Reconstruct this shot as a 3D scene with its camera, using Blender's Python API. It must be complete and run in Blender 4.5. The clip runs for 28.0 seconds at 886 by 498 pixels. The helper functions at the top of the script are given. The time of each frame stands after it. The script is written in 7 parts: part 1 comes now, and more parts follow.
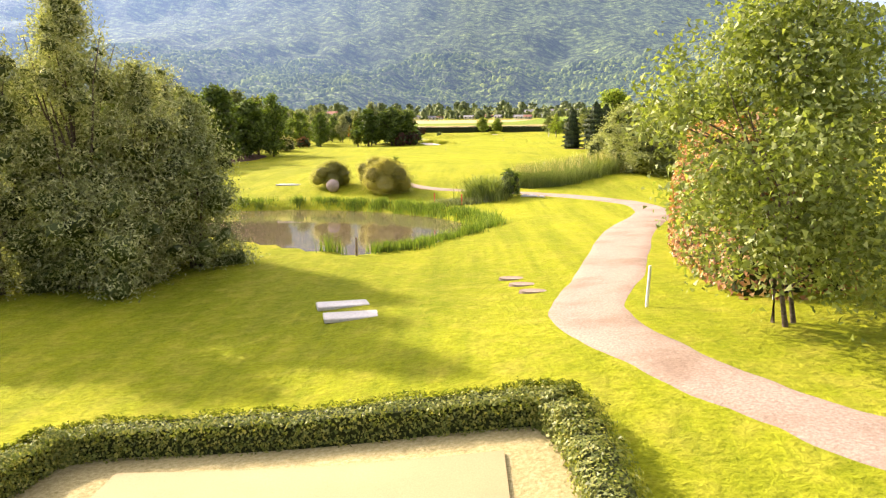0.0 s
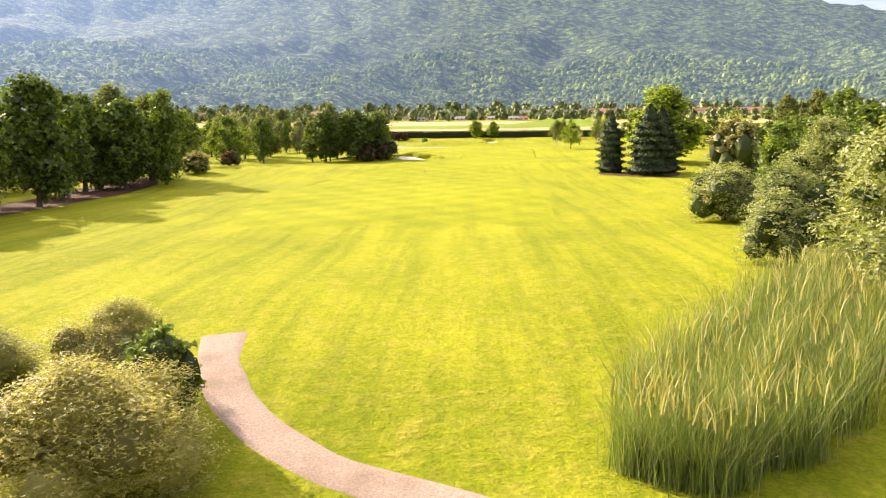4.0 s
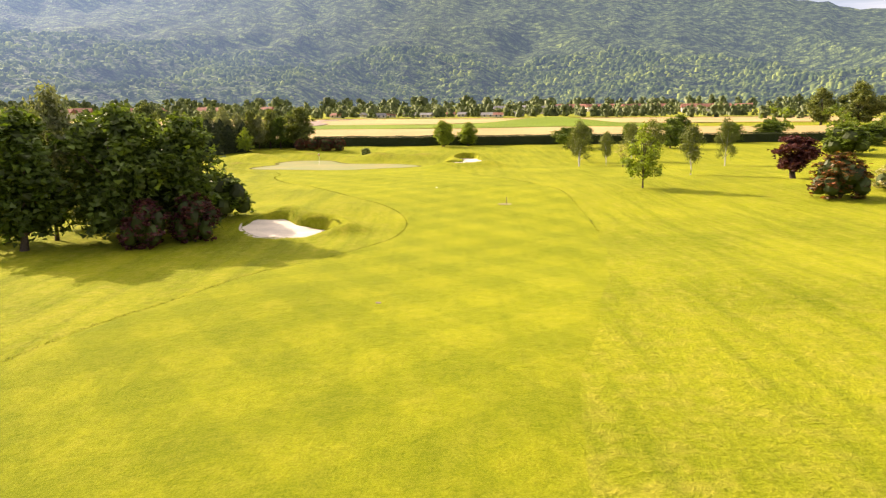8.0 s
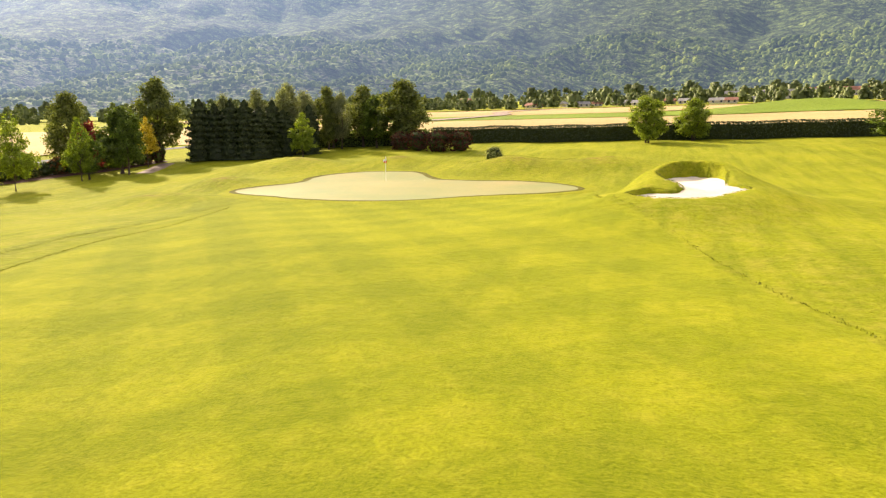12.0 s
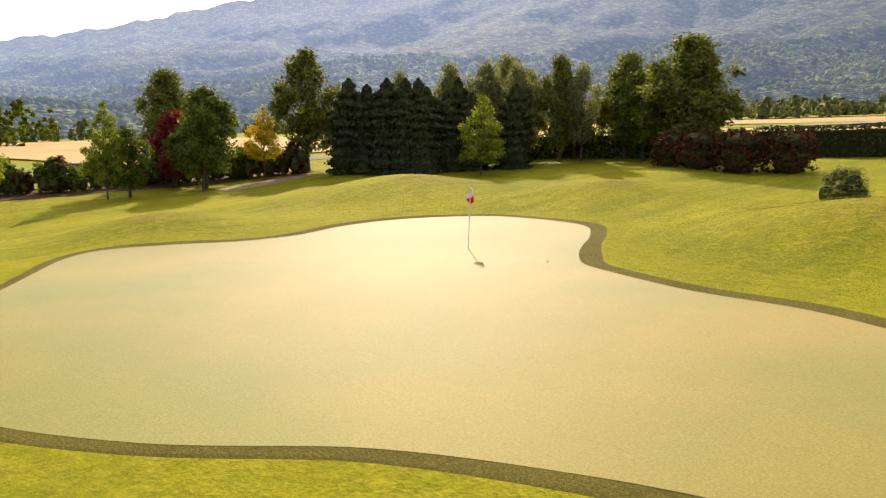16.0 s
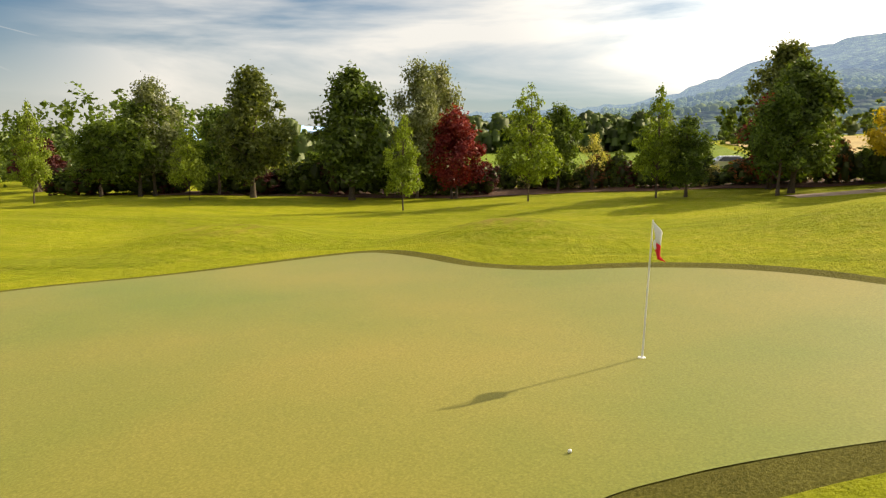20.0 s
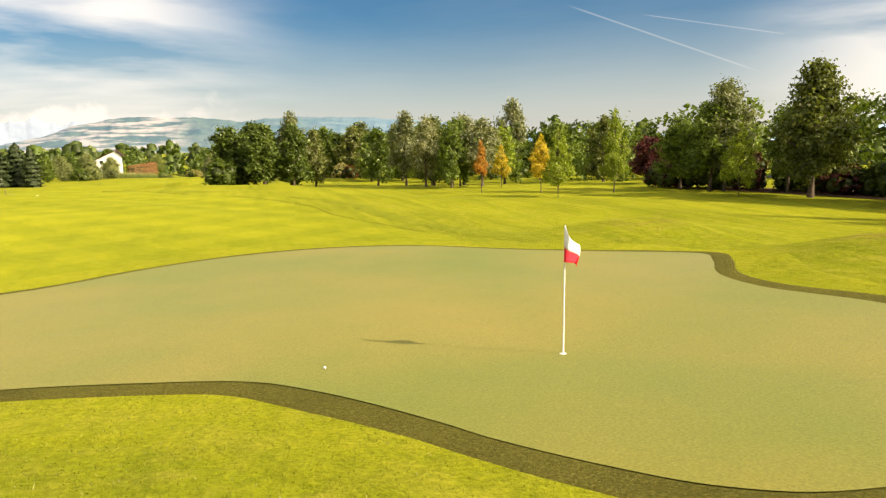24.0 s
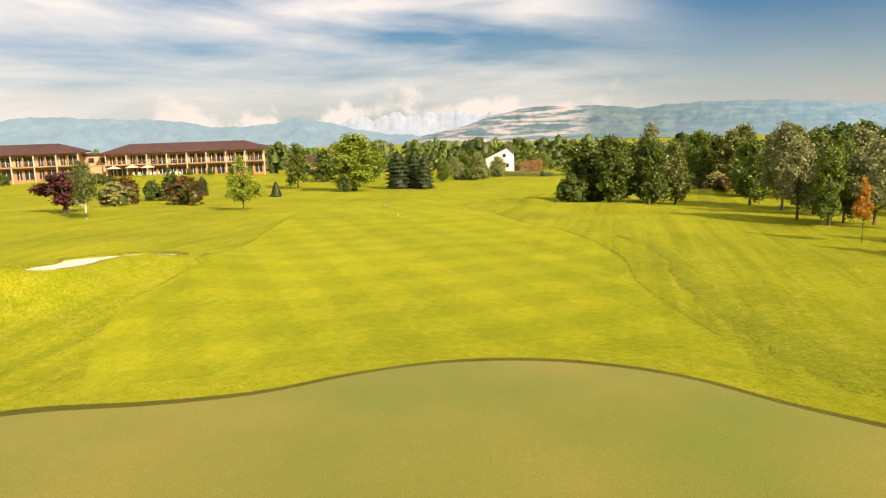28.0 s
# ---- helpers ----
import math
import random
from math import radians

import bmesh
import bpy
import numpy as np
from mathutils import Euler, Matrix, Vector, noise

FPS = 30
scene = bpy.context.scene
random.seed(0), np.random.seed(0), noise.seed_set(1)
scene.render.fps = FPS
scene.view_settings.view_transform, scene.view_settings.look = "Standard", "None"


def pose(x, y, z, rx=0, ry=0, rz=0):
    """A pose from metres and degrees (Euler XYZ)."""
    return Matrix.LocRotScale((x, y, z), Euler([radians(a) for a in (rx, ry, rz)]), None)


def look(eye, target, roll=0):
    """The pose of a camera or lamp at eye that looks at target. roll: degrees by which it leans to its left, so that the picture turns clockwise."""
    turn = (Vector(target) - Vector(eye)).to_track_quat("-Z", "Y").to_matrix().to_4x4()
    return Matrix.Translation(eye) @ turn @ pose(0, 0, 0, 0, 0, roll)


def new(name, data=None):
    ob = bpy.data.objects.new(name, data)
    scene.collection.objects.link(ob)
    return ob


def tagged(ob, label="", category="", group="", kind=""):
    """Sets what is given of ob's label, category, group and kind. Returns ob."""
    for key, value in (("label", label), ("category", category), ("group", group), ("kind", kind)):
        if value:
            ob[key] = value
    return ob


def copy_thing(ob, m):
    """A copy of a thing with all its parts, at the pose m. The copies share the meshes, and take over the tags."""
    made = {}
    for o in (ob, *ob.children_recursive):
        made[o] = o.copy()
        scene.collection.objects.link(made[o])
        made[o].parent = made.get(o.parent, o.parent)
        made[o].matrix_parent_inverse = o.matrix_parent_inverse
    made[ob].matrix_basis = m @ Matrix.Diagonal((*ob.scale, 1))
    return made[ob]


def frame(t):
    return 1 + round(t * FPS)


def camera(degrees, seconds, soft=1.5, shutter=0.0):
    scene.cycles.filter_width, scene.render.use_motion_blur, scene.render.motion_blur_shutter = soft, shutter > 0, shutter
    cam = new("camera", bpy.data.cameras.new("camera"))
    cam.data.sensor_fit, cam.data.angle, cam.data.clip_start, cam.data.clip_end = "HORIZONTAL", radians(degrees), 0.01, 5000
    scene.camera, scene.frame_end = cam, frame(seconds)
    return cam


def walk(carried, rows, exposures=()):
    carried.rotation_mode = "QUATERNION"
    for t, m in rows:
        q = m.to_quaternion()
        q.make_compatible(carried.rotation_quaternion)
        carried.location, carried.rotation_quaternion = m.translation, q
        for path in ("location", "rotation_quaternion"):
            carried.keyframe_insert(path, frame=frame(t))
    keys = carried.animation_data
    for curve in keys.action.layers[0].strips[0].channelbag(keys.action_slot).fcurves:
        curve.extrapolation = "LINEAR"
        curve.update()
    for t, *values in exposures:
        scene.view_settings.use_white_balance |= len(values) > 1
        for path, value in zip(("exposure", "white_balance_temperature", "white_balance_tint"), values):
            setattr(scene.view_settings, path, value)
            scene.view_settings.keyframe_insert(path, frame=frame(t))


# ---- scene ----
cam = camera(63.6, 28.0, 1.25)

PATH = [
    (0, (17.970, -222.428, -3.875), (17.881, -220.448, -4.144), -0.5),
    (0.5, (18.003, -219.773, -3.726), (17.914, -217.794, -3.998), -0.5),
    (1, (18.038, -216.346, -3.531), (17.948, -214.367, -3.805), -0.4),
    (1.5, (18.037, -212.509, -3.238), (17.948, -210.531, -3.514), -0.4),
    (2, (18.054, -208.155, -2.904), (17.965, -206.176, -3.181), -0.4),
    (2.5, (18.088, -203.415, -2.561), (18.0, -201.436, -2.836), -0.4),
    (3, (18.029, -198.152, -2.186), (17.946, -196.172, -2.459), -0.4),
    (3.5, (18.021, -192.529, -1.760), (17.945, -190.549, -2.031), -0.4),
    (4, (17.987, -186.554, -1.282), (17.920, -184.574, -1.551), -0.4),
    (4.5, (17.929, -179.983, -0.778), (17.874, -178.001, -1.045), -0.4),
    (6.5, (18.298, -146.652, 1.608), (18.299, -144.67, 1.337), -0.5),
    (7, (18.549, -137.017, 2.05), (18.56, -135.035, 1.777), -0.5),
    (7.5, (18.691, -127.432, 2.396), (18.71, -125.451, 2.119), -0.5),
    (8, (19.039, -118.091, 2.641), (19.058, -116.111, 2.359), -0.4),
    (8.5, (19.739, -108.807, 2.853), (19.751, -106.828, 2.562), -0.3),
    (9, (20.304, -99.729, 3.052), (20.284, -97.752, 2.751), -0.1),
    (9.5, (20.713, -90.951, 3.151), (20.617, -88.978, 2.842), -0.1),
    (10, (21.43, -83.288, 3.141), (21.238, -81.322, 2.828), -0.2),
    (10.5, (21.924, -76.181, 3.106), (21.636, -74.227, 2.795), -0.5),
    (11, (21.984, -69.452, 3.104), (21.599, -67.513, 2.798), -0.7),
    (11.5, (21.764, -62.7, 3.11), (21.285, -60.782, 2.81), -0.8),
    (13.5, (19.093, -39.484, 2.544), (18.325, -37.658, 2.27), -0.3),
    (14, (17.361, -33.962, 2.648), (16.502, -32.177, 2.378), -0.1),
    (14.5, (16.158, -28.881, 2.764), (15.194, -27.149, 2.498), 0.1),
    (15, (15.519, -24.163, 2.829), (14.415, -22.516, 2.566), 0.3),
    (15.5, (15.678, -19.952, 2.901), (14.397, -18.44, 2.636), 0.5),
    (16, (15.97, -15.85, 3.024), (14.515, -14.505, 2.755), 0.6),
    (16.5, (16.091, -12.028, 3.123), (14.463, -10.899, 2.849), 0.7),
    (17, (15.418, -8.663, 3.188), (13.638, -7.793, 2.908), 0.9),
    (17.5, (14.114, -5.792, 3.239), (12.23, -5.182, 2.955), 0.9),
    (18, (12.889, -3.747, 3.256), (10.942, -3.392, 2.966), 1.0),
    (18.5, (11.924, -2.364, 3.226), (9.948, -2.275, 2.932), 0.9),
    (19, (11.157, -1.285, 3.173), (9.188, -1.46, 2.872), 0.8),
    (19.5, (10.682, -0.363, 3.135), (8.751, -0.784, 2.829), 0.7),
    (20, (10.306, 0.547, 3.118), (8.441, -0.103, 2.807), 0.5),
    (20.5, (9.815, 1.597, 3.094), (8.038, 0.735, 2.779), 0.3),
    (22.5, (7.077, 7.373, 3.292), (5.878, 5.805, 2.97), -0.5),
    (23, (6.232, 8.241, 3.309), (5.232, 6.539, 2.988), -0.7),
    (23.5, (5.513, 9.025, 3.35), (4.725, 7.216, 3.029), -0.9),
    (24, (4.789, 9.583, 3.364), (4.218, 7.693, 3.046), -1.0),
    (24.5, (3.964, 9.966, 3.362), (3.611, 8.023, 3.046), -1.2),
    (25, (3.115, 10.353, 3.377), (2.975, 8.383, 3.063), -1.3),
    (25.5, (2.233, 10.592, 3.391), (2.3, 8.617, 3.079), -1.5),
    (26, (1.34, 10.791, 3.403), (1.591, 8.831, 3.091), -1.6),
    (26.5, (0.533, 11.055, 3.508), (0.92, 9.117, 3.196), -1.8),
    (27, (-0.206, 10.488, 3.553), (0.251, 8.567, 3.238), -1.9),
    (27.5, (-0.421, 8.858, 4.366), (0.061, 6.944, 4.045), -1.9),
    (28, (0.183, 5.300, 6.300), (0.666, 3.387, 5.971), -1.9),
]
EXPOSURES = ((0, 1.54, 6250, 20), (2, 1.32, 6300, 23), (3, 1.28, 6350, 20), (4, 1.44, 6350, 19), (7, 1.16, 6700, 20), (10, 1.06, 6700, 18), (14, 0.91, 6700, 16), (16, 0.60, 6700, 24), (17, 0.46, 6750, 18), (18, 0.46, 6700, 13), (20, 0.49, 6750, 8), (23, 0.83, 6850, 8), (25, 0.69, 6950, 14), (28, 0.52, 6950, 14))
walk(cam, [(t, look(eye, target, roll)) for t, eye, target, roll in PATH], EXPOSURES)

# ---- light ----
SUN_DIR = Vector((-0.672, 0.546, 0.50)).normalized()
sun_data = bpy.data.lights.new("sun", "SUN")
sun_data.energy, sun_data.angle, sun_data.color = 5.0, radians(0.6), (1.0, 0.86, 0.64)
sun = new("sun", sun_data)
sun.matrix_world = look(SUN_DIR * 100, (0, 0, 0))

world = bpy.data.worlds.new("sky")
scene.world = world
world.use_nodes = True
wn, wl = world.node_tree.nodes, world.node_tree.links
wn.clear()


def wnode(kind, **values):
    node = wn.new(kind)
    for key, value in values.items():
        node.inputs[key].default_value = value
    return node


sky = wn.new("ShaderNodeTexSky")
sky.sky_type, sky.sun_disc = "NISHITA", False
sky.sun_elevation, sky.sun_rotation = math.asin(SUN_DIR.z), math.atan2(SUN_DIR.x, SUN_DIR.y)
sky.air_density, sky.dust_density, sky.ozone_density = 1.0, 0.7, 2.5
# high thin cloud in long level streaks
way = wn.new("ShaderNodeTexCoord")
split = wn.new("ShaderNodeSeparateXYZ")
wl.new(way.outputs["Generated"], split.inputs[0])
drawn = wn.new("ShaderNodeMapping")
drawn.inputs["Rotation"].default_value = (radians(5), radians(-7), 0)
drawn.inputs["Scale"].default_value = (1.5, 1.5, 8.5)
drawn.inputs["Location"].default_value = (1.6, 2.3, 0.4)
wl.new(way.outputs["Generated"], drawn.inputs[0])
cirrus = wnode("ShaderNodeTexNoise", Scale=1.3, Detail=7.0, Roughness=0.52, Distortion=0.35)
wl.new(drawn.outputs[0], cirrus.inputs["Vector"])
veil = wn.new("ShaderNodeValToRGB")
veil.color_ramp.elements[0].position, veil.color_ramp.elements[1].position = 0.38, 0.60
wl.new(cirrus.outputs["Fac"], veil.inputs[0])
thin = wn.new("ShaderNodeMath"); thin.operation = "MULTIPLY"; thin.inputs[1].default_value = 0.85
wl.new(veil.outputs[0], thin.inputs[0])
# cloud and haze are brightest towards the sun
near_sun = wn.new("ShaderNodeVectorMath"); near_sun.operation = "DOT_PRODUCT"
near_sun.inputs[1].default_value = SUN_DIR
wl.new(way.outputs["Generated"], near_sun.inputs[0])
glow = wn.new("ShaderNodeMapRange"); glow.interpolation_type = "SMOOTHSTEP"
glow.inputs["From Min"].default_value, glow.inputs["From Max"].default_value = 0.55, 0.99
wl.new(near_sun.outputs["Value"], glow.inputs["Value"])
cloud = wn.new("ShaderNodeMixRGB")
cloud.inputs[1].default_value, cloud.inputs[2].default_value = (17.8, 16.8, 15.6, 1), (52, 49, 44, 1)
wl.new(glow.outputs[0], cloud.inputs[0])
more = wn.new("ShaderNodeMath"); more.operation = "MULTIPLY_ADD"; more.use_clamp = True
more.inputs[1].default_value = 0.75
# a clear gap in the cloud low in the southern sky
gap_dir = wn.new("ShaderNodeVectorMath"); gap_dir.operation = "DOT_PRODUCT"
gap_dir.inputs[1].default_value = Vector((-0.37, -0.91, 0.20)).normalized()
wl.new(way.outputs["Generated"], gap_dir.inputs[0])
gap = wn.new("ShaderNodeMapRange"); gap.interpolation_type = "SMOOTHSTEP"
gap.inputs["From Min"].default_value, gap.inputs["From Max"].default_value = 0.87, 0.97
gap.inputs["To Min"].default_value, gap.inputs["To Max"].default_value = 1.0, 0.06
wl.new(gap_dir.outputs["Value"], gap.inputs["Value"])
broken = wn.new("ShaderNodeMath"); broken.operation = "MULTIPLY"
wl.new(thin.outputs[0], broken.inputs[0]); wl.new(gap.outputs[0], broken.inputs[1])
wl.new(glow.outputs[0], more.inputs[0]); wl.new(broken.outputs[0], more.inputs[2])
blend = wn.new("ShaderNodeMixRGB")
clear = wn.new("ShaderNodeMixRGB"); clear.blend_type = "MULTIPLY"; clear.inputs[0].default_value = 1.0
clear.inputs[2].default_value = (0.52, 0.94, 1.22, 1)
wl.new(sky.outputs[0], clear.inputs[1])
wl.new(more.outputs[0], blend.inputs[0]); wl.new(clear.outputs[0], blend.inputs[1]); wl.new(cloud.outputs[0], blend.inputs[2])
low = wn.new("ShaderNodeMapRange"); low.interpolation_type = "SMOOTHSTEP"
low.inputs["From Min"].default_value, low.inputs["From Max"].default_value = 0.16, -0.02
low.inputs["To Max"].default_value = 0.6
wl.new(split.outputs["Z"], low.inputs["Value"])
hazy = wn.new("ShaderNodeMixRGB")
wl.new(low.outputs[0], hazy.inputs[0]); wl.new(blend.outputs[0], hazy.inputs[1])
hazy.inputs[2].default_value = (13.5, 12.6, 11.6, 1)
# a low bank of heaped cloud far off to the south-east
heaps = wnode("ShaderNodeTexNoise", Scale=13.0, Detail=6.0, Roughness=0.58)
wl.new(way.outputs["Generated"], heaps.inputs["Vector"])
bank_dir = wn.new("ShaderNodeVectorMath"); bank_dir.operation = "DOT_PRODUCT"
bank_dir.inputs[1].default_value = Vector((0.36, -0.93, 0.04)).normalized()
wl.new(way.outputs["Generated"], bank_dir.inputs[0])
bank = wn.new("ShaderNodeMapRange"); bank.interpolation_type = "SMOOTHSTEP"
bank.inputs["From Min"].default_value, bank.inputs["From Max"].default_value = 0.90, 0.985
wl.new(bank_dir.outputs["Value"], bank.inputs["Value"])
under = wn.new("ShaderNodeMapRange"); under.inputs["From Min"].default_value, under.inputs["From Max"].default_value = 0.085, 0.02
under.inputs["To Min"].default_value, under.inputs["To Max"].default_value = -0.20, 0.09
wl.new(split.outputs["Z"], under.inputs["Value"])
heap_sum = wn.new("ShaderNodeMath"); heap_sum.operation = "ADD"
wl.new(heaps.outputs["Fac"], heap_sum.inputs[0]); wl.new(under.outputs[0], heap_sum.inputs[1])
heap_edge = wn.new("ShaderNodeMapRange"); heap_edge.interpolation_type = "SMOOTHSTEP"
heap_edge.inputs["From Min"].default_value, heap_edge.inputs["From Max"].default_value = 0.50, 0.64
wl.new(heap_sum.outputs[0], heap_edge.inputs["Value"])
heap_fac = wn.new("ShaderNodeMath"); heap_fac.operation = "MULTIPLY"
wl.new(heap_edge.outputs[0], heap_fac.inputs[0]); wl.new(bank.outputs[0], heap_fac.inputs[1])
heaped = wn.new("ShaderNodeMixRGB")
heaped.inputs[2].default_value = (15.6, 14.4, 13.2, 1)
wl.new(heap_fac.outputs[0], heaped.inputs[0]); wl.new(hazy.outputs[0], heaped.inputs[1])
trails = heaped.outputs[0]
for first, last, wide in (((-0.438, -0.884, 0.165), (-0.650, -0.757, 0.068), 0.0016), ((-0.522, -0.840, 0.148), (-0.669, -0.735, 0.1115), 0.0011)):
    first, last = Vector(first).normalized(), Vector(last).normalized()
    off = wn.new("ShaderNodeVectorMath"); off.operation = "DOT_PRODUCT"
    off.inputs[1].default_value = first.cross(last).normalized()
    wl.new(way.outputs["Generated"], off.inputs[0])
    apart = wn.new("ShaderNodeMath"); apart.operation = "ABSOLUTE"
    wl.new(off.outputs["Value"], apart.inputs[0])
    line = wn.new("ShaderNodeMapRange"); line.interpolation_type = "SMOOTHSTEP"
    line.inputs["From Min"].default_value, line.inputs["From Max"].default_value = wide, wide * 0.2
    line.inputs["To Max"].default_value = 0.22
    wl.new(apart.outputs[0], line.inputs["Value"])
    middle = wn.new("ShaderNodeVectorMath"); middle.operation = "DOT_PRODUCT"
    middle.inputs[1].default_value = (first + last).normalized()
    wl.new(way.outputs["Generated"], middle.inputs[0])
    reach = math.cos(first.angle(last) / 2)
    ends = wn.new("ShaderNodeMapRange"); ends.interpolation_type = "SMOOTHSTEP"
    ends.inputs["From Min"].default_value, ends.inputs["From Max"].default_value = reach, 1 - (1 - reach) * 0.5
    wl.new(middle.outputs["Value"], ends.inputs["Value"])
    shown = wn.new("ShaderNodeMath"); shown.operation = "MULTIPLY"
    wl.new(line.outputs[0], shown.inputs[0]); wl.new(ends.outputs[0], shown.inputs[1])
    trail = wn.new("ShaderNodeMixRGB")
    trail.inputs[2].default_value = (14.5, 14.0, 13.4, 1)
    wl.new(shown.outputs[0], trail.inputs[0]); wl.new(trails, trail.inputs[1])
    trails = trail.outputs[0]
back = wnode("ShaderNodeBackground", Strength=0.043)
out = wn.new("ShaderNodeOutputWorld")
wl.new(trails, back.inputs[0]); wl.new(back.outputs[0], out.inputs[0])

# ---- materials ----


def shader(name, rough=0.8, spec=0.3, metal=0.0):
    m = bpy.data.materials.new(name)
    m.use_nodes = True
    b = m.node_tree.nodes["Principled BSDF"]
    b.inputs["Roughness"].default_value, b.inputs["Metallic"].default_value = rough, metal
    b.inputs["Specular IOR Level"].default_value = spec
    return m, m.node_tree.nodes, m.node_tree.links, b


def noise_node(n, l, scale, detail=4.0, rough=0.55, vec=None, stretch=None):
    t = n.new("ShaderNodeTexNoise")
    t.inputs["Scale"].default_value, t.inputs["Detail"].default_value, t.inputs["Roughness"].default_value = scale, detail, rough
    if vec is None:
        vec = n.new("ShaderNodeTexCoord").outputs["Object"]
    if stretch:
        mp = n.new("ShaderNodeMapping")
        mp.inputs["Scale"].default_value, mp.inputs["Rotation"].default_value = stretch[0], (0, 0, radians(stretch[1]))
        l.new(vec, mp.inputs[0])
        vec = mp.outputs[0]
    l.new(vec, t.inputs["Vector"])
    return t.outputs["Fac"]


def ramp(n, l, fac, stops):
    r = n.new("ShaderNodeValToRGB")
    while len(r.color_ramp.elements) < len(stops):
        r.color_ramp.elements.new(0.5)
    for e, (p, c) in zip(r.color_ramp.elements, stops):
        e.position, e.color = p, (*c, 1)
    l.new(fac, r.inputs[0])
    return r.outputs[0]


def mixed(n, l, fac, a, b, how="MIX"):
    m = n.new("ShaderNodeMixRGB")
    m.blend_type = how
    for i, v in ((0, fac), (1, a), (2, b)):
        if isinstance(v, (int, float)):
            m.inputs[i].default_value = v
        elif isinstance(v, tuple):
            m.inputs[i].default_value = (*v, 1)
        else:
            l.new(v, m.inputs[i])
    return m.outputs[0]


def relief(n, l, b, height, strength, distance):
    k = n.new("ShaderNodeBump")
    k.inputs["Strength"].default_value, k.inputs["Distance"].default_value = strength, distance
    l.new(height, k.inputs["Height"])
    l.new(k.outputs[0], b.inputs["Normal"])


def grass(name, low, high, dry, patch=0.25, fine=9.0, dryness=0.35, stripes=None, bump=0.5, streak=0.0, coarse=1.0, sheen=0.16, knolls=()):
    """Mown grass: blade-scale grain, metre-scale patches, dry spots and, on the fairway, mowing bands."""
    m, n, l, b = shader(name, 0.9, 0.03)
    b.inputs["Sheen Weight"].default_value, b.inputs["Sheen Roughness"].default_value = sheen, 0.42
    b.inputs["Sheen Tint"].default_value = (0.90, 0.88, 0.08, 1)
    grain = noise_node(n, l, fine, 5, 0.7)
    broad = noise_node(n, l, patch, 4, 0.6)
    tuft = noise_node(n, l, 1.7, 4, 0.6)
    c = mixed(n, l, ramp(n, l, broad, ((0.34, (0, 0, 0)), (0.66, (1, 1, 1)))), low, high)
    c = mixed(n, l, ramp(n, l, tuft, ((0.45, (0, 0, 0)), (0.75, (dryness, dryness, dryness)))), c, dry)
    if streak:
        lines = noise_node(n, l, 1.0, 5, 0.65, stretch=((1.1, 0.045, 1), 4))
        c = mixed(n, l, 1.0, c, ramp(n, l, lines, ((0.36, (1 - streak, 1 - 0.8 * streak, 1 - streak)), (0.52, (1, 1, 1)), (0.68, (1 + 0.5 * streak, 1 + 0.3 * streak, 1 + streak)))), "MULTIPLY")
        spots = noise_node(n, l, 0.55, 6, 0.7)
        c = mixed(n, l, ramp(n, l, spots, ((0.56, (0, 0, 0)), (0.72, (0.7 * streak,) * 3))), c, dry)
    for x, y, r in knolls:
        gone = n.new("ShaderNodeVectorMath")
        gone.operation = "DISTANCE"
        flat = n.new("ShaderNodeVectorMath")
        flat.operation = "MULTIPLY"
        flat.inputs[1].default_value, gone.inputs[1].default_value = (1, 1, 0), (x, y, 0)
        l.new(n.new("ShaderNodeTexCoord").outputs["Object"], flat.inputs[0])
        l.new(flat.outputs[0], gone.inputs[0])
        worn = n.new("ShaderNodeMapRange")
        worn.inputs["From Min"].default_value, worn.inputs["From Max"].default_value = r, 0.2 * r
        worn.inputs["To Max"].default_value = 0.9
        l.new(gone.outputs["Value"], worn.inputs["Value"])
        bare = noise_node(n, l, 1.3, 6, 0.72, stretch=((0.5, 1.6, 1), 30))
        both = n.new("ShaderNodeMath")
        both.operation = "MULTIPLY"
        l.new(worn.outputs[0], both.inputs[0])
        l.new(ramp(n, l, bare, ((0.44, (0, 0, 0)), (0.60, (1, 1, 1)))), both.inputs[1])
        c = mixed(n, l, both.outputs[0], c, (0.205, 0.135, 0.040))
    if stripes:
        for angle, width, force in stripes:
            w = n.new("ShaderNodeTexWave")
            w.wave_type, w.bands_direction = "BANDS", "X"
            w.inputs["Scale"].default_value, w.inputs["Distortion"].default_value, w.inputs["Detail"].default_value = 0.314 / width, 0.3, 1.0
            w.inputs["Detail Scale"].default_value = 0.4
            mp = n.new("ShaderNodeMapping")
            mp.inputs["Rotation"].default_value = (0, 0, radians(angle))
            l.new(n.new("ShaderNodeTexCoord").outputs["Object"], mp.inputs[0])
            l.new(mp.outputs[0], w.inputs[0])
            s = ramp(n, l, w.outputs["Fac"], ((0.38, (1 - force, 1 - 0.75 * force, 1 - force)), (0.62, (1, 1, 1))))
            c = mixed(n, l, 1.0, c, s, "MULTIPLY")
    c = mixed(n, l, 1.0, c, ramp(n, l, grain, ((0.27, (1 - 0.56 * coarse, 1 - 0.54 * coarse, 1 - 0.60 * coarse)), (0.7, (1 + 0.24 * coarse, 1 + 0.22 * coarse, 1 + 0.16 * coarse)))), "MULTIPLY")
    clumps = noise_node(n, l, 3.4, 3, 0.6)
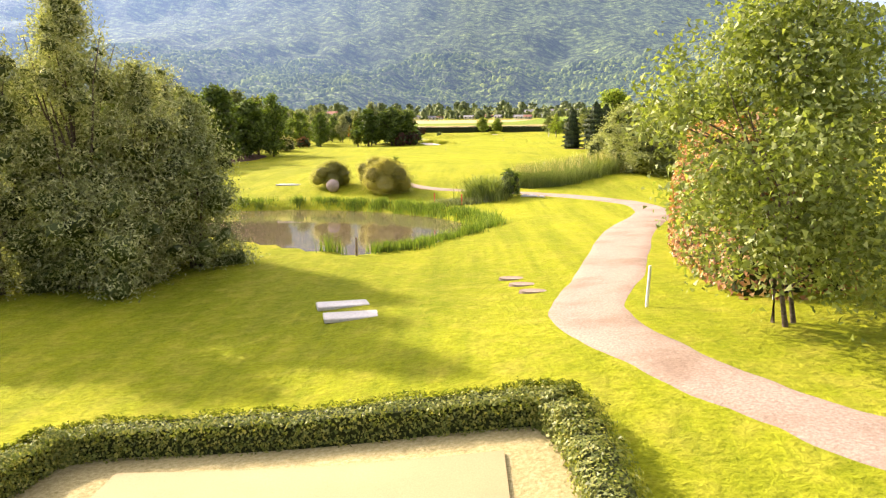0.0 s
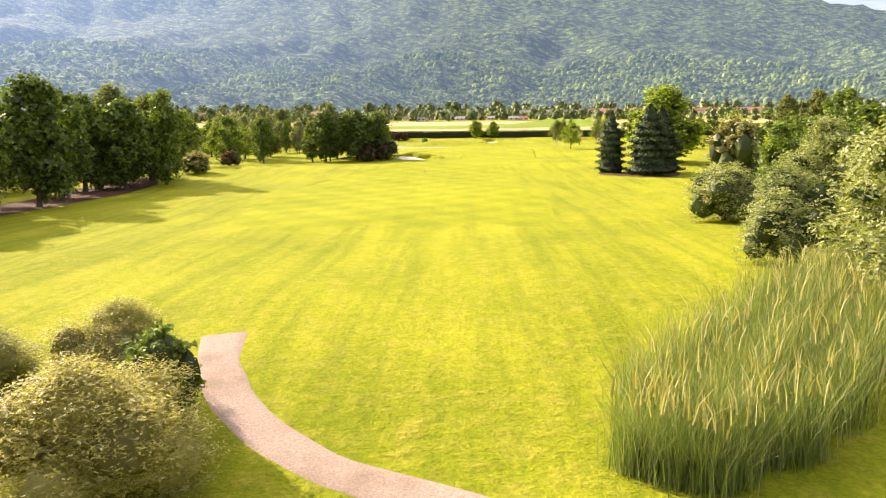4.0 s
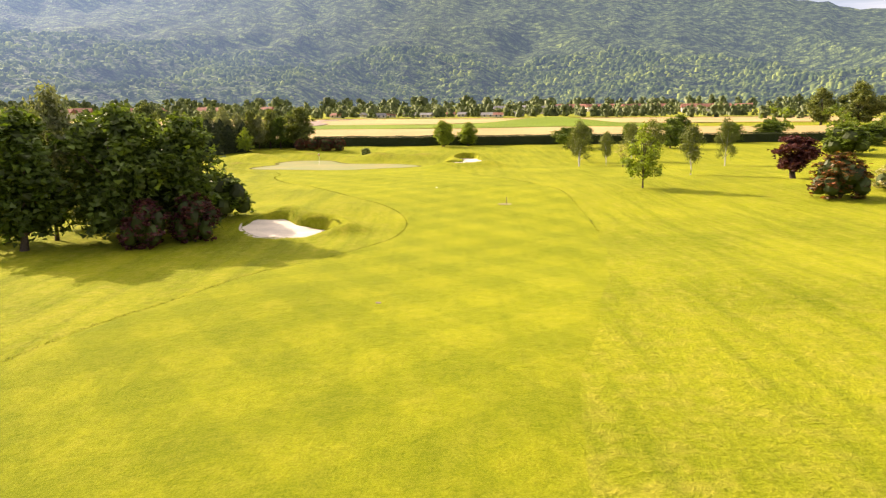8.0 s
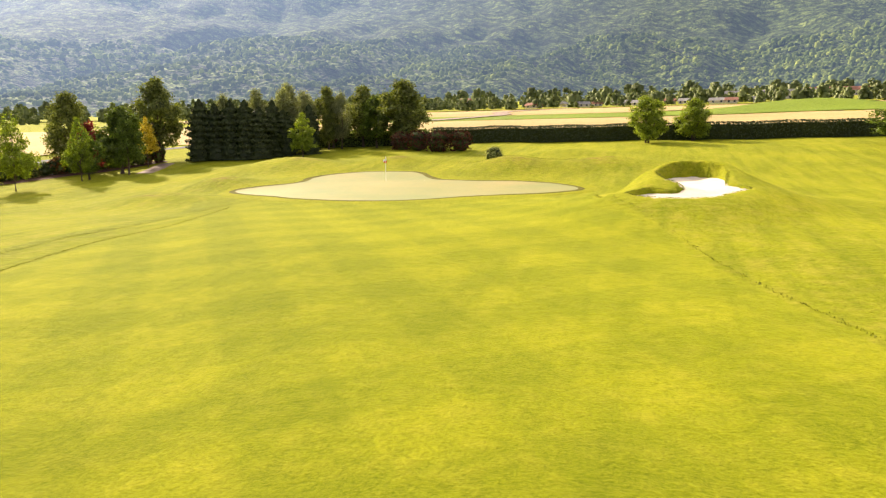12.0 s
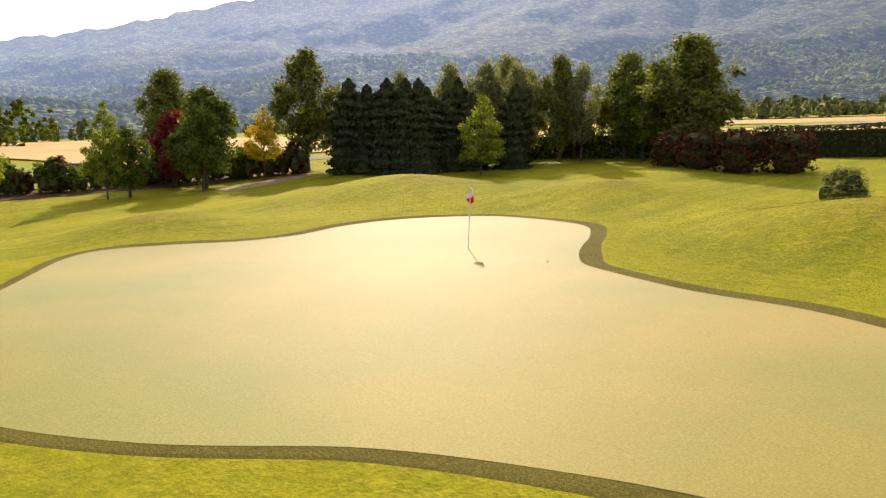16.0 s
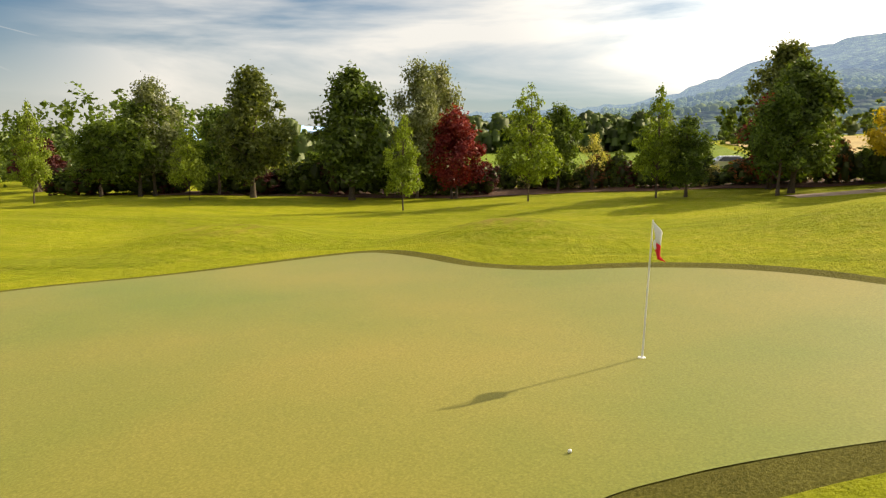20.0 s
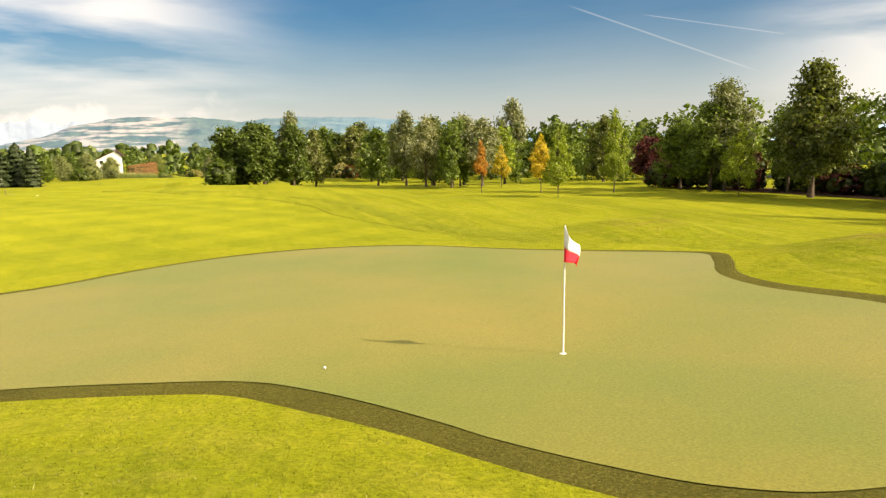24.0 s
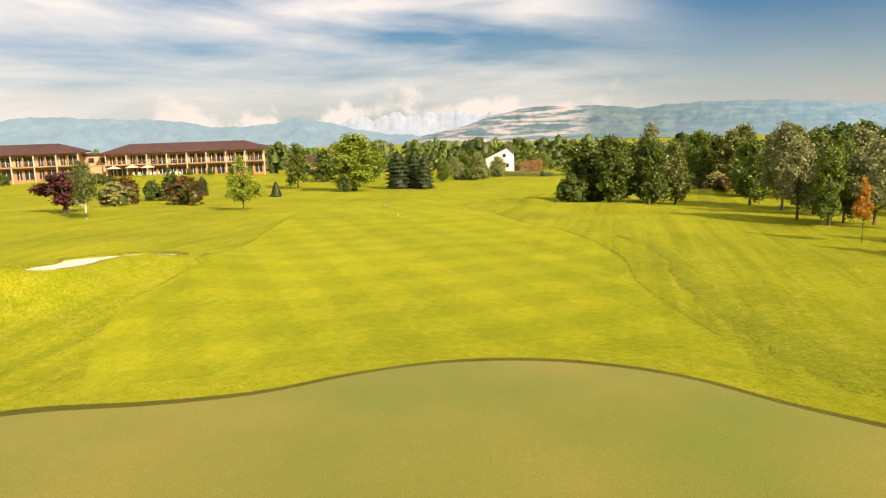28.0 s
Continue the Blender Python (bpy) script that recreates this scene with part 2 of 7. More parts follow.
    c = mixed(n, l, 1.0, c, ramp(n, l, clumps, ((0.34, (1 - 0.14 * coarse, 1 - 0.11 * coarse, 1 - 0.16 * coarse)), (0.66, (1 + 0.13 * coarse, 1 + 0.11 * coarse, 1 + 0.06 * coarse)))), "MULTIPLY")
    l.new(c, b.inputs["Base Color"])
    high = n.new("ShaderNodeMath")
    high.operation = "MULTIPLY_ADD"
    high.inputs[1].default_value = 1.5
    l.new(clumps, high.inputs[0]); l.new(grain, high.inputs[2])
    relief(n, l, b, high.outputs[0], bump, 0.10 if bump >= 0.9 else 0.08)
    return m


def speckled(name, colours, scale, rough=0.85, spec=0.25, bump=0.4, depth=0.01, big=0.3, bigstops=((0.35, (0.82, 0.82, 0.82)), (0.7, (1.08, 1.08, 1.08))), sheen=0.0):
    """A grainy plain surface: three colours at grain size, varied broadly."""
    m, n, l, b = shader(name, rough, spec)
    f = noise_node(n, l, scale, 6, 0.7)
    c = ramp(n, l, f, tuple(zip((0.28, 0.5, 0.72), colours)))
    c = mixed(n, l, 1.0, c, ramp(n, l, noise_node(n, l, big, 4), bigstops), "MULTIPLY")
    l.new(c, b.inputs["Base Color"])
    if sheen:
        b.inputs["Sheen Weight"].default_value, b.inputs["Sheen Roughness"].default_value = sheen, 0.35
    relief(n, l, b, f, bump, depth)
    return m


def leaves(name, colour, second=None, thin=0.45, vary=0.45, gloss=0.35):
    """Leaves: each one its own shade, some light through them."""
    m = bpy.data.materials.new(name)
    m.use_nodes = True
    n, l = m.node_tree.nodes, m.node_tree.links
    n.clear()
    geo = n.new("ShaderNodeNewGeometry")
    second = second or tuple(min(c * 1.7, 1) for c in colour)
    dark = tuple(c * (1 - vary) for c in colour)
    c = ramp(n, l, geo.outputs["Random Per Island"], ((0.0, dark), (0.45, colour), (1.0, second)))
    info = n.new("ShaderNodeObjectInfo")
    c = mixed(n, l, 1.0, c, ramp(n, l, info.outputs["Random"], ((0.0, (0.8, 0.82, 0.8)), (1.0, (1.18, 1.12, 1.1)))), "MULTIPLY")
    d, t, g = n.new("ShaderNodeBsdfDiffuse"), n.new("ShaderNodeBsdfTranslucent"), n.new("ShaderNodeBsdfGlossy")
    l.new(c, d.inputs[0])
    l.new(mixed(n, l, 1.0, c, (1.3, 1.35, 0.45), "MULTIPLY"), t.inputs[0])
    g.inputs["Roughness"].default_value, g.inputs["Color"].default_value = gloss + 0.12, (0.7, 0.7, 0.6, 1)
    a, k = n.new("ShaderNodeMixShader"), n.new("ShaderNodeMixShader")
    a.inputs[0].default_value, k.inputs[0].default_value = 0.75 * thin, 0.035
    l.new(d.outputs[0], a.inputs[1]); l.new(t.outputs[0], a.inputs[2])
    l.new(a.outputs[0], k.inputs[1]); l.new(g.outputs[0], k.inputs[2])
    o = n.new("ShaderNodeOutputMaterial")
    l.new(k.outputs[0], o.inputs[0])
    return m


def plain(name, colour, rough=0.6, spec=0.4, vary=0.12, scale=3.0, metal=0.0, bump=0.1):
    m, n, l, b = shader(name, rough, spec, metal)
    f = noise_node(n, l, scale, 5)
    lo, hi = tuple(c * (1 - vary) for c in colour), tuple(min(1, c * (1 + vary)) for c in colour)
    l.new(ramp(n, l, f, ((0.3, lo), (0.7, hi))), b.inputs["Base Color"])
    relief(n, l, b, f, bump, 0.01)
    return m


GRASS_ROUGH = grass("rough grass", (0.172, 0.198, 0.008), (0.268, 0.280, 0.011), (0.34, 0.275, 0.055), 0.12, 11, 0.40, streak=0.26, bump=0.8, coarse=0.78, sheen=0.13, knolls=((9.2, 7.6, 3.4), (-3.8, 13.6, 2.6), (17.0, 9.5, 3.2), (-12.4, -5.0, 2.2), (-11, -15, 2.2), (-11.5, 8.5, 2.6), (33, -104, 3.0)))
GRASS_FAIR = grass("fairway grass", (0.190, 0.210, 0.007), (0.264, 0.272, 0.009), (0.33, 0.285, 0.036), 0.09, 16, 0.24, ((-35, 3.45, 0.145), (55, 3.45, 0.14)), 0.6, streak=0.13, coarse=0.75, sheen=0.20)
GRASS_APRON = grass("short apron grass", (0.176, 0.196, 0.008), (0.250, 0.258, 0.010), (0.32, 0.27, 0.045), 0.3, 14, 0.3, streak=0.10, bump=0.7, coarse=0.85, sheen=0.18)
GRASS_GREEN = speckled("putting green turf", ((0.136, 0.127, 0.013), (0.196, 0.181, 0.023), (0.268, 0.242, 0.046)), 30, 0.73, 0.18, 0.3, 0.006, 0.13, ((0.34, (0.72, 0.90, 0.70)), (0.70, (1.20, 1.06, 1.15))), sheen=0.11)
FRINGE = speckled("cut collar turf", ((0.060, 0.058, 0.009), (0.120, 0.110, 0.020), (0.22, 0.19, 0.040)), 26, 0.95, 0.05, 1.0, 0.05, 0.6)
GRAVEL = speckled("pale pink gravel", ((0.17, 0.122, 0.09), (0.28, 0.205, 0.155), (0.39, 0.30, 0.235)), 24, 0.9, 0.2, 0.7, 0.03, 0.7, ((0.32, (0.74, 0.70, 0.64)), (0.52, (1.0, 1.0, 1.0)), (0.72, (1.10, 1.10, 1.12))))
SAND = speckled("bunker sand", ((0.55, 0.47, 0.36), (0.66, 0.57, 0.45), (0.74, 0.66, 0.54)), 14, 0.95, 0.1, 0.5, 0.03, 0.8)
EARTH = speckled("brown bark mulch", ((0.05, 0.028, 0.018), (0.10, 0.055, 0.035), (0.17, 0.10, 0.06)), 16, 0.95, 0.1, 0.9, 0.05, 0.5)
WHEAT = speckled("ripe wheat field", ((0.33, 0.235, 0.09), (0.42, 0.305, 0.125), (0.50, 0.38, 0.16)), 0.8, 0.95, 0.1, 0.3, 0.2, 0.02)
MEADOW = grass("meadow", (0.17, 0.21, 0.02), (0.29, 0.30, 0.03), (0.42, 0.35, 0.10), 0.02, 0.9, 0.6)
CROP = speckled("green crop field", ((0.10, 0.16, 0.012), (0.16, 0.22, 0.015), (0.22, 0.28, 0.03)), 1.2, 0.95, 0.1, 0.8, 0.3, 0.03)
BARK = speckled("grey brown bark", ((0.06, 0.045, 0.03), (0.12, 0.09, 0.065), (0.2, 0.16, 0.12)), 18, 0.95, 0.1, 0.9, 0.03)
BIRCH_BARK = speckled("white birch bark", ((0.16, 0.14, 0.12), (0.62, 0.58, 0.52), (0.72, 0.68, 0.62)), 7, 0.8, 0.2, 0.3, 0.01)
WHITE = plain("white paint", (0.78, 0.76, 0.72), 0.5)
RED = plain("red paint", (0.62, 0.03, 0.03), 0.5)
CLOTH_WHITE = plain("white flag cloth", (0.80, 0.78, 0.76), 0.8, 0.2)
CLOTH_RED = plain("red flag cloth", (0.70, 0.03, 0.05), 0.8, 0.2)
WOOD = speckled("weathered wood", ((0.16, 0.11, 0.07), (0.25, 0.18, 0.12), (0.34, 0.26, 0.18)), 9, 0.85, 0.2, 0.5, 0.01)
STONE = speckled("pale concrete slab", ((0.40, 0.37, 0.35), (0.52, 0.49, 0.46), (0.62, 0.58, 0.54)), 16, 0.9, 0.2, 0.4, 0.01)
MAT = speckled("sandy synthetic tee mat", ((0.25, 0.20, 0.10), (0.29, 0.235, 0.12), (0.33, 0.27, 0.145)), 60, 0.9, 0.2, 0.3, 0.004)
DRY_TURF = speckled("worn dry turf", ((0.20, 0.17, 0.06), (0.34, 0.28, 0.13), (0.46, 0.40, 0.22)), 18, 0.95, 0.1, 0.8, 0.03)

# ---- building helpers ----


def link_mesh(name, verts, faces, material, parent=None, label="", smooth=False):
    me = bpy.data.meshes.new(name)
    me.from_pydata(np.asarray(verts, float).tolist(), [], [list(map(int, f)) for f in faces] if not isinstance(faces, np.ndarray) else faces.tolist())
    if smooth:
        me.polygons.foreach_set("use_smooth", np.ones(len(me.polygons), bool))
    me.materials.append(material)
    ob = new(name, me)
    if parent is not None:
        ob.parent = parent
    if label:
        tagged(ob, label)
    return ob


def part(name, bm, material, parent, label=""):
    me = bpy.data.meshes.new(name)
    bm.to_mesh(me)
    bm.free()
    me.materials.append(material)
    ob = new(name, me)
    ob.parent = parent
    if label:
        tagged(ob, label)
    return ob


def box(lo, hi, bevel=0.0):
    bm = bmesh.new()
    c, s = (Vector(lo) + Vector(hi)) / 2, Vector(hi) - Vector(lo)
    bmesh.ops.create_cube(bm, size=1, matrix=Matrix.Translation(c) @ Matrix.Diagonal((*s, 1)))
    if bevel:
        bmesh.ops.bevel(bm, geom=bm.edges[:], offset=bevel, segments=1, affect="EDGES")
    return bm


def rod(a, b, r0, r1, sides=8):
    """A tapered rod from a to b."""
    bm = bmesh.new()
    a, b = Vector(a), Vector(b)
    d = b - a
    m = Matrix.Translation((a + b) / 2) @ d.to_track_quat("Z", "Y").to_matrix().to_4x4()
    bmesh.ops.create_cone(bm, cap_ends=True, segments=sides, radius1=r0, radius2=r1, depth=d.length, matrix=m)
    return bm


def root(name, x, y, z=None):
    e = new(name)
    e.location = (x, y, float(G(x, y)) if z is None else z)
    e.empty_display_size = 0.3
    return e


def closed_curve(points, count):
    """A smooth closed line through the points."""
    p = np.array(points, float)
    n = len(p)
    out = []
    for k in range(count):
        u = k * n / count
        i, f = int(u), u - int(u)
        a, b, c, d = (p[(i + j) % n] for j in (-1, 0, 1, 2))
        out.append(0.5 * (2 * b + (c - a) * f + (2 * a - 5 * b + 4 * c - d) * f * f + (3 * b - a - 3 * c + d) * f**3))
    return np.array(out)


def open_curve(points, count):
    p = np.array(points, float)
    p = np.vstack([2 * p[0] - p[1], p, 2 * p[-1] - p[-2]])
    n, out = len(p) - 3, []
    for k in range(count):
        u = k * n / (count - 1)
        i = min(int(u), n - 1)
        f = u - i
        a, b, c, d = p[i : i + 4]
        out.append(0.5 * (2 * b + (c - a) * f + (2 * a - 5 * b + 4 * c - d) * f * f + (3 * b - a - 3 * c + d) * f**3))
    return np.array(out)


def wavy(line, amount, seed):
    """A little unevenness along a line."""
    r = np.random.RandomState(seed)
    n = len(line)
    u = np.linspace(0, 2 * np.pi, n, endpoint=False)
    off = sum(r.uniform(-1, 1, 2)[:, None] * np.sin(k * u + r.uniform(0, 6)) / 1.6 for k in (7, 13, 23, 41))
    return line + amount * off.T


def disc_patch(name, outline, rings, lift, material, centre=None, drop=0.0, level=False):
    """A sheet that fills an outline and lies on the ground."""
    outline = np.asarray(outline)
    c = outline.mean(0) if centre is None else np.array(centre, float)
    n = len(outline)
    f = np.linspace(0, 1, rings + 1)[1:]
    xy = np.vstack([c[None], *[c + (outline - c) * k for k in f]])
    if drop:
        xy = np.vstack([xy, outline + (outline - c) / np.linalg.norm(outline - c, axis=1)[:, None] * 0.05])
    z = G(xy[:, 0], xy[:, 1], not level) + lift
    if drop:
        z[-n:] -= drop
    faces = [(0, 1 + j, 1 + (j + 1) % n) for j in range(n)]
    for k in range(rings - 1 + bool(drop)):
        a, b = 1 + k * n, 1 + (k + 1) * n
        faces += [(a + j, b + j, b + (j + 1) % n, a + (j + 1) % n) for j in range(n)]
    return link_mesh(name, np.column_stack([xy, z]), faces, material, smooth=True)


def band(name, left, right, across, lift, material, closed=False, edge=0.0):
    """A strip between two lines of equal length, on the ground; its edges turn down by edge."""
    left, right = np.asarray(left), np.asarray(right)
    n, rows, zs = len(left), [], []
    f = np.linspace(0, 1, across + 1)
    for k in f:
        xy = left + (right - left) * k
        rows.append(xy)
        zs.append(G(xy[:, 0], xy[:, 1]) + lift - (edge if k in (0.0, 1.0) else 0))
    xy, z = np.vstack(rows), np.concatenate(zs)
    faces, m = [], n if closed else n - 1
    for k in range(across):
        faces += [(k * n + j, k * n + (j + 1) % n, (k + 1) * n + (j + 1) % n, (k + 1) * n + j) for j in range(m)]
    return link_mesh(name, np.column_stack([xy, z]), faces, material, smooth=True)


def cards(centres, normals, length, width, rng, spread=0.35):
    """Leaf-shaped cards: points and four-cornered faces."""
    n = len(centres)
    t = rng.normal(size=(n, 3))
    normals = normals / (np.linalg.norm(normals, axis=1)[:, None] + 1e-9)
    t -= (t * normals).sum(1)[:, None] * normals
    t /= np.linalg.norm(t, axis=1)[:, None] + 1e-9
    b = np.cross(normals, t)
    s = length * rng.uniform(1 - spread, 1 + spread, (n, 1))
    w = s * width / length
    v = np.stack([centres - t * s, centres + b * w + normals * w * 0.25, centres + t * s, centres - b * w + normals * w * 0.25], 1).reshape(-1, 3)
    return v, np.arange(4 * n).reshape(-1, 4)


def leaf_tris(centres, normals, length, width, rng, spread=0.35):
    """Small three-cornered leaves."""
    n = len(centres)
    t = rng.normal(size=(n, 3))
    normals = normals / (np.linalg.norm(normals, axis=1)[:, None] + 1e-9)
    t -= (t * normals).sum(1)[:, None] * normals
    t /= np.linalg.norm(t, axis=1)[:, None] + 1e-9
    b = np.cross(normals, t)
    s = length * rng.uniform(1 - spread, 1 + spread, (n, 1))
    w = s * width / length * 1.25
    v = np.stack([centres - t * s * 0.8 - b * w, centres + t * s, centres - t * s * 0.5 + b * w], 1).reshape(-1, 3)
    return v, np.arange(3 * n).reshape(-1, 3)


def tube(points, radii, sides=6):
    """A bent tapered tube."""
    v, f = [], []
    points = [Vector(p) for p in points]
    for i, (p, r) in enumerate(zip(points, radii)):
        d = (points[min(i + 1, len(points) - 1)] - points[max(i - 1, 0)]).normalized()
        q = d.to_track_quat("Z", "Y")
        v += [p + q @ Vector((math.cos(2 * math.pi * k / sides) * r, math.sin(2 * math.pi * k / sides) * r, 0)) for k in range(sides)]
    for i in range(len(points) - 1):
        f += [(i * sides + k, i * sides + (k + 1) % sides, (i + 1) * sides + (k + 1) % sides, (i + 1) * sides + k) for k in range(sides)]
    f.append(tuple(range((len(points) - 1) * sides, len(points) * sides)))
    return v, f


def merged(pieces):
    verts, faces, at = [], [], 0
    for v, f in pieces:
        verts += [tuple(p) for p in v]
        faces += [tuple(i + at for i in q) for q in f]
        at += len(v)
    return verts, faces

# ---- the shape of the ground ----
PROFILE = ((-5000, -85), (-2000, -45), (-600, -17), (-300, -11), (-222, -8.4), (-200, -7.6), (-185, -7.1), (-175, -6.5), (-168, -5.75), (-148, -5.3), (-125, -4.6), (-107, -3.9), (-94, -3.0),
           (-80, -2.75), (-70, -2.25), (-55, -1.22), (-42, -0.92), (-29, -0.62), (-20, -0.70), (-12, -0.70), (-5, -0.28), (0, 0.0), (5, 0.35), (13, 1.1), (22, 2.0), (32, 2.7), (45, 3.4), (120, 7.5), (300, 18), (600, 36), (1000, 60), (5000, 300))
MOUNDS = ((-13, 7.5, 1.2, 5.4), (9.2, 7.6, 1.2, 3.9), (-3.8, 13.6, 0.6, 3.0), (-12.4, -5.2, 0.72, 3.1), (-11, -15, 0.75, 3.4), (17.5, 9.5, 0.85, 3.8), (13, 18, 0.5, 4), (-9, -3, 0.2, 4), (23.6, -18.5, 1.1, 6.5), (21.5, -26.5, 0.4, 4.5), (24.0, -199.0, 0.42, 7.0), (0.0, 0.0, -0.085, 3.6), (2, -70, 0.5, 6), (10, -69, 0.4, 5), (112, -150, 2.4, 40), (68, 187, 3.4, 24), (-12, -100, 0.6, 9), (26, -212, 1.0, 9), (-1, -13, 0.2, 6))
POND = ((-4.0, -183.5), (-1.4, -180.0), (1.5, -178.6), (7.3, -177.4), (11.0, -178.7), (13.1, -180.3), (14.9, -182.2), (16.5, -184.1), (17.7, -186.6), (18.5, -189.2), (18.5, -191.3), (17.6, -193.9), (16.7, -195.9), (15.9, -197.7), (15.0, -198.7), (13.7, -198.9), (12.2, -198.1), (10.3, -196.6), (7.6, -194.5), (2.0, -191.2), (-2.5, -187.8))
WATER = -7.42
BUNKERS = (((7.2, -74.5), (7.4, -72), (9.2, -70.8), (10.4, -72.6), (12.3, -73), (13.2, -75.2), (11.5, -77.2), (8.8, -76.8)),
           ((20.45, -24.5), (21.5, -25.65), (22.9, -25.8), (24.0, -25.35), (24.7, -24.2), (25.6, -22.8), (25.3, -21.9), (24.75, -21.3), (25.1, -17.7), (24.8, -16.1), (23.65, -15.4), (22.55, -15.9), (21.7, -17.6), (22.15, -20.0), (22.85, -22.5), (22.45, -23.9), (21.45, -23.6)))


LIPS = ((0.8, 0.6), (-0.5, 0.86))


def SLOPE(y):
    """The lie of the sand in the second bunker, rising to the back."""
    return 0.74 + 0.070 * (np.asarray(y, float) + 24.3)


def edge_distance(x, y, poly):
    """The distance to a closed outline, negative inside."""
    best, inside = np.full(np.shape(x), 1e9), np.zeros(np.shape(x), bool)
    for (ax, ay), (bx, by) in zip(poly, poly[1:] + poly[:1]):
        u = np.clip(((x - ax) * (bx - ax) + (y - ay) * (by - ay)) / ((bx - ax) ** 2 + (by - ay) ** 2), 0, 1)
        best = np.minimum(best, np.hypot(x - ax - u * (bx - ax), y - ay - u * (by - ay)))
        inside ^= ((ay > y) != (by > y)) & (x < (bx - ax) * (y - ay) / (by - ay + 1e-12) + ax)
    return np.where(inside, -best, best)


def G(x, y, pits=True):
    """The height of the ground; without pits, as if the bunkers were filled."""
    x, y = np.asarray(x, float), np.asarray(y, float)
    py, pz = zip(*PROFILE)
    z = sum(np.interp(y + d, py, pz) for d in (-4, -2, 0, 2, 4)) / 5
    z = z + 0.016 * np.clip(x, -40, 50) * np.clip((-y - 5) / 15, 0, 1)
    for mx, my, h, r in MOUNDS:
        z = z + h * np.exp(-((x - mx) ** 2 + (y - my) ** 2) / r**2)
    z = z + (0.07 * np.sin(x * 0.31 + 1.3) * np.sin(y * 0.23) + 0.04 * np.sin(x * 0.7 + y * 0.5)) * np.clip(np.hypot(x - 1, y + 5) / 12 - 0.9, 0, 1)
    near = (np.abs(x - 8) < 18) & (np.abs(y + 189) < 16)
    d = edge_distance(x, y, POND)
    flat = np.where(near, np.clip(1 - d / 6, 0, 1) ** 2, 0)
    z = z * (1 - flat) + flat * np.maximum(WATER + 0.25 + 0.25 * np.clip(z - WATER, -1, 2), WATER + 0.12)
    z = np.where(near, z - 0.9 * np.clip(0.15 - d, 0, 1.2), z)
    d = edge_distance(x, y, BUNKERS[1])
    bed = np.clip(1 - d / (2.2 + 1.6 * np.clip((x - 20.5) / 3, 0, 1)), 0, 1)
    bed = bed * bed * (3 - 2 * bed)
    z = z * (1 - bed) + bed * (SLOPE(y) + 0.05)
    if pits:
        z = z + 0.42 * np.exp(-((x - 21.2) ** 2 / 1.3 + (y + 21.9) ** 2 / 2.2)) * (d > -0.15)
        z = z - 0.55 * np.clip(-d / 0.3, 0, 1) + (0.22 * np.clip((y + 20.5) / 3, 0, 1) + 0.30 * np.clip((y + 17) / 1.5, 0, 1)) * np.exp(-((d - 0.4) / np.where(d > 0.4, 0.9, 0.6)) ** 2) * (d > -0.15)
    for b in BUNKERS[:1] if pits else ():
        d = edge_distance(x, y, b)
        cx, cy = np.mean(b, 0)
        lx, ly = LIPS[BUNKERS.index(b)]
        back = np.clip(((x - cx) * lx + (y - cy) * ly) / 2.2 + 0.25, 0, 1)
        z = z - 0.95 * np.clip(-d / 0.7 + 0.1, 0, 1) + (0.02 + 0.46 * back) * np.exp(-((d - 0.7) / 0.8) ** 2) * (d > -0.5)
    return z

# ---- ground ----


def grid_line(lo, hi, spans):
    """Positions that are close together inside the spans (from, to, step) and widen outwards."""
    out = [spans[0][0]]
    for a, b, s in spans:
        out += list(np.arange(max(a, out[-1] + s), b, s))
    step = spans[-1][2]
    while out[-1] < hi:
        step *= 1.16
        out.append(min(out[-1] + step, hi))
    step, low = spans[0][2], []
    at = out[0]
    while at > lo:
        step *= 1.16
        at = max(at - step, lo)
        low.append(at)
    return np.array(low[::-1] + out)


gx = grid_line(-4800, 4800, ((-45, -22, 1.6), (-22, 5.5, 0.8), (5.5, 14.5, 0.36), (14.5, 19.0, 0.8), (19.0, 26.8, 0.3), (26.8, 28.5, 0.5), (28.5, 34, 0.8), (34, 75, 1.6)))
gy = grid_line(-4800, 4800, ((-226, -164, 0.8), (-164, -86, 1.6), (-86, -78.5, 0.8), (-78.5, -69, 0.36), (-69, -66, 0.8), (-66, -32, 1.6), (-32, -27.4, 0.8), (-27.4, -13.6, 0.3), (-13.6, 24, 0.8), (24, 60, 1.6)))
mx, my = np.meshgrid(gx, gy)
gz = G(mx, my)
nx, ny = len(gx), len(gy)
idx = np.arange(nx * ny).reshape(ny, nx)
quads = np.stack([idx[:-1, :-1], idx[:-1, 1:], idx[1:, 1:], idx[1:, :-1]], -1).reshape(-1, 4)
ground = link_mesh("ground", np.column_stack([mx.ravel(), my.ravel(), gz.ravel()]), quads, GRASS_ROUGH, smooth=True)
tagged(ground, "uneven sunlit golf course rough grass", "ground", kind="structure")

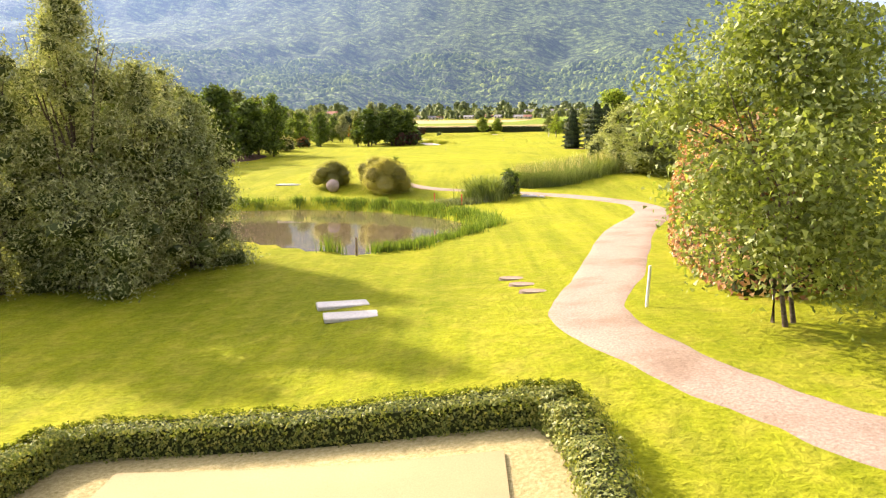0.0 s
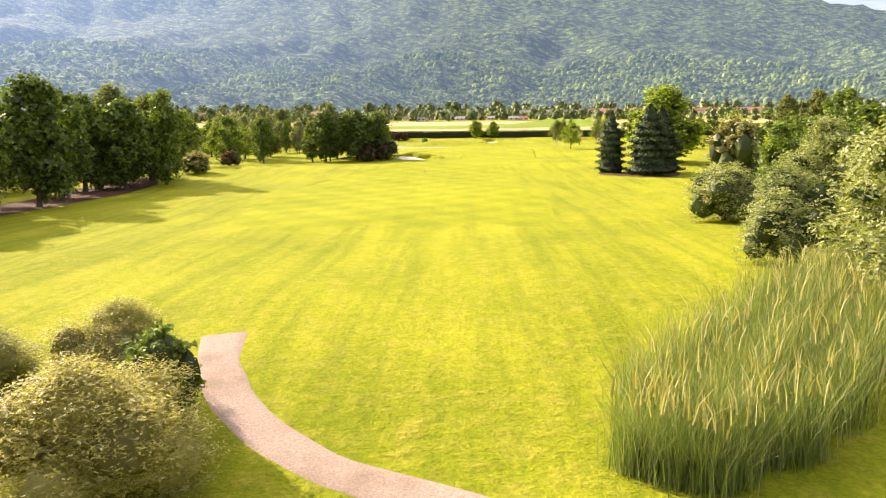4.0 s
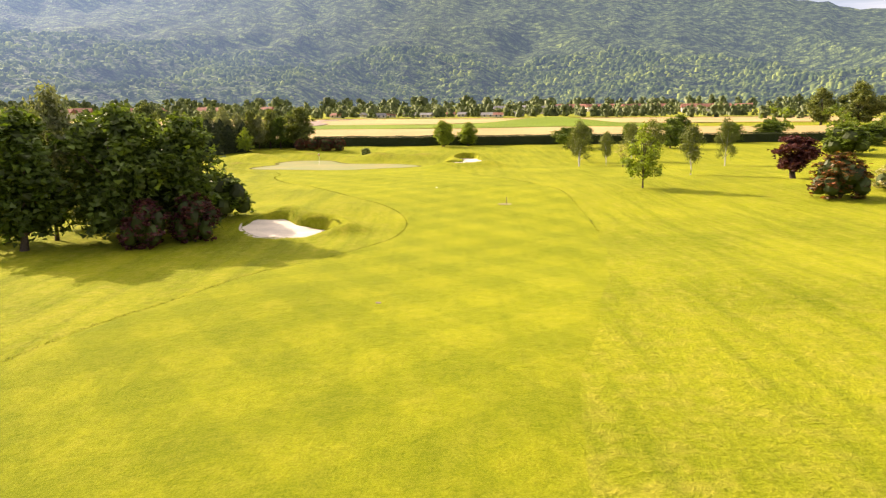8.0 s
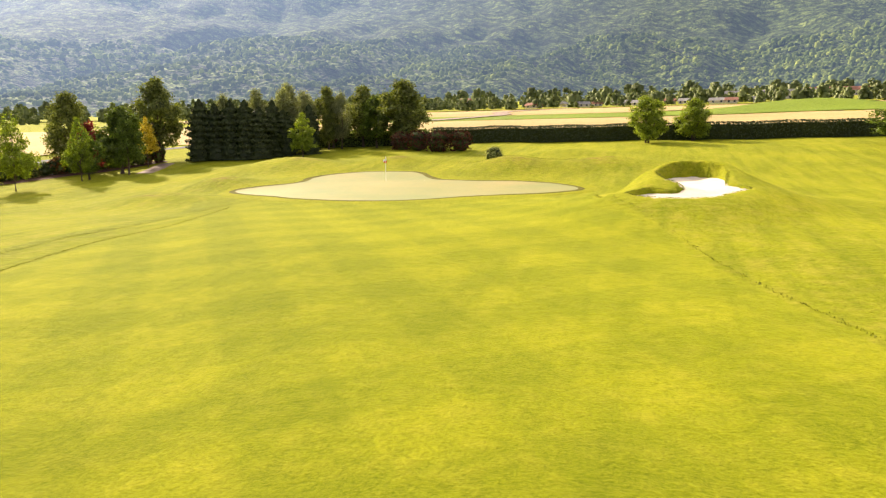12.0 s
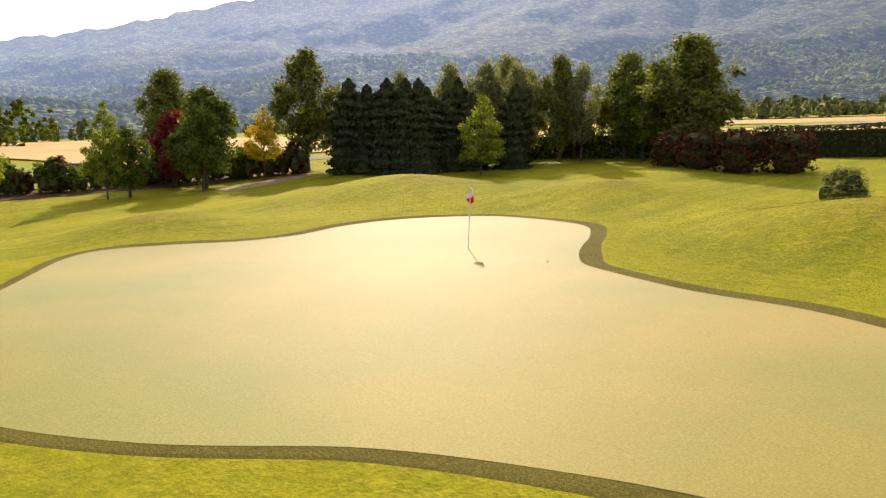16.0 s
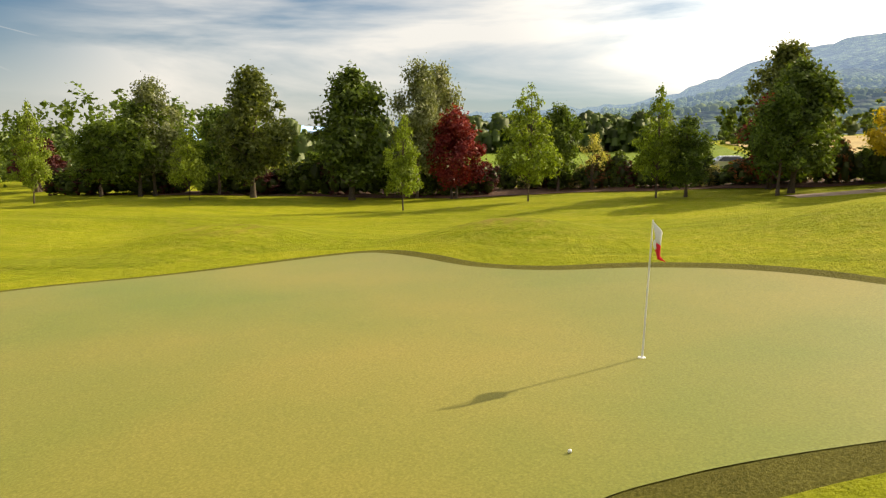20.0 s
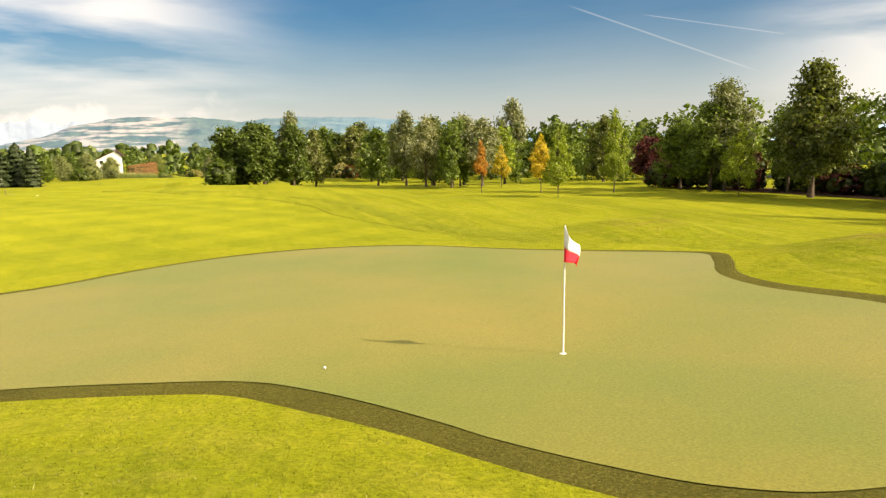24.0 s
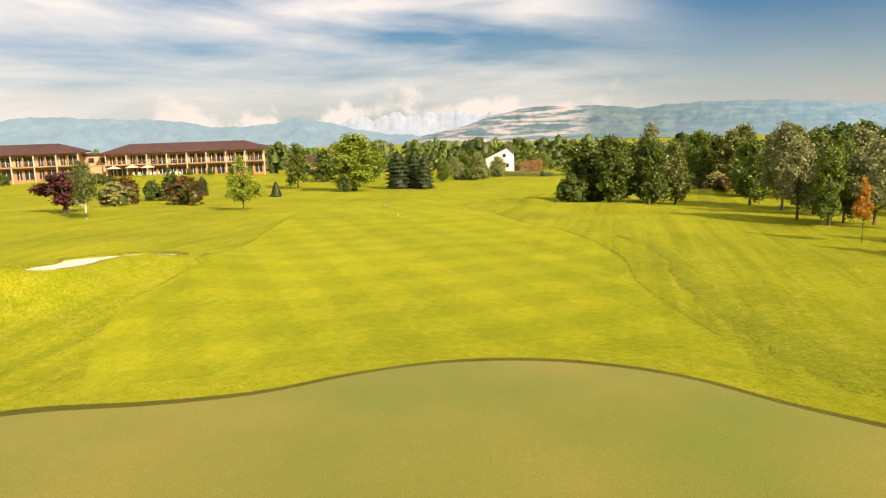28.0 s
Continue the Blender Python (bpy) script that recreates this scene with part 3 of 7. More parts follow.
# ---- fairway, green, collar, bunkers, path ----
FAIR_LEFT = ((12.9, -164.5), (8.0, -157), (4.2, -147.5), (2.5, -130), (3.5, -115), (6.5, -100), (10, -91), (13, -85), (16, -80), (17.2, -73.5), (15.5, -66), (12, -59.5), (7.5, -50), (3.2, -43), (0.2, -34), (-0.6, -27), (-2.4, -20.5), (-3.8, -15.8), (-2.0, -11))
FAIR_RIGHT = ((13.1, -164.5), (18.6, -157.5), (22.8, -148.5), (23.6, -134), (22.2, -118), (22, -106), (23.7, -98), (26, -90), (27.6, -83), (28.6, -75), (29.2, -67), (29.4, -58), (28.0, -51.5), (26.2, -45.2), (24, -37.5), (22.4, -31), (21.2, -27.6), (19.9, -24.8), (18.9, -20.5), (18.0, -15.5), (12, -6))
fairway = tagged(band("fairway", wavy(open_curve(FAIR_LEFT, 220), 0.10, 3), wavy(open_curve(FAIR_RIGHT, 220), 0.10, 4), 30, 0.035, GRASS_FAIR, edge=0.05), "short mown fairway with faint crossing mowing bands", "fairway", kind="structure")
for v in fairway.data.vertices:
    # the mown surface sinks into the rough where the fairway begins
    v.co.z -= 0.09 * min(1.0, max(0.0, (-147.0 + 1.5 * math.sin(v.co.x * 1.1) - v.co.y) / 9.0))

GREEN = ((16.3, -7.0), (14.5, -8.6), (11.8, -9.7), (9.5, -11.0), (7.4, -13.0), (5.0, -14.4), (2.0, -14.8), (-1.2, -14.0), (-3.7, -12.3), (-6.0, -11.0), (-8.1, -9.7), (-8.8, -8.4), (-7.7, -6.5), (-6.4, -4.6),
         (-6.0, -2.6), (-6.5, -0.4), (-6.4, 1.4), (-5.5, 3.2), (-3.7, 5.0), (-1.7, 5.5), (0.1, 5.4), (1.0, 4.95), (1.65, 4.2), (2.3, 3.2), (2.7, 2.4), (3.27, 1.42), (3.85, 0.62), (4.6, -0.12), (5.8, -0.58), (8.2, -1.15), (11, -1.25), (13.4, -2.2), (15.2, -3.5), (16.4, -5.2))
edge = closed_curve(GREEN, 240)
ahead = np.roll(edge, -1, 0) - np.roll(edge, 1, 0)
outward = -np.column_stack([ahead[:, 1], -ahead[:, 0]]) / np.linalg.norm(ahead, axis=1)[:, None]
if (((edge + outward) - edge.mean(0)) ** 2).sum() < ((edge - edge.mean(0)) ** 2).sum():
    outward = -outward
width = np.interp(edge[:, 1], (-15, -11, -8, 0, 5), (0.34, 0.40, 0.50, 0.66, 0.58)) + 0.05 * np.sin(np.linspace(0, 44, 240))
tagged(disc_patch("putting_green", edge, 34, 0.069, GRASS_GREEN, (1.0, -6.5)), "smooth pale putting green of close-cut turf", "putting green", kind="structure")
apron_line = wavy(edge + outward * (width[:, None] + 1.45 + 0.35 * np.sin(np.linspace(0, 9, 240))[:, None]), 0.06, 9)
apron_line = sum(np.roll(apron_line, k, 0) for k in range(-9, 10)) / 19
outer = wavy(edge + outward * width[:, None], 0.03, 8)
tagged(band("green_apron", edge, apron_line, 10, 0.05, GRASS_APRON, closed=True, edge=0.05), "short bright mown apron round the green", "apron", kind="structure")
tagged(band("green_collar", edge - outward * 0.08, outer, 6, 0.064, FRINGE, closed=True, edge=0.022), "dark scalped collar of brown turf round the green", "collar", kind="structure")

def sand_floor(o, c, k_bunker):
    """Raked sand that dips away under the lip."""
    f = np.linspace(0, 1.08, 15)[1:]
    xy = np.vstack([c[None], *[c + (o - c) * k for k in f]])
    lx, ly = LIPS[k_bunker]
    back = np.clip(((xy[:, 0] - c[0]) * lx + (xy[:, 1] - c[1]) * ly) / 4.4 + 0.5, 0, 1)
    z = G(xy[:, 0], xy[:, 1], False) - 0.06 - 0.36 * back + 0.015 * np.sin(xy[:, 0] * 3.1) * np.sin(xy[:, 1] * 2.3) + np.concatenate([[0], np.repeat(0.06 * f**4, len(o))])
    n = len(o)
    faces = [(0, 1 + j, 1 + (j + 1) % n) for j in range(n)]
    for k in range(len(f) - 1):
        a, b = 1 + k * n, 1 + (k + 1) * n
        faces += [(a + j, b + j, b + (j + 1) % n, a + (j + 1) % n) for j in range(n)]
    return link_mesh("bunker_sand", np.column_stack([xy, z]), faces, SAND, smooth=True)


o = closed_curve(BUNKERS[0], 90)
tagged(sand_floor(o, o.mean(0), 0), "pale raked sand in a kidney-shaped bunker", "bunker", "bunkers", "structure")
# the second bunker's sand, cut to its bays under the lip
sx, sy = np.meshgrid(np.arange(20.0, 26.2, 0.13), np.arange(-26.3, -14.9, 0.13))
sd = edge_distance(sx, sy, [tuple(p) for p in closed_curve(BUNKERS[1], 90)])
sz = SLOPE(sy) - 0.05 - 0.20 * np.clip((sy + 20) / 4, 0, 1) - 0.16 * np.clip(-sd / 1.2, 0, 1) + 0.012 * np.sin(sx * 4.1 + sy) * np.sin(sy * 3.3)
i = np.arange(sx.size).reshape(sx.shape)
cells = np.stack([i[:-1, :-1], i[:-1, 1:], i[1:, 1:], i[1:, :-1]], -1).reshape(-1, 4)
cells = cells[sd.ravel()[cells].max(1) < 0.32]
used, cells = np.unique(cells, return_inverse=True)
sand = link_mesh("bunker_sand", np.column_stack([sx.ravel(), sy.ravel(), sz.ravel()])[used], cells.reshape(-1, 4), SAND, smooth=True)
tagged(sand, "pale raked sand round a grass tongue in a deep bunker", "bunker", "bunkers", "structure")

PATH_MID = ((30, -220.2), (26.5, -217.6), (24, -216), (22.35, -214.95), (21.8, -214.25), (21.2, -213.3), (20.7, -212.0), (20.2, -210.2), (20.2, -208.6), (20.6, -207), (21.2, -205.2), (22.05, -202), (23.3, -197.3), (24.6, -193.9), (25.85, -190.2), (26.4, -187.8), (26.2, -185.2), (24.4, -182.6), (22.1, -180.3), (21.1, -179.4), (18.1, -177.1), (15.5, -175.6), (13.7, -173.7), (12.6, -171.6), (12.0, -169.5))
mid = open_curve(PATH_MID, 260)
along = np.gradient(mid, axis=0)
side = np.column_stack([-along[:, 1], along[:, 0]]) / np.linalg.norm(along, axis=1)[:, None]
half = np.interp(np.linspace(0, 24, 260), (0, 2, 4, 6, 8, 10, 12, 14, 15.5, 17, 18, 20, 22, 23, 24), (1.0, 0.8, 0.55, 0.62, 0.8, 0.9, 0.94, 0.95, 0.8, 0.68, 0.55, 0.47, 0.45, 0.5, 0.62))[:, None]
ragged = lambda s: half + 0.05 * (noise_line(260, s))[:, None]


def noise_line(n, seed):
    q = np.random.RandomState(seed)
    u = np.linspace(0, 60, n)
    return sum(q.uniform(0.4, 1) / k**0.5 * np.sin(u * k * 0.5 + q.uniform(0, 6)) for k in (1, 2, 4, 7))


tagged(band("gravel_path", mid + side * ragged(1), mid - side * ragged(2), 8, 0.035, GRAVEL, edge=0.05), "pale pink gravel path with ragged grass edges", "path", kind="structure")
walkway = open_curve(((-31.6, 13.5), (-29.8, 9), (-28.2, 5)), 30)
nrm = np.column_stack([-np.gradient(walkway[:, 1]), np.gradient(walkway[:, 0])])
nrm /= np.linalg.norm(nrm, axis=1)[:, None]
tagged(band("gravel_path", walkway + nrm * 0.9, walkway - nrm * 0.9, 4, 0.04, GRAVEL, edge=0.05), "short curve of pale gravel path beside the green", "path", kind="structure")

# ---- pond ----
shore = closed_curve(POND, 160)
m, n, l, b = shader("murky pond water", 0.04, 0.5)
b.inputs["Base Color"].default_value = (0.12, 0.092, 0.055, 1)
b.inputs["IOR"].default_value = 1.33
relief(n, l, b, noise_node(n, l, 1.1, 4, 0.5, stretch=((1, 0.4, 1), 20)), 0.05, 0.05)
centre = shore.mean(0)
grown = centre + (shore - centre) * 1.03
pond = link_mesh("pond_water", np.column_stack([np.vstack([centre[None], grown]), np.full(161, WATER)]), [(0, 1 + j, 1 + (j + 1) % 160) for j in range(160)], m)
tagged(pond, "still brown pond water mirroring sky and shrubs", "pond", kind="structure")

# ---- far country: fields, hedge line, mountains ----


def field(name, x0, x1, y0, y1, lift, material, label, nx=24, ny=16, slant=0.0):
    xs, ys = np.linspace(x0, x1, nx), np.linspace(y0, y1, ny)
    a, b = np.meshgrid(xs, ys)
    b = b + slant * a
    i = np.arange(nx * ny).reshape(ny, nx)
    q = np.stack([i[:-1, :-1], i[:-1, 1:], i[1:, 1:], i[1:, :-1]], -1).reshape(-1, 4)
    ob = link_mesh(name, np.column_stack([a.ravel(), b.ravel(), (G(a, b) + lift).ravel()]), q, material, smooth=True)
    return tagged(ob, label, "field", "fields", "structure")


field("wheat_field", -160, 260, 44, 150, 0.15, WHEAT, "ripe golden wheat field beyond the hedge", slant=0.05)
field("meadow_field", -70, 118, 150, 205, 0.25, CROP, "bright green meadow strip between wheat fields", slant=0.05)
field("wheat_field", -200, 420, 205, 330, 0.30, WHEAT, "ripe golden wheat field below the village", slant=0.05)
field("crop_field", -190, -58, -75, 8, 0.20, CROP, "low green crop field beyond the shrub row")
field("wheat_field", -420, -58, 12, 130, 0.20, WHEAT, "ripe wheat field seen between the trees")
field("crop_field", -420, -190, -170, 8, 0.22, CROP, "low green crop field before a dark wood")
field("meadow_field", -1500, 1500, 330, 1300, 0.6, MEADOW, "mixed meadows round the village", 40, 30)
field("meadow_field", 260, 700, -20, 320, 0.4, MEADOW, "meadows on the slope beyond the trees", 20, 20)


def haze_emission(n, l, b, haze, strength, west=1.0):
    """Haze put into a far slope's emission, stronger with distance and on the sunward side."""
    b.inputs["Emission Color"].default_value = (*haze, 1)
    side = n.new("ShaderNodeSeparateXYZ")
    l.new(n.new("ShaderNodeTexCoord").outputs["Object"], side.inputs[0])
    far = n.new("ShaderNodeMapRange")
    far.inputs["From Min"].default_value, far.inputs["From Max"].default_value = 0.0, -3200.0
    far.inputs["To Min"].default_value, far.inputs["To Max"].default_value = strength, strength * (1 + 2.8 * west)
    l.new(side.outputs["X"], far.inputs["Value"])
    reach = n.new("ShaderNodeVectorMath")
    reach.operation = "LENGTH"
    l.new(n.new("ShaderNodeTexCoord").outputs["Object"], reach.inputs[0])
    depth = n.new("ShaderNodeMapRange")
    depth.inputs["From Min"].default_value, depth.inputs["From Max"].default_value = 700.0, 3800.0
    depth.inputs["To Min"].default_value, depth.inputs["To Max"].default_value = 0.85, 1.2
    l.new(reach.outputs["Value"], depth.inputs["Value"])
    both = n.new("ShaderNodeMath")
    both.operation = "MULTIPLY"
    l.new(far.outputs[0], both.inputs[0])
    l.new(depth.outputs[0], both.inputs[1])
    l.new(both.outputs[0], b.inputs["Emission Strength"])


def mountain_material(name, dark, light, haze, strength, rock=None, wooded=True):
    m, n, l, b = shader(name, 0.95, 0.05)
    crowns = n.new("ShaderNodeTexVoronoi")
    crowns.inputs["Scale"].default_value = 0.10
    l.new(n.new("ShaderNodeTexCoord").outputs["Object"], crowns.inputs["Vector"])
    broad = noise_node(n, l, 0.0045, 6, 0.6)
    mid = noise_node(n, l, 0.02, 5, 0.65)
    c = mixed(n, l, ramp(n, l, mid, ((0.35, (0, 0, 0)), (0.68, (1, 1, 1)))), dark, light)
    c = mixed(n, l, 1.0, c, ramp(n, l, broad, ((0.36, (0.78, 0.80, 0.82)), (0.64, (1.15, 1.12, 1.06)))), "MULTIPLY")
    # crown centres lighter, gaps darker: canopy light and shade put into the colour
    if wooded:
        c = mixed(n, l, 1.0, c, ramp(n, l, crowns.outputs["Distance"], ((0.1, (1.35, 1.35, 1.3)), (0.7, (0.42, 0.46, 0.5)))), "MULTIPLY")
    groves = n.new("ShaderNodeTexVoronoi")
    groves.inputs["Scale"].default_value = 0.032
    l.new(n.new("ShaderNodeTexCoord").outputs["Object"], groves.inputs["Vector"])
    # shaded gaps between whole groves, painted the same way
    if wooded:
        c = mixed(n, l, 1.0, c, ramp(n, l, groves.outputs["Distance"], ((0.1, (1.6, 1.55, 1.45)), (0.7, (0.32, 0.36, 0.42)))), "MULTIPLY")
    if rock:
        c = mixed(n, l, rock(n, l), c, (0.33, 0.275, 0.235))
    l.new(c, b.inputs["Base Color"])
    haze_emission(n, l, b, haze, strength)
    k = n.new("ShaderNodeBump")
    k.invert = True
    k.inputs["Strength"].default_value, k.inputs["Distance"].default_value = 0.9 if wooded else 0.15, 9.0
    l.new(crowns.outputs["Distance"], k.inputs["Height"])
    l.new(k.outputs[0], b.inputs["Normal"])
    return m


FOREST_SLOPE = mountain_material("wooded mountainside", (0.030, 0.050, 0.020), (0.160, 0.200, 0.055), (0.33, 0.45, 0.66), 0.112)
CREST = ((-75, 7.0), (-50, 8.6), (-32, 9.0), (-22, 11.5), (0, 14.0), (25, 14.5), (45, 13.0), (56, 11.8), (62, 11.1), (66, 10.2), (71, 8.8), (75, 7.8), (80, 6.9), (84, 6.2), (87, 5.2), (91, 3.6), (94, 2.8), (97, 2.45), (104, 2.1), (110, 1.6), (118, 0.6), (124, -0.5))
az = np.radians(np.linspace(-75, 124, 300))
rr = np.concatenate([np.linspace(700, 1500, 30), np.linspace(1530, 4300, 70)])
A, R = np.meshgrid(az, rr)
ca, ce = zip(*CREST)
E = np.interp(np.degrees(A), ca, ce) + 0.10 * np.sin(np.degrees(A) * 1.9) + 0.07 * np.sin(np.degrees(A) * 4.3 + 1)
u = (R - 700) / 3600
rise = 2.4 * np.clip((118 - np.degrees(A)) / 40, -0.3, 1) + (E - 2.4 * np.clip((118 - np.degrees(A)) / 40, -0.3, 1)) * (0.15 * u + 0.85 * np.clip((u - 0.05) / 0.95, 0, 1) ** 1.25)
X, Y = -np.sin(A) * R, np.cos(A) * R
rough = np.array([[noise.fractal(Vector((x / 620, y / 620, 0.3)), 0.9, 2.1, 5) for x, y in zip(rx, ry)] for rx, ry in zip(X, Y)])
gully = np.array([[abs(noise.fractal(Vector((x / 1000 + 7, y / 2600, 2.3)), 0.8, 2.2, 4)) for x, y in zip(rx, ry)] for rx, ry in zip(X, Y)])
keep = np.clip(u * 4, 0, 1) * np.clip((1 - u) * 3, 0.12, 1)
Z = R * np.tan(np.radians(rise)) + keep * (34 * rough - 140 * gully + 36) * np.clip(E / 8, 0.1, 1)
Z = np.where(R < 900, np.minimum(Z, G(X, Y) + 4 + (R - 700) * 0.1) - np.clip((760 - R) / 60, 0, 1) * 12, Z)
na, nr = len(az), len(rr)
i = np.arange(na * nr).reshape(nr, na)
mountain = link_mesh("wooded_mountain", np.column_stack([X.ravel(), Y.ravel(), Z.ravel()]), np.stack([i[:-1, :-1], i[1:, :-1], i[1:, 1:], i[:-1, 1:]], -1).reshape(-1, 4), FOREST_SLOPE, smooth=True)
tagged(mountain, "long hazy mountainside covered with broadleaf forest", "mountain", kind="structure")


def lumps(x, y, z, size, tall, q, sink=3.0):
    """Rounded leafy crowns: points and three-cornered faces."""
    count = len(x)
    turn = q.uniform(0, 6.28, count)
    rows = []
    for k in range(5):
        t = turn + k * 2 * np.pi / 5
        w = size * q.uniform(0.8, 1.15, count)
        rows.append(np.column_stack([x + np.cos(t) * w, y + np.sin(t) * w, z - sink]))
    for k in range(5):
        t = turn + 0.4 + k * 2 * np.pi / 5
        w = size * q.uniform(0.6, 1.0, count)
        rows.append(np.column_stack([x + np.cos(t) * w, y + np.sin(t) * w, z + tall * q.uniform(0.4, 0.8, count)]))
    rows.append(np.column_stack([x, y, z + tall]))
    v = np.stack(rows, 1).reshape(-1, 3)
    corners = [c for k in range(5) for c in ((k, (k + 1) % 5, 5 + (k + 1) % 5), (k, 5 + (k + 1) % 5, 5 + k), (5 + k, 5 + (k + 1) % 5, 10))]
    return v, (np.arange(count)[:, None, None] * 11 + np.array(corners)[None]).reshape(-1, 3)


def mountain_lumps(count, r0, r1, seed):
    """Single rounded crowns over the nearer slope."""
    q = np.random.RandomState(seed)
    a = q.uniform(-36, 97, count)
    d = np.sqrt(q.uniform(r0**2, r1**2, count))
    i = np.interp(a, np.degrees(az), np.arange(na)).astype(int)
    j = np.interp(d, rr, np.arange(nr)).astype(int)
    x, y = -np.sin(np.radians(a)) * d, np.cos(np.radians(a)) * d
    size = q.uniform(3.6, 7.6, count) * np.interp(d, (750, 2600), (0.75, 1.5))
    v, f = lumps(x, y, Z[j, i], size, size * q.uniform(0.9, 1.6, count), q)
    return link_mesh("mountain_forest", v, f, CROWN_LUMPS, smooth=True)


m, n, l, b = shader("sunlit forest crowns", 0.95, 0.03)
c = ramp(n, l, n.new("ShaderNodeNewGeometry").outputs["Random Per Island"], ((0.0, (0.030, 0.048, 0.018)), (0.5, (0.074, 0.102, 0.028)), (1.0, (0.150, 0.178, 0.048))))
# broad light and dark stretches: large-scale slope shading put into the colour
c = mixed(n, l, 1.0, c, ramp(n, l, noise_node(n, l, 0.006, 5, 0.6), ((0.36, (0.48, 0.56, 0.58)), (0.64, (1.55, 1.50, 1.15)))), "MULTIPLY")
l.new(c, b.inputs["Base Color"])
# the same haze, put into the crowns' emission
haze_emission(n, l, b, (0.33, 0.45, 0.66), 0.112)
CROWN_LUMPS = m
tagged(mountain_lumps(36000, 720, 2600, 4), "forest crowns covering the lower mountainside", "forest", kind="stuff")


def cliff_bands(n, l):
    """Pale limestone strata, broken up by woods."""
    geo = n.new("ShaderNodeTexCoord").outputs["Object"]
    strata = noise_node(n, l, 0.010, 5, 0.6, geo, ((0.5, 0.5, 5.0), 0))
    where = n.new("ShaderNodeSeparateXYZ")
    l.new(geo, where.inputs[0])
    cut = ramp(n, l, strata, ((0.45, (0, 0, 0)), (0.58, (1, 1, 1))))
    band_x = n.new("ShaderNodeMapRange")
    band_x.inputs["From Min"].default_value, band_x.inputs["From Max"].default_value = 150.0, 420.0
    l.new(where.outputs["X"], band_x.inputs["Value"])
    return mixed(n, l, 1.0, cut, ramp(n, l, band_x.outputs[0], ((0.0, (0.12, 0.12, 0.12)), (0.5, (0.9, 0.9, 0.9)))), "MULTIPLY")


def ridge(name, points, far, depth, material, label, base=-1.6, rows=26, jag=0.06, seed=1):
    """A far mountain: its skyline by bearing and height in degrees, sloping down towards the viewer."""
    a0, a1 = points[0][0], points[-1][0]
    a = np.linspace(a0, a1, int(abs(a1 - a0) * 7) + 2)
    e = np.interp(a, *zip(*points)) if a1 > a0 else np.interp(-a, [-p[0] for p in points], [p[1] for p in points])
    q = np.random.RandomState(seed)
    e = e + jag * sum(np.sin(a * f + q.uniform(0, 6)) / (1 + k) for k, f in enumerate((2.3, 5.1, 9.7, 17.0)))
    v = []
    for k in range(rows + 1):
        f = k / rows
        d = far - depth * (1 - f)
        up = base + (e - base) * f**0.8
        up = up + 0.10 * np.sin(np.pi * f) * np.array([noise.fractal(Vector((x * 0.9, f * 4, seed)), 0.8, 2.2, 4) for x in a]) * np.clip(e - base, 0, 3)
        v.append(np.column_stack([-np.sin(np.radians(a)) * d, np.cos(np.radians(a)) * d, 6 + d * np.tan(np.radians(up))]))
    n = len(a)
    i = np.arange(n * (rows + 1)).reshape(rows + 1, n)
    ob = link_mesh(name, np.vstack(v), np.stack([i[:-1, :-1], i[1:, :-1], i[1:, 1:], i[:-1, 1:]], -1).reshape(-1, 4), material, smooth=True)
    return tagged(ob, label, "mountain", "far mountains", "structure")


# blue and pale haze of the far ranges is put into their emission
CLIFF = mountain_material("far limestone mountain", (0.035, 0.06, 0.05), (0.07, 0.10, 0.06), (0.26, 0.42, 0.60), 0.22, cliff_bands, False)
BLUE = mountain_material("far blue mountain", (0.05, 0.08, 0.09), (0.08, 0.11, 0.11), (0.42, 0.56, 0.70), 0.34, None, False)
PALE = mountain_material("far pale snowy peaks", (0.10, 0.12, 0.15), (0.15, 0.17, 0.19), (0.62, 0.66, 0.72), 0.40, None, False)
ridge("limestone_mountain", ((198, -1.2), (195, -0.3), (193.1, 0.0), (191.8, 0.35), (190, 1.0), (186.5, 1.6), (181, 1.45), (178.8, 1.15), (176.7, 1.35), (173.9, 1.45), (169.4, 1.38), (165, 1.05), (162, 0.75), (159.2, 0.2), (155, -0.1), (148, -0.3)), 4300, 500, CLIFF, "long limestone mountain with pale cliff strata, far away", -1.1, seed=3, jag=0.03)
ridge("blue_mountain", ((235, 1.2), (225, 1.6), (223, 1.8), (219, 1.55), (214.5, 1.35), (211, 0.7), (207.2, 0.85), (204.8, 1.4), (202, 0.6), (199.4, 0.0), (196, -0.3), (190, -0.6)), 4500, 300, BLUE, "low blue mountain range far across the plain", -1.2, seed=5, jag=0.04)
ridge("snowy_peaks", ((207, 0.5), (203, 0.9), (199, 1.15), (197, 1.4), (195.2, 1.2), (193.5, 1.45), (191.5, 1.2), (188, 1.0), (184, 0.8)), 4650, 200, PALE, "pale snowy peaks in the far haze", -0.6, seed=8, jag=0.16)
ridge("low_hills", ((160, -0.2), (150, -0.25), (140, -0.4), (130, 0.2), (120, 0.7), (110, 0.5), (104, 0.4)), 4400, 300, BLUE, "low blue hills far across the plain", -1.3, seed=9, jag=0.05)

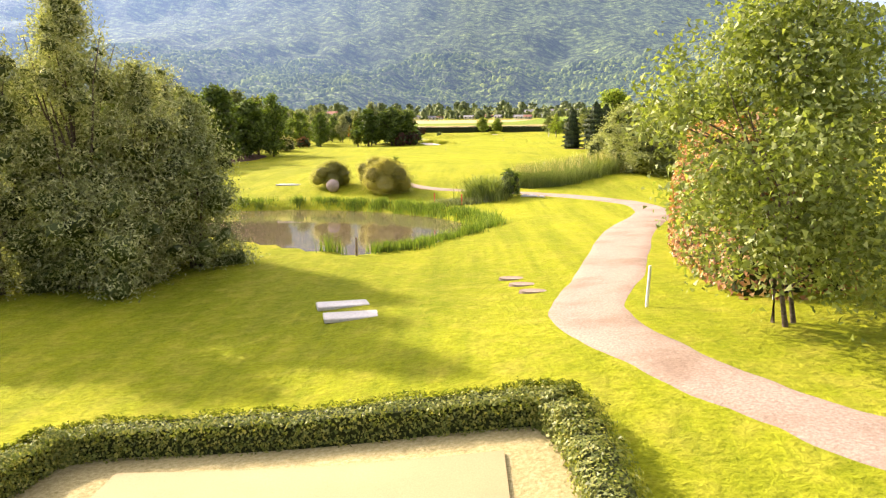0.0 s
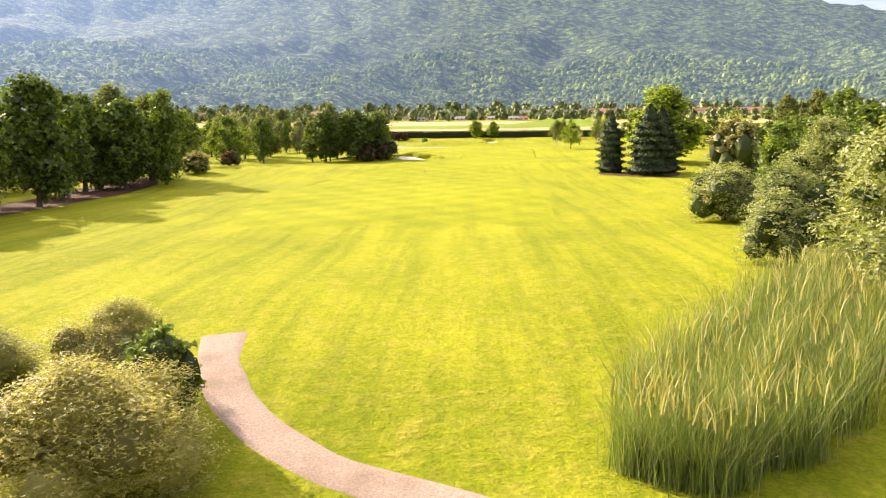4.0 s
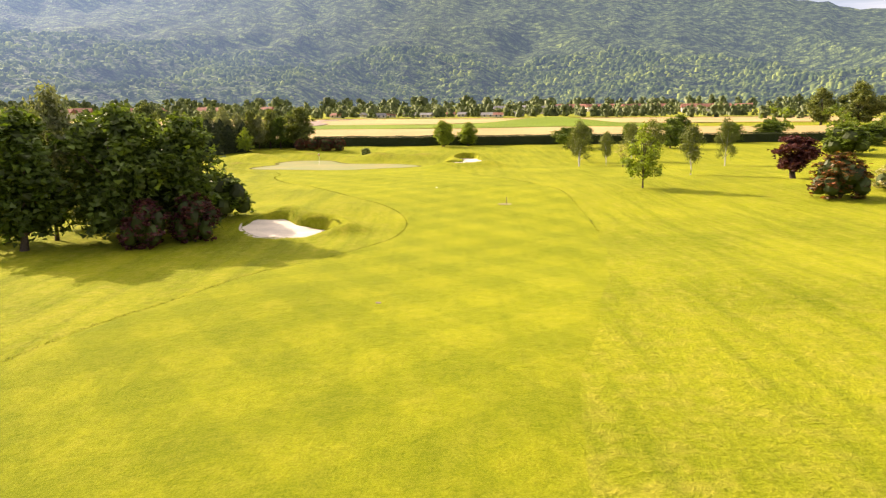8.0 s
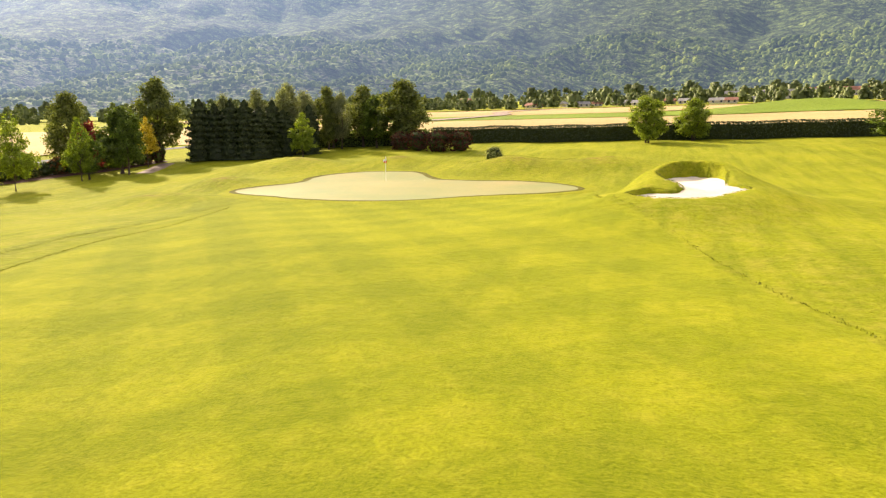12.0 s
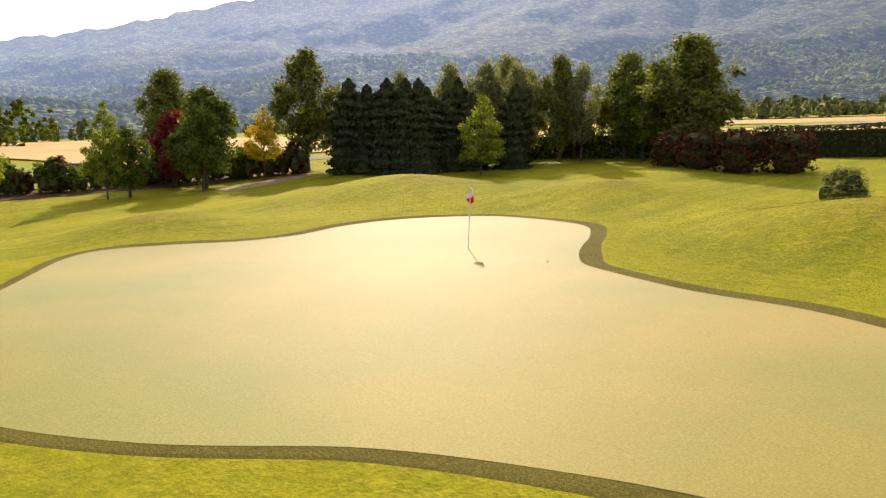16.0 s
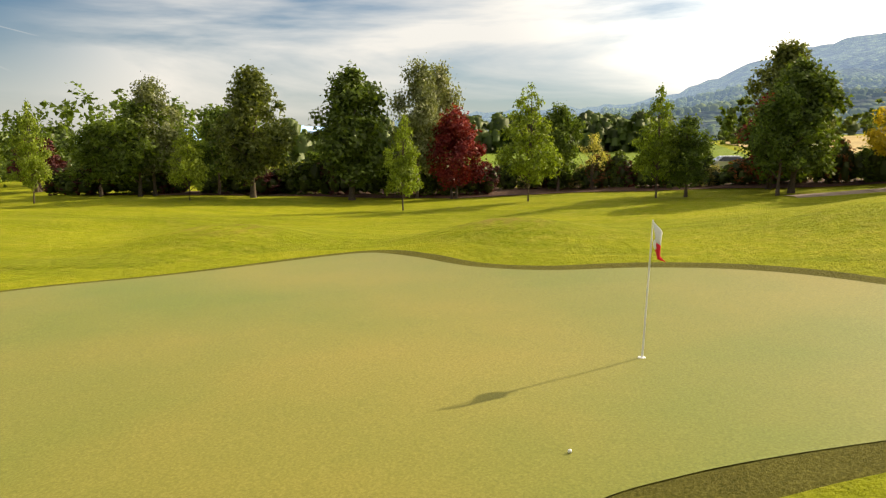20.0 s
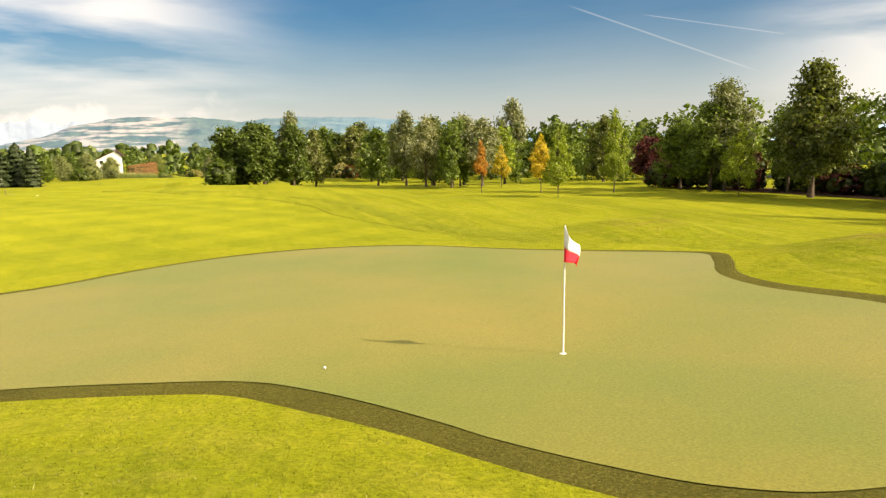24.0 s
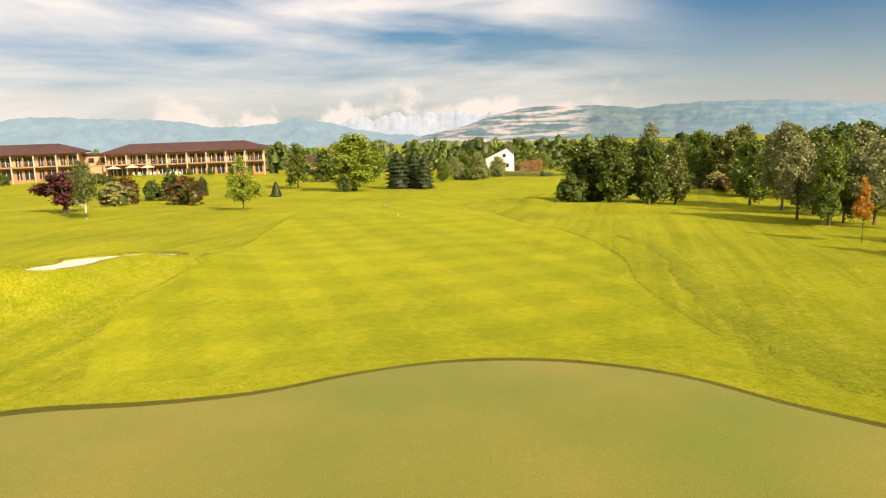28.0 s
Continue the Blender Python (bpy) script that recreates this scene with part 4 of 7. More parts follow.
# a cleared strip on the mountainside
m, n, l, b = shader("pale cleared hillside", 0.95, 0.05)
l.new(ramp(n, l, noise_node(n, l, 0.03, 5, 0.6), ((0.3, (0.12, 0.14, 0.05)), (0.6, (0.24, 0.21, 0.10)), (0.8, (0.34, 0.29, 0.16)))), b.inputs["Base Color"])
# the clearing's share of bluish haze, put in as a faint glow
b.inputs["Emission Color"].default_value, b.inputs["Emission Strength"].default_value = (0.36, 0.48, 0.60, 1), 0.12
strip = []
for f in np.linspace(0, 1, 60):
    i = int(np.argmin(np.abs(np.degrees(az) - (-2.6 + 9.0 * f))))
    up = np.degrees(np.arctan2(Z[:, i] - 2, rr))
    j = min(int(np.argmax(up > 5.9 + 4.4 * f)), nr - 1)
    strip.append((X[j, i], Y[j, i], Z[j, i] + 9))
strip = np.array(strip)
strip = np.array([strip[max(0, k - 4) : k + 5].mean(0) for k in range(60)])
reach = (6 + 10 * np.exp(-((np.arange(60) - 6) / 5.0) ** 2))[:, None] * (0.7 + 0.3 * np.sin(np.arange(60) * 1.3))[:, None]
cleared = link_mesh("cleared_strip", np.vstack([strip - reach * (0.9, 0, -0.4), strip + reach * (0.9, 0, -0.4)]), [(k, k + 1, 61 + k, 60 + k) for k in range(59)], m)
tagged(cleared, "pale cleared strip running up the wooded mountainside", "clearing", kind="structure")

# ---- trees and shrubs ----


def crown_points(rng, blobs, count, clump, shell=0.72):
    """Leaf places gathered in small clumps over the blobs of a crown, with the way that each one faces."""
    weight = np.array([r[0] * r[1] + r[2] * r[0] for _, r in blobs])
    which = rng.choice(len(blobs), count // 14 + 1, p=weight / weight.sum())
    c = np.array([blobs[k][0] for k in which], float)
    r = np.array([blobs[k][1] for k in which], float)
    d = rng.normal(size=(len(which), 3))
    d[:, 2] += 0.25
    d /= np.linalg.norm(d, axis=1)[:, None]
    depth = rng.uniform(shell - 0.06, 1.14, (len(which), 1))
    deep = rng.uniform(size=(len(which), 1)) < 0.25
    depth = np.where(deep, depth * 0.7, depth)
    heart = c + d * r * depth
    heart, d = np.repeat(heart, 14, 0)[:count], np.repeat(d, 14, 0)[:count]
    at = heart + rng.normal(size=heart.shape) * clump
    face = d * 0.7 + rng.normal(size=d.shape) * 0.6 + np.array([0, 0, 0.35])
    return at, face


def envelope(rng, height, width, base, count, size, top=0.55, bottom=0.4):
    """Blobs that fill a crown's uneven outline, with boughs of their own that stand out from it."""
    out = []
    base, lobes, turn = base * rng.uniform(0.75, 1.2), rng.uniform(0.10, 0.24), rng.uniform(0, 6.28)
    for k in range(count):
        f = (k + rng.uniform(0.1, 0.9)) / count
        z = height * (base + (0.95 - base) * f)
        a = rng.uniform(0, 0.9) + k * 2.4
        reach = width / 2 * (1 - abs(2 * f - 0.85) ** 2.2 * (top if f > 0.42 else bottom)) * (1 - lobes + lobes * math.sin(2 * a + turn + 5 * f))
        s = size * rng.uniform(0.55, 1.2) * (0.6 + 0.4 * reach / (width / 2))
        q = max(reach - s * 0.7, 0) * rng.uniform(0.5, 1.12)
        out.append(((math.cos(a) * q, math.sin(a) * q, min(z, height - s * 0.75)), (s, s, s * rng.uniform(0.65, 0.95))))
    for k in range(count // 2):
        f, a = rng.uniform(0.05, 0.9), rng.uniform(0, 6.28)
        reach = width / 2 * (1 - abs(2 * f - 0.85) ** 2.2 * (top if f > 0.42 else bottom))
        s = size * rng.uniform(0.28, 0.5)
        q = (reach - s * 0.5) * rng.uniform(0.75, 1.0)
        out.append(((math.cos(a) * q, math.sin(a) * q, min(height * (base * 0.85 + (1.0 - base * 0.85) * f), height - s * 0.6)), (s, s, s * 0.8)))
    return out


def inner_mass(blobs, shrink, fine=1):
    """Rounded solid masses added in a crown's shaded middle, to close it to view."""
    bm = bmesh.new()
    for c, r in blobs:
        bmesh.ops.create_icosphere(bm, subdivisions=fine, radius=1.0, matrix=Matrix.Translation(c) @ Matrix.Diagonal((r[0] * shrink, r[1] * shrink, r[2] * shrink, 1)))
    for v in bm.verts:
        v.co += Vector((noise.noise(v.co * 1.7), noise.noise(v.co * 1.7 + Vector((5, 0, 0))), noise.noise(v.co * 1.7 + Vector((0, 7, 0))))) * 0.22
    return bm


LEAF_COUNT, LEAF_SIZE = 1.0, 1.0
# darker than the outer leaves: the crown's inner shade put into the colour
INNER_SHADE = leaves("inner crown shade", (0.055, 0.078, 0.015), (0.075, 0.10, 0.02), 0.3)


def tree_thing(name, label, leaf, bark, blobs, height, trunk, count, length, rng, clump=0.22, lean=0.15, stems=1, limbs=9, category="tree", shell=0.72, slim=0.55, core=0.0):
    t = new(name)
    tagged(t, label, category, "", "")
    wood = []
    for s in range(stems):
        foot = Vector((0, 0, -0.15)) if stems == 1 else Vector((math.cos(s * 2.3) * 0.18, math.sin(s * 2.3) * 0.18, -0.15))
        spread = Vector((rng.uniform(-lean, lean), rng.uniform(-lean, lean), 0)) * height * (0.5 if stems == 1 else 1.3)
        pts = [foot + spread * f**1.5 + Vector((0, 0, height * 0.78 * f)) + Vector((*rng.normal(size=2) * 0.03 * height * 0.12, 0)) * (f > 0) for f in np.linspace(0, 1, 7)]
        radii = [trunk * (1.35 if k == 0 else 1) * (1 - 0.85 * k / 6) / stems**0.35 for k in range(7)]
        wood.append(tube(pts, radii, 7))
    for k in rng.permutation(len(blobs))[:limbs]:
        c = Vector(blobs[k][0])
        start = Vector((0, 0, c.z * rng.uniform(0.45, 0.7)))
        bend = (start + c) / 2 + Vector((*rng.normal(size=2) * 0.12, 0.1))
        wood.append(tube([start, bend, c], [trunk * 0.42, trunk * 0.28, trunk * 0.1], 5))
    v, f = merged(wood)
    link_mesh("trunk", v, f, bark, t, smooth=True)
    at, face = crown_points(rng, blobs, int(count * 1.4 * LEAF_COUNT), clump, shell)
    v, q = leaf_tris(at, face, length * 0.86 * LEAF_SIZE, length * 0.86 * slim * LEAF_SIZE, rng)
    link_mesh("crown", v, q, leaf, t)
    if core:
        part("inner_foliage", inner_mass(blobs, core), INNER_SHADE, t)
    return t


def shrub_thing(name, label, leaf, blobs, count, length, rng, clump=0.12, category="shrub", slim=0.5):
    t = new(name)
    tagged(t, label, category)
    wood = [tube([(0.1 * math.cos(k), 0.1 * math.sin(k), -0.1), (0.25 * math.cos(k * 2), 0.25 * math.sin(k * 2), 0.7), Vector(blobs[k % len(blobs)][0])], [0.05, 0.035, 0.015], 5) for k in range(6)]
    v, f = merged(wood)
    link_mesh("branches", v, f, BARK, t)
    at, face = crown_points(rng, blobs, int(count * 1.3), clump, 0.8)
    at[:, 2] = np.abs(at[:, 2])
    v, q = leaf_tris(at, face, length * 0.9, length * 0.9 * slim, rng)
    link_mesh("foliage", v, q, leaf, t)
    part("inner_foliage", inner_mass(blobs, 0.7, 2), leaf if name == "fine_leaved_shrub" else INNER_SHADE, t)
    return t


def conifer_thing(name, label, leaf, height, width, count, length, rng, tip=0.75):
    t = new(name)
    tagged(t, label, "conifer")
    v, f = tube([(0, 0, -0.15), (0, 0, height * 0.5), (0, 0, height * 0.95)], [0.16, 0.1, 0.02], 7)
    link_mesh("trunk", v, f, BARK, t)
    u = rng.uniform(0.01, 1, count) ** 1.25
    reach = width / 2 * np.minimum(1, (1 - u) / tip) ** 0.75 * (0.8 + 0.2 * np.sin(u * 60 + rng.uniform(0, 6)))
    a = rng.uniform(0, 2 * np.pi, count)
    lobes = 0.86 + 0.14 * np.sin(a * 5 + u * 19)
    q = reach * lobes * rng.uniform(0.62, 1.05, count)
    at = np.column_stack([np.cos(a) * q, np.sin(a) * q, u * height])
    face = np.column_stack([np.cos(a), np.sin(a), np.full(count, 0.35)]) + rng.normal(size=(count, 3)) * 0.45
    w, k = leaf_tris(at, face, length, length * 0.42, rng)
    link_mesh("foliage", w, k, leaf, t)
    # an added solid cone closes the middle to view
    part("inner_foliage", rod((0, 0, 0.5), (0, 0, height * 0.9), width * 0.36, width * 0.12, 12), NEEDLE_SHADE, t)
    return t


# dark colour of the inner cone stands in for shade between the sprays
NEEDLE_SHADE = leaves("inner conifer shade", (0.022, 0.034, 0.010), (0.03, 0.045, 0.013), 0.1)
LEAF = {
    "green": leaves("mid green leaves", (0.112, 0.158, 0.022)),
    "bright": leaves("fresh green leaves", (0.20, 0.255, 0.025), thin=0.5),
    "deep": leaves("deep green leaves", (0.080, 0.116, 0.018), thin=0.40),
    "far": leaves("far green foliage", (0.130, 0.165, 0.045), (0.21, 0.245, 0.075), 0.35, 0.4),
    "olive": leaves("olive green leaves", (0.130, 0.150, 0.036)),
    "silver": leaves("silvery green leaves", (0.19, 0.21, 0.09), (0.33, 0.34, 0.19)),
    "willow": leaves("pale willow leaves", (0.27, 0.30, 0.10), (0.44, 0.46, 0.20)),
    "yellow": leaves("yellow leaves", (0.46, 0.36, 0.02), (0.62, 0.5, 0.05), 0.4, 0.3),
    "orange": leaves("orange leaves", (0.50, 0.20, 0.02), (0.62, 0.36, 0.04), 0.4, 0.3),
    "red": leaves("dark red leaves", (0.17, 0.016, 0.022), (0.32, 0.05, 0.05), 0.45),
    "clipped": leaves("dark russet clipped leaves", (0.060, 0.022, 0.014), (0.20, 0.060, 0.025), 0.30),
    "purple": leaves("purple brown leaves", (0.075, 0.020, 0.022), (0.15, 0.045, 0.04), 0.3),
    "glossy": leaves("olive glossy leaves", (0.21, 0.255, 0.055), (0.37, 0.40, 0.13), 0.55),
    "needles": leaves("dark conifer foliage", (0.032, 0.052, 0.015), (0.085, 0.115, 0.03), 0.2),
    "russet": leaves("russet and green leaves", (0.13, 0.085, 0.025), (0.40, 0.13, 0.05), 0.35),
    "pale": leaves("pale cream leaves", (0.34, 0.31, 0.10), (0.52, 0.48, 0.24), 0.35),
    "brownish": leaves("brown green fine leaves", (0.36, 0.335, 0.11), (0.52, 0.48, 0.19), 0.75),
    "photinia": leaves("red and green glossy leaves", (0.30, 0.125, 0.048), (0.50, 0.36, 0.15), 0.35, 0.6),
    "reed": leaves("green reed blades", (0.135, 0.185, 0.042), (0.30, 0.335, 0.11), 0.45),
    "iris": leaves("fresh iris blades", (0.13, 0.205, 0.024), (0.30, 0.36, 0.06), 0.46),
    "yew": leaves("dark clipped hedge leaves", (0.030, 0.044, 0.012), (0.05, 0.068, 0.018), 0.08),
    "thicket": leaves("grey green willow leaves", (0.25, 0.275, 0.10), (0.47, 0.48, 0.25), 0.34),
    "hedge": leaves("clipped hedge leaves", (0.13, 0.165, 0.025), (0.30, 0.30, 0.06), 0.4),
}


def tiers(rng, height, width, base, count):
    """Flat sprays of leaves in storeys along an open crown."""
    out = []
    for k in range(count):
        f = (k + rng.uniform(0.1, 0.9)) / count
        z = height * (base + (0.97 - base) * f)
        reach = width / 2 * (1 - f) ** 0.6 * (0.55 + 0.45 * min(1, f * 5))
        a = k * 2.4 + rng.uniform(-0.5, 0.5)
        s = max(0.28, reach * rng.uniform(0.34, 0.52))
        d = max(0, reach - s * 0.6) * rng.uniform(0.5, 1.15)
        out.append(((math.cos(a) * d, math.sin(a) * d, z - 0.12 * d), (s, s, s * rng.uniform(0.35, 0.6))))
    return out


def prototypes(kind, seed, fine=1.0):
    """A model of each kind, 8 m high and 5 m wide; fine: more and smaller leaves."""
    q = np.random.RandomState(seed)
    H, W = 8.0, 5.0
    global LEAF_COUNT, LEAF_SIZE
    LEAF_COUNT, LEAF_SIZE = fine, fine**-0.5
    low = 0.20 if fine > 1 else 0.10
    if kind == "maple":
        return tree_thing("broadleaf_tree", "dense dark green broadleaf tree with a broad crown, on mown grass", LEAF["deep"], BARK, envelope(q, H, W, low, 26, 0.98), H, 0.17, 4600, 0.21, q, 0.2, core=0.5)
    if kind == "lime":
        return tree_thing("broadleaf_tree", "broad sunlit yellow-green tree with several stems", LEAF["bright"], BARK, envelope(q, H, W, 0.12, 24, 0.95), H, 0.14, 6500, 0.17, q, 0.2, stems=3, core=0.5)
    if kind == "round":
        return tree_thing("broadleaf_tree", "mid green rounded broadleaf tree on mown grass", LEAF["green"], BARK, envelope(q, H, W, low + 0.02, 22, 0.92), H, 0.15, 4000, 0.20, q, 0.22, core=0.42)
    if kind == "tall":
        return tree_thing("tall_tree", "tall olive green tree with an upright dense crown", LEAF["olive"], BARK, envelope(q, H, W, low, 26, 0.88, 0.7), H, 0.17, 4700, 0.19, q, 0.2, core=0.45)
    if kind == "silver":
        return tree_thing("silvery_tree", "tall silvery green poplar with an airy crown", LEAF["silver"], BARK, envelope(q, H, W, 0.20, 15, 0.95, 0.7), H, 0.14, 4600, 0.17, q, 0.26)
    if kind == "young":
        return tree_thing("young_tree", "young bright green tree with a thin trunk and open crown", LEAF["bright"], BARK, tiers(q, H, W * 1.1, 0.2, 30), H, 0.085, 3300, 0.17, q, 0.15, limbs=24, shell=0.5)
    if kind == "yellow":
        return tree_thing("yellow_tree", "young tree with yellow leaves and a thin trunk", LEAF["yellow"], BARK, tiers(q, H, W * 1.1, 0.3, 24), H, 0.09, 2500, 0.18, q, 0.16, limbs=18, shell=0.5)
    if kind == "orange":
        return tree_thing("orange_tree", "slim young tree with orange leaves", LEAF["orange"], BARK, tiers(q, H, W * 1.05, 0.38, 18), H, 0.10, 1700, 0.21, q, 0.18, limbs=14, shell=0.5)
    if kind == "birch":
        return tree_thing("birch_tree", "slim birch with a white trunk and hanging airy leaves", LEAF["olive"], BIRCH_BARK, envelope(q, H, W * 0.9, 0.28, 13, 0.85, 0.8, 0.3), H, 0.12, 2700, 0.17, q, 0.34)
    if kind == "redleaf":
        return tree_thing("red_maple", "dark red-leaved maple tree", LEAF["red"], BARK, envelope(q, H, W, 0.18, 15, 1.05), H, 0.14, 4600, 0.20, q, stems=2)
    if kind == "purple":
        return tree_thing("purple_tree", "small purple-leaved tree with a forked trunk", LEAF["purple"], BARK, envelope(q, H, W, 0.28, 13, 1.1), H, 0.24, 3600, 0.26, q, stems=2)
    if kind == "willow":
        return tree_thing("willow_tree", "pale feathery willow with a rounded crown", LEAF["willow"], BARK, envelope(q, H, W, 0.05, 24, 1.0, 0.8, 0.2), H, 0.16, 15000, 0.125, q, 0.26, slim=0.32, core=0.6)
    if kind == "conifer":
        return conifer_thing("conifer", "dark upright conifer with dense drooping foliage", LEAF["yew"], H, W, 7500, 0.22, q, 0.36)
    if kind == "fir":
        return conifer_thing("fir", "broad dark fir with dense layered foliage down to the ground", LEAF["needles"], H, W, 21000, 0.15, q, 0.5)
    if kind == "spruce":
        return conifer_thing("spruce", "small young spruce on the grass", LEAF["needles"], H, W, 1500, 0.5, q, 1.0)
    if kind == "bare":
        return tree_thing("bare_shrub", "nearly bare many-stemmed greyish shrub", LEAF["brownish"], BARK, envelope(q, H, W, 0.35, 9, 0.8), H, 0.12, 500, 0.2, q, stems=6, lean=0.28, limbs=9)
    looks = {
        "shrub": ("shrub", "dense green rounded shrub", "green"), "darkshrub": ("fine_leaved_shrub", "large rounded brown-green shrub with fine leaves by the pond", "brownish"),
        "fineshrub": ("feathery_shrub", "feathery grey-green rounded shrub at the fairway's edge", "willow"), "redbush": ("russet_shrub", "rounded russet and green shrub", "russet"), "pale": ("pale_shrub", "pale cream-leaved rounded shrub", "pale"), "purpbush": ("purple_shrub", "dark purple-brown shrub under the trees", "purple")}
    name, label, leaf = looks[kind]
    blobs = [((0, 0, 2.2), (3.1, 3.1, 2.6))] + [((math.cos(a) * 3, math.sin(a) * 3, 1.6 + 1.4 * (k % 2)), (2.0, 2.0, 1.8)) for k, a in enumerate(np.linspace(0, 5.4, 7) + q.uniform(0, 1))] + [((q.uniform(-1.5, 1.5), q.uniform(-1.5, 1.5), 3.9), (2.1, 2.1, 1.7)) for _ in range(4)]
    scaled = [(tuple(np.array(c) * (0.5, 0.5, 1.42)), tuple(np.array(r) * (0.5, 0.5, 1.42))) for c, r in blobs]
    return shrub_thing(name, label, LEAF[leaf], scaled, {"darkshrub": 40000, "fineshrub": 9000}.get(kind, 2800), {"darkshrub": 0.085, "fineshrub": 0.15}.get(kind, 0.25), q, 0.16, slim=0.28 if kind in ("darkshrub", "fineshrub") else 0.5)


STOCK, TURN = {}, np.random.RandomState(77)


def plant(kind, x, y, h, w, sink=0.0):
    """A tree or shrub of that kind, h metres high and w wide, on the ground."""
    near_green = y > -46 and abs(x) < 60
    key = (kind, TURN.randint(0, 3), near_green)
    if key not in STOCK:
        STOCK[key] = prototypes(kind, 11 + 7 * key[1] + sum(map(ord, kind)), 1.75 if near_green else 1.0)
    m = Matrix.LocRotScale((x, y, float(G(x, y)) - sink), Euler((0, 0, TURN.uniform(0, 6.28))), (w / 5.0, w / 5.0, h / 8.0))
    ob = copy_thing(STOCK[key], m)
    tagged(ob, group=ob["category"] + "s on the course")
    return ob


# beside the green, along the shrub row
plant("maple", -3.0, -80, 7.2, 6.2); plant("silver", -15.1, -70.3, 8.3, 4.6); plant("round", -13.2, -77, 7.1, 4.2)
plant("silver", -12.9, -54, 6.2, 3.6); plant("round", -14.2, -50.3, 5.6, 3.0); plant("orange", -13.6, -41, 4.0, 1.4)
plant("yellow", -17.9, -47.8, 3.6, 1.7); plant("yellow", -18.1, -40.2, 4.4, 2.3); plant("young", -16.8, -34.6, 4.8, 2.2)
plant("tall", -38, -66, 7.8, 4.8); plant("young", -23, -37.9, 6.3, 2.5); plant("round", -29.7, -39.2, 5.3, 4.4)
plant("silver", -31, -35.6, 8.0, 4.6); plant("tall", -31.5, -27.8, 8.8, 5.6); plant("maple", -33.9, -21.5, 8.9, 6.2)
plant("young", -26.6, -14.7, 5.4, 2.6); plant("silver", -36.2, -17.6, 9.2, 4.2); plant("silver", -40.2, -17.4, 9.3, 4.6)
plant("redleaf", -36, -14.8, 5.9, 4.2); plant("young", -30.2, -8.4, 6.8, 3.8); plant("round", -41.5, -8.7, 6.2, 3.5)
plant("bare", -39.2, -6, 3.8, 2.2); plant("young", -29.9, -1.3, 6.0, 3.0); plant("round", -30.4, 0.2, 4.3, 2.9)
plant("maple", -31, 5.4, 6.8, 4.8); plant("redleaf", -34.2, 4.6, 5.2, 3.4); plant("tall", -37.5, 5.6, 8.4, 5.4); plant("yellow", -31.6, 10.2, 5.4, 3.4)
plant("tall", -34, 15.4, 9.7, 5.9); plant("young", -27.7, -30, 5.0, 2.7); plant("round", -33.5, -32, 6.4, 4.0)
for x, y, h in ((-27.3, 16.4, 7.2), (-25.6, 16.8, 6.6), (-23.9, 17.3, 7.0), (-22.4, 17.8, 6.9), (-20.9, 18.4, 6.2), (-20.4, 20.0, 5.8), (-19.4, 21.4, 5.6)):
    plant("conifer", x - 1.1, y - 0.9, h * 0.95, 3.8)
plant("young", -16.6, 17.6, 5.2, 3.8); plant("silver", -25.6, 23.1, 7.6, 4.2); plant("silver", -20.9, 27.2, 7.2, 3.4); plant("tall", -18, 27.4, 7.9, 3.8)
plant("silver", -16.4, 27.9, 7.2, 3.4); plant("round", -12.6, 30.2, 6.6, 4.6); plant("tall", -8.2, 28.7, 8.4, 7.2); plant("silver", -22.5, 24, 7.9, 4.4); plant("silver", -28.5, 20.5, 7.5, 3.4)
plant("purple", -18.4, 29.6, 4.0, 3.2); plant("tall", -15.0, 31.5, 8.0, 5.0); plant("silver", -20.0, 24.6, 7.6, 4.2); plant("maple", -10.4, 32.6, 7.4, 5.6); plant("silver", -23.6, 27.5, 8.2, 4.4); plant("conifer", -18.2, 22.6, 5.8, 3.0); plant("conifer", -24.8, 19.2, 6.6, 3.2); plant("conifer", -22.0, 20.6, 6.4, 3.2); plant("round", -29.5, 4.6, 5.6, 3.2)
# along the far hedge and on the open rough
plant("lime", 20.7, 32, 5.4, 4.7); plant("lime", 26, 36, 5.0, 4.5); plant("round", 45.7, 25.5, 4.2, 7.2); plant("birch", 42.88, 1.44, 6.8, 3.2)
plant("birch", 38.5, -20.8, 5.8, 4.4); plant("birch", 45.4, -7.1, 5.1, 2.7); plant("birch", 51.9, 2.4, 6.2, 4.4); plant("birch", 47.1, -24.6, 5.9, 4.0); plant("bare", 42.75, -27.2, 3.0, 2.2); plant("round", 65.5, 24.4, 5.8, 5.6); plant("maple", 49, 27.5, 4.6, 4.4); plant("young", 36.4, -58.2, 5.4, 4.0); plant("birch", 44.6, -46.4, 4.9, 2.9)
plant("birch", 55, -29, 5.8, 2.8); plant("purple", 52, -52.4, 4.0, 4.6); plant("shrub", 93, 11, 5.4, 9.0); plant("redbush", 48.4, -66.5, 3.2, 4.4)
plant("round", 74, 44, 6.2, 5.6); plant("round", 97, 50, 5.0, 8.6); plant("round", 62, 41, 4.4, 5.4); plant("round", 84, 40, 4.6, 6.0); plant("shrub", 108, 30, 4.2, 9.5); plant("round", 122, 44, 5.6, 9.0)
plant("tall", 183, 161, 17, 15); plant("tall", 196, 158, 16.5, 14); plant("tall", 172, 168, 15, 12); plant("fineshrub", 6.4, 13.4, 1.5, 1.9)
plant("redbush", 58.5, -69.5, 3.0, 3.5); plant("redbush", 66, -79, 3.2, 3.8); plant("shrub", 61, -78, 2.7, 2.7); plant("shrub", 57.6, -77.7, 3.6, 3.8)
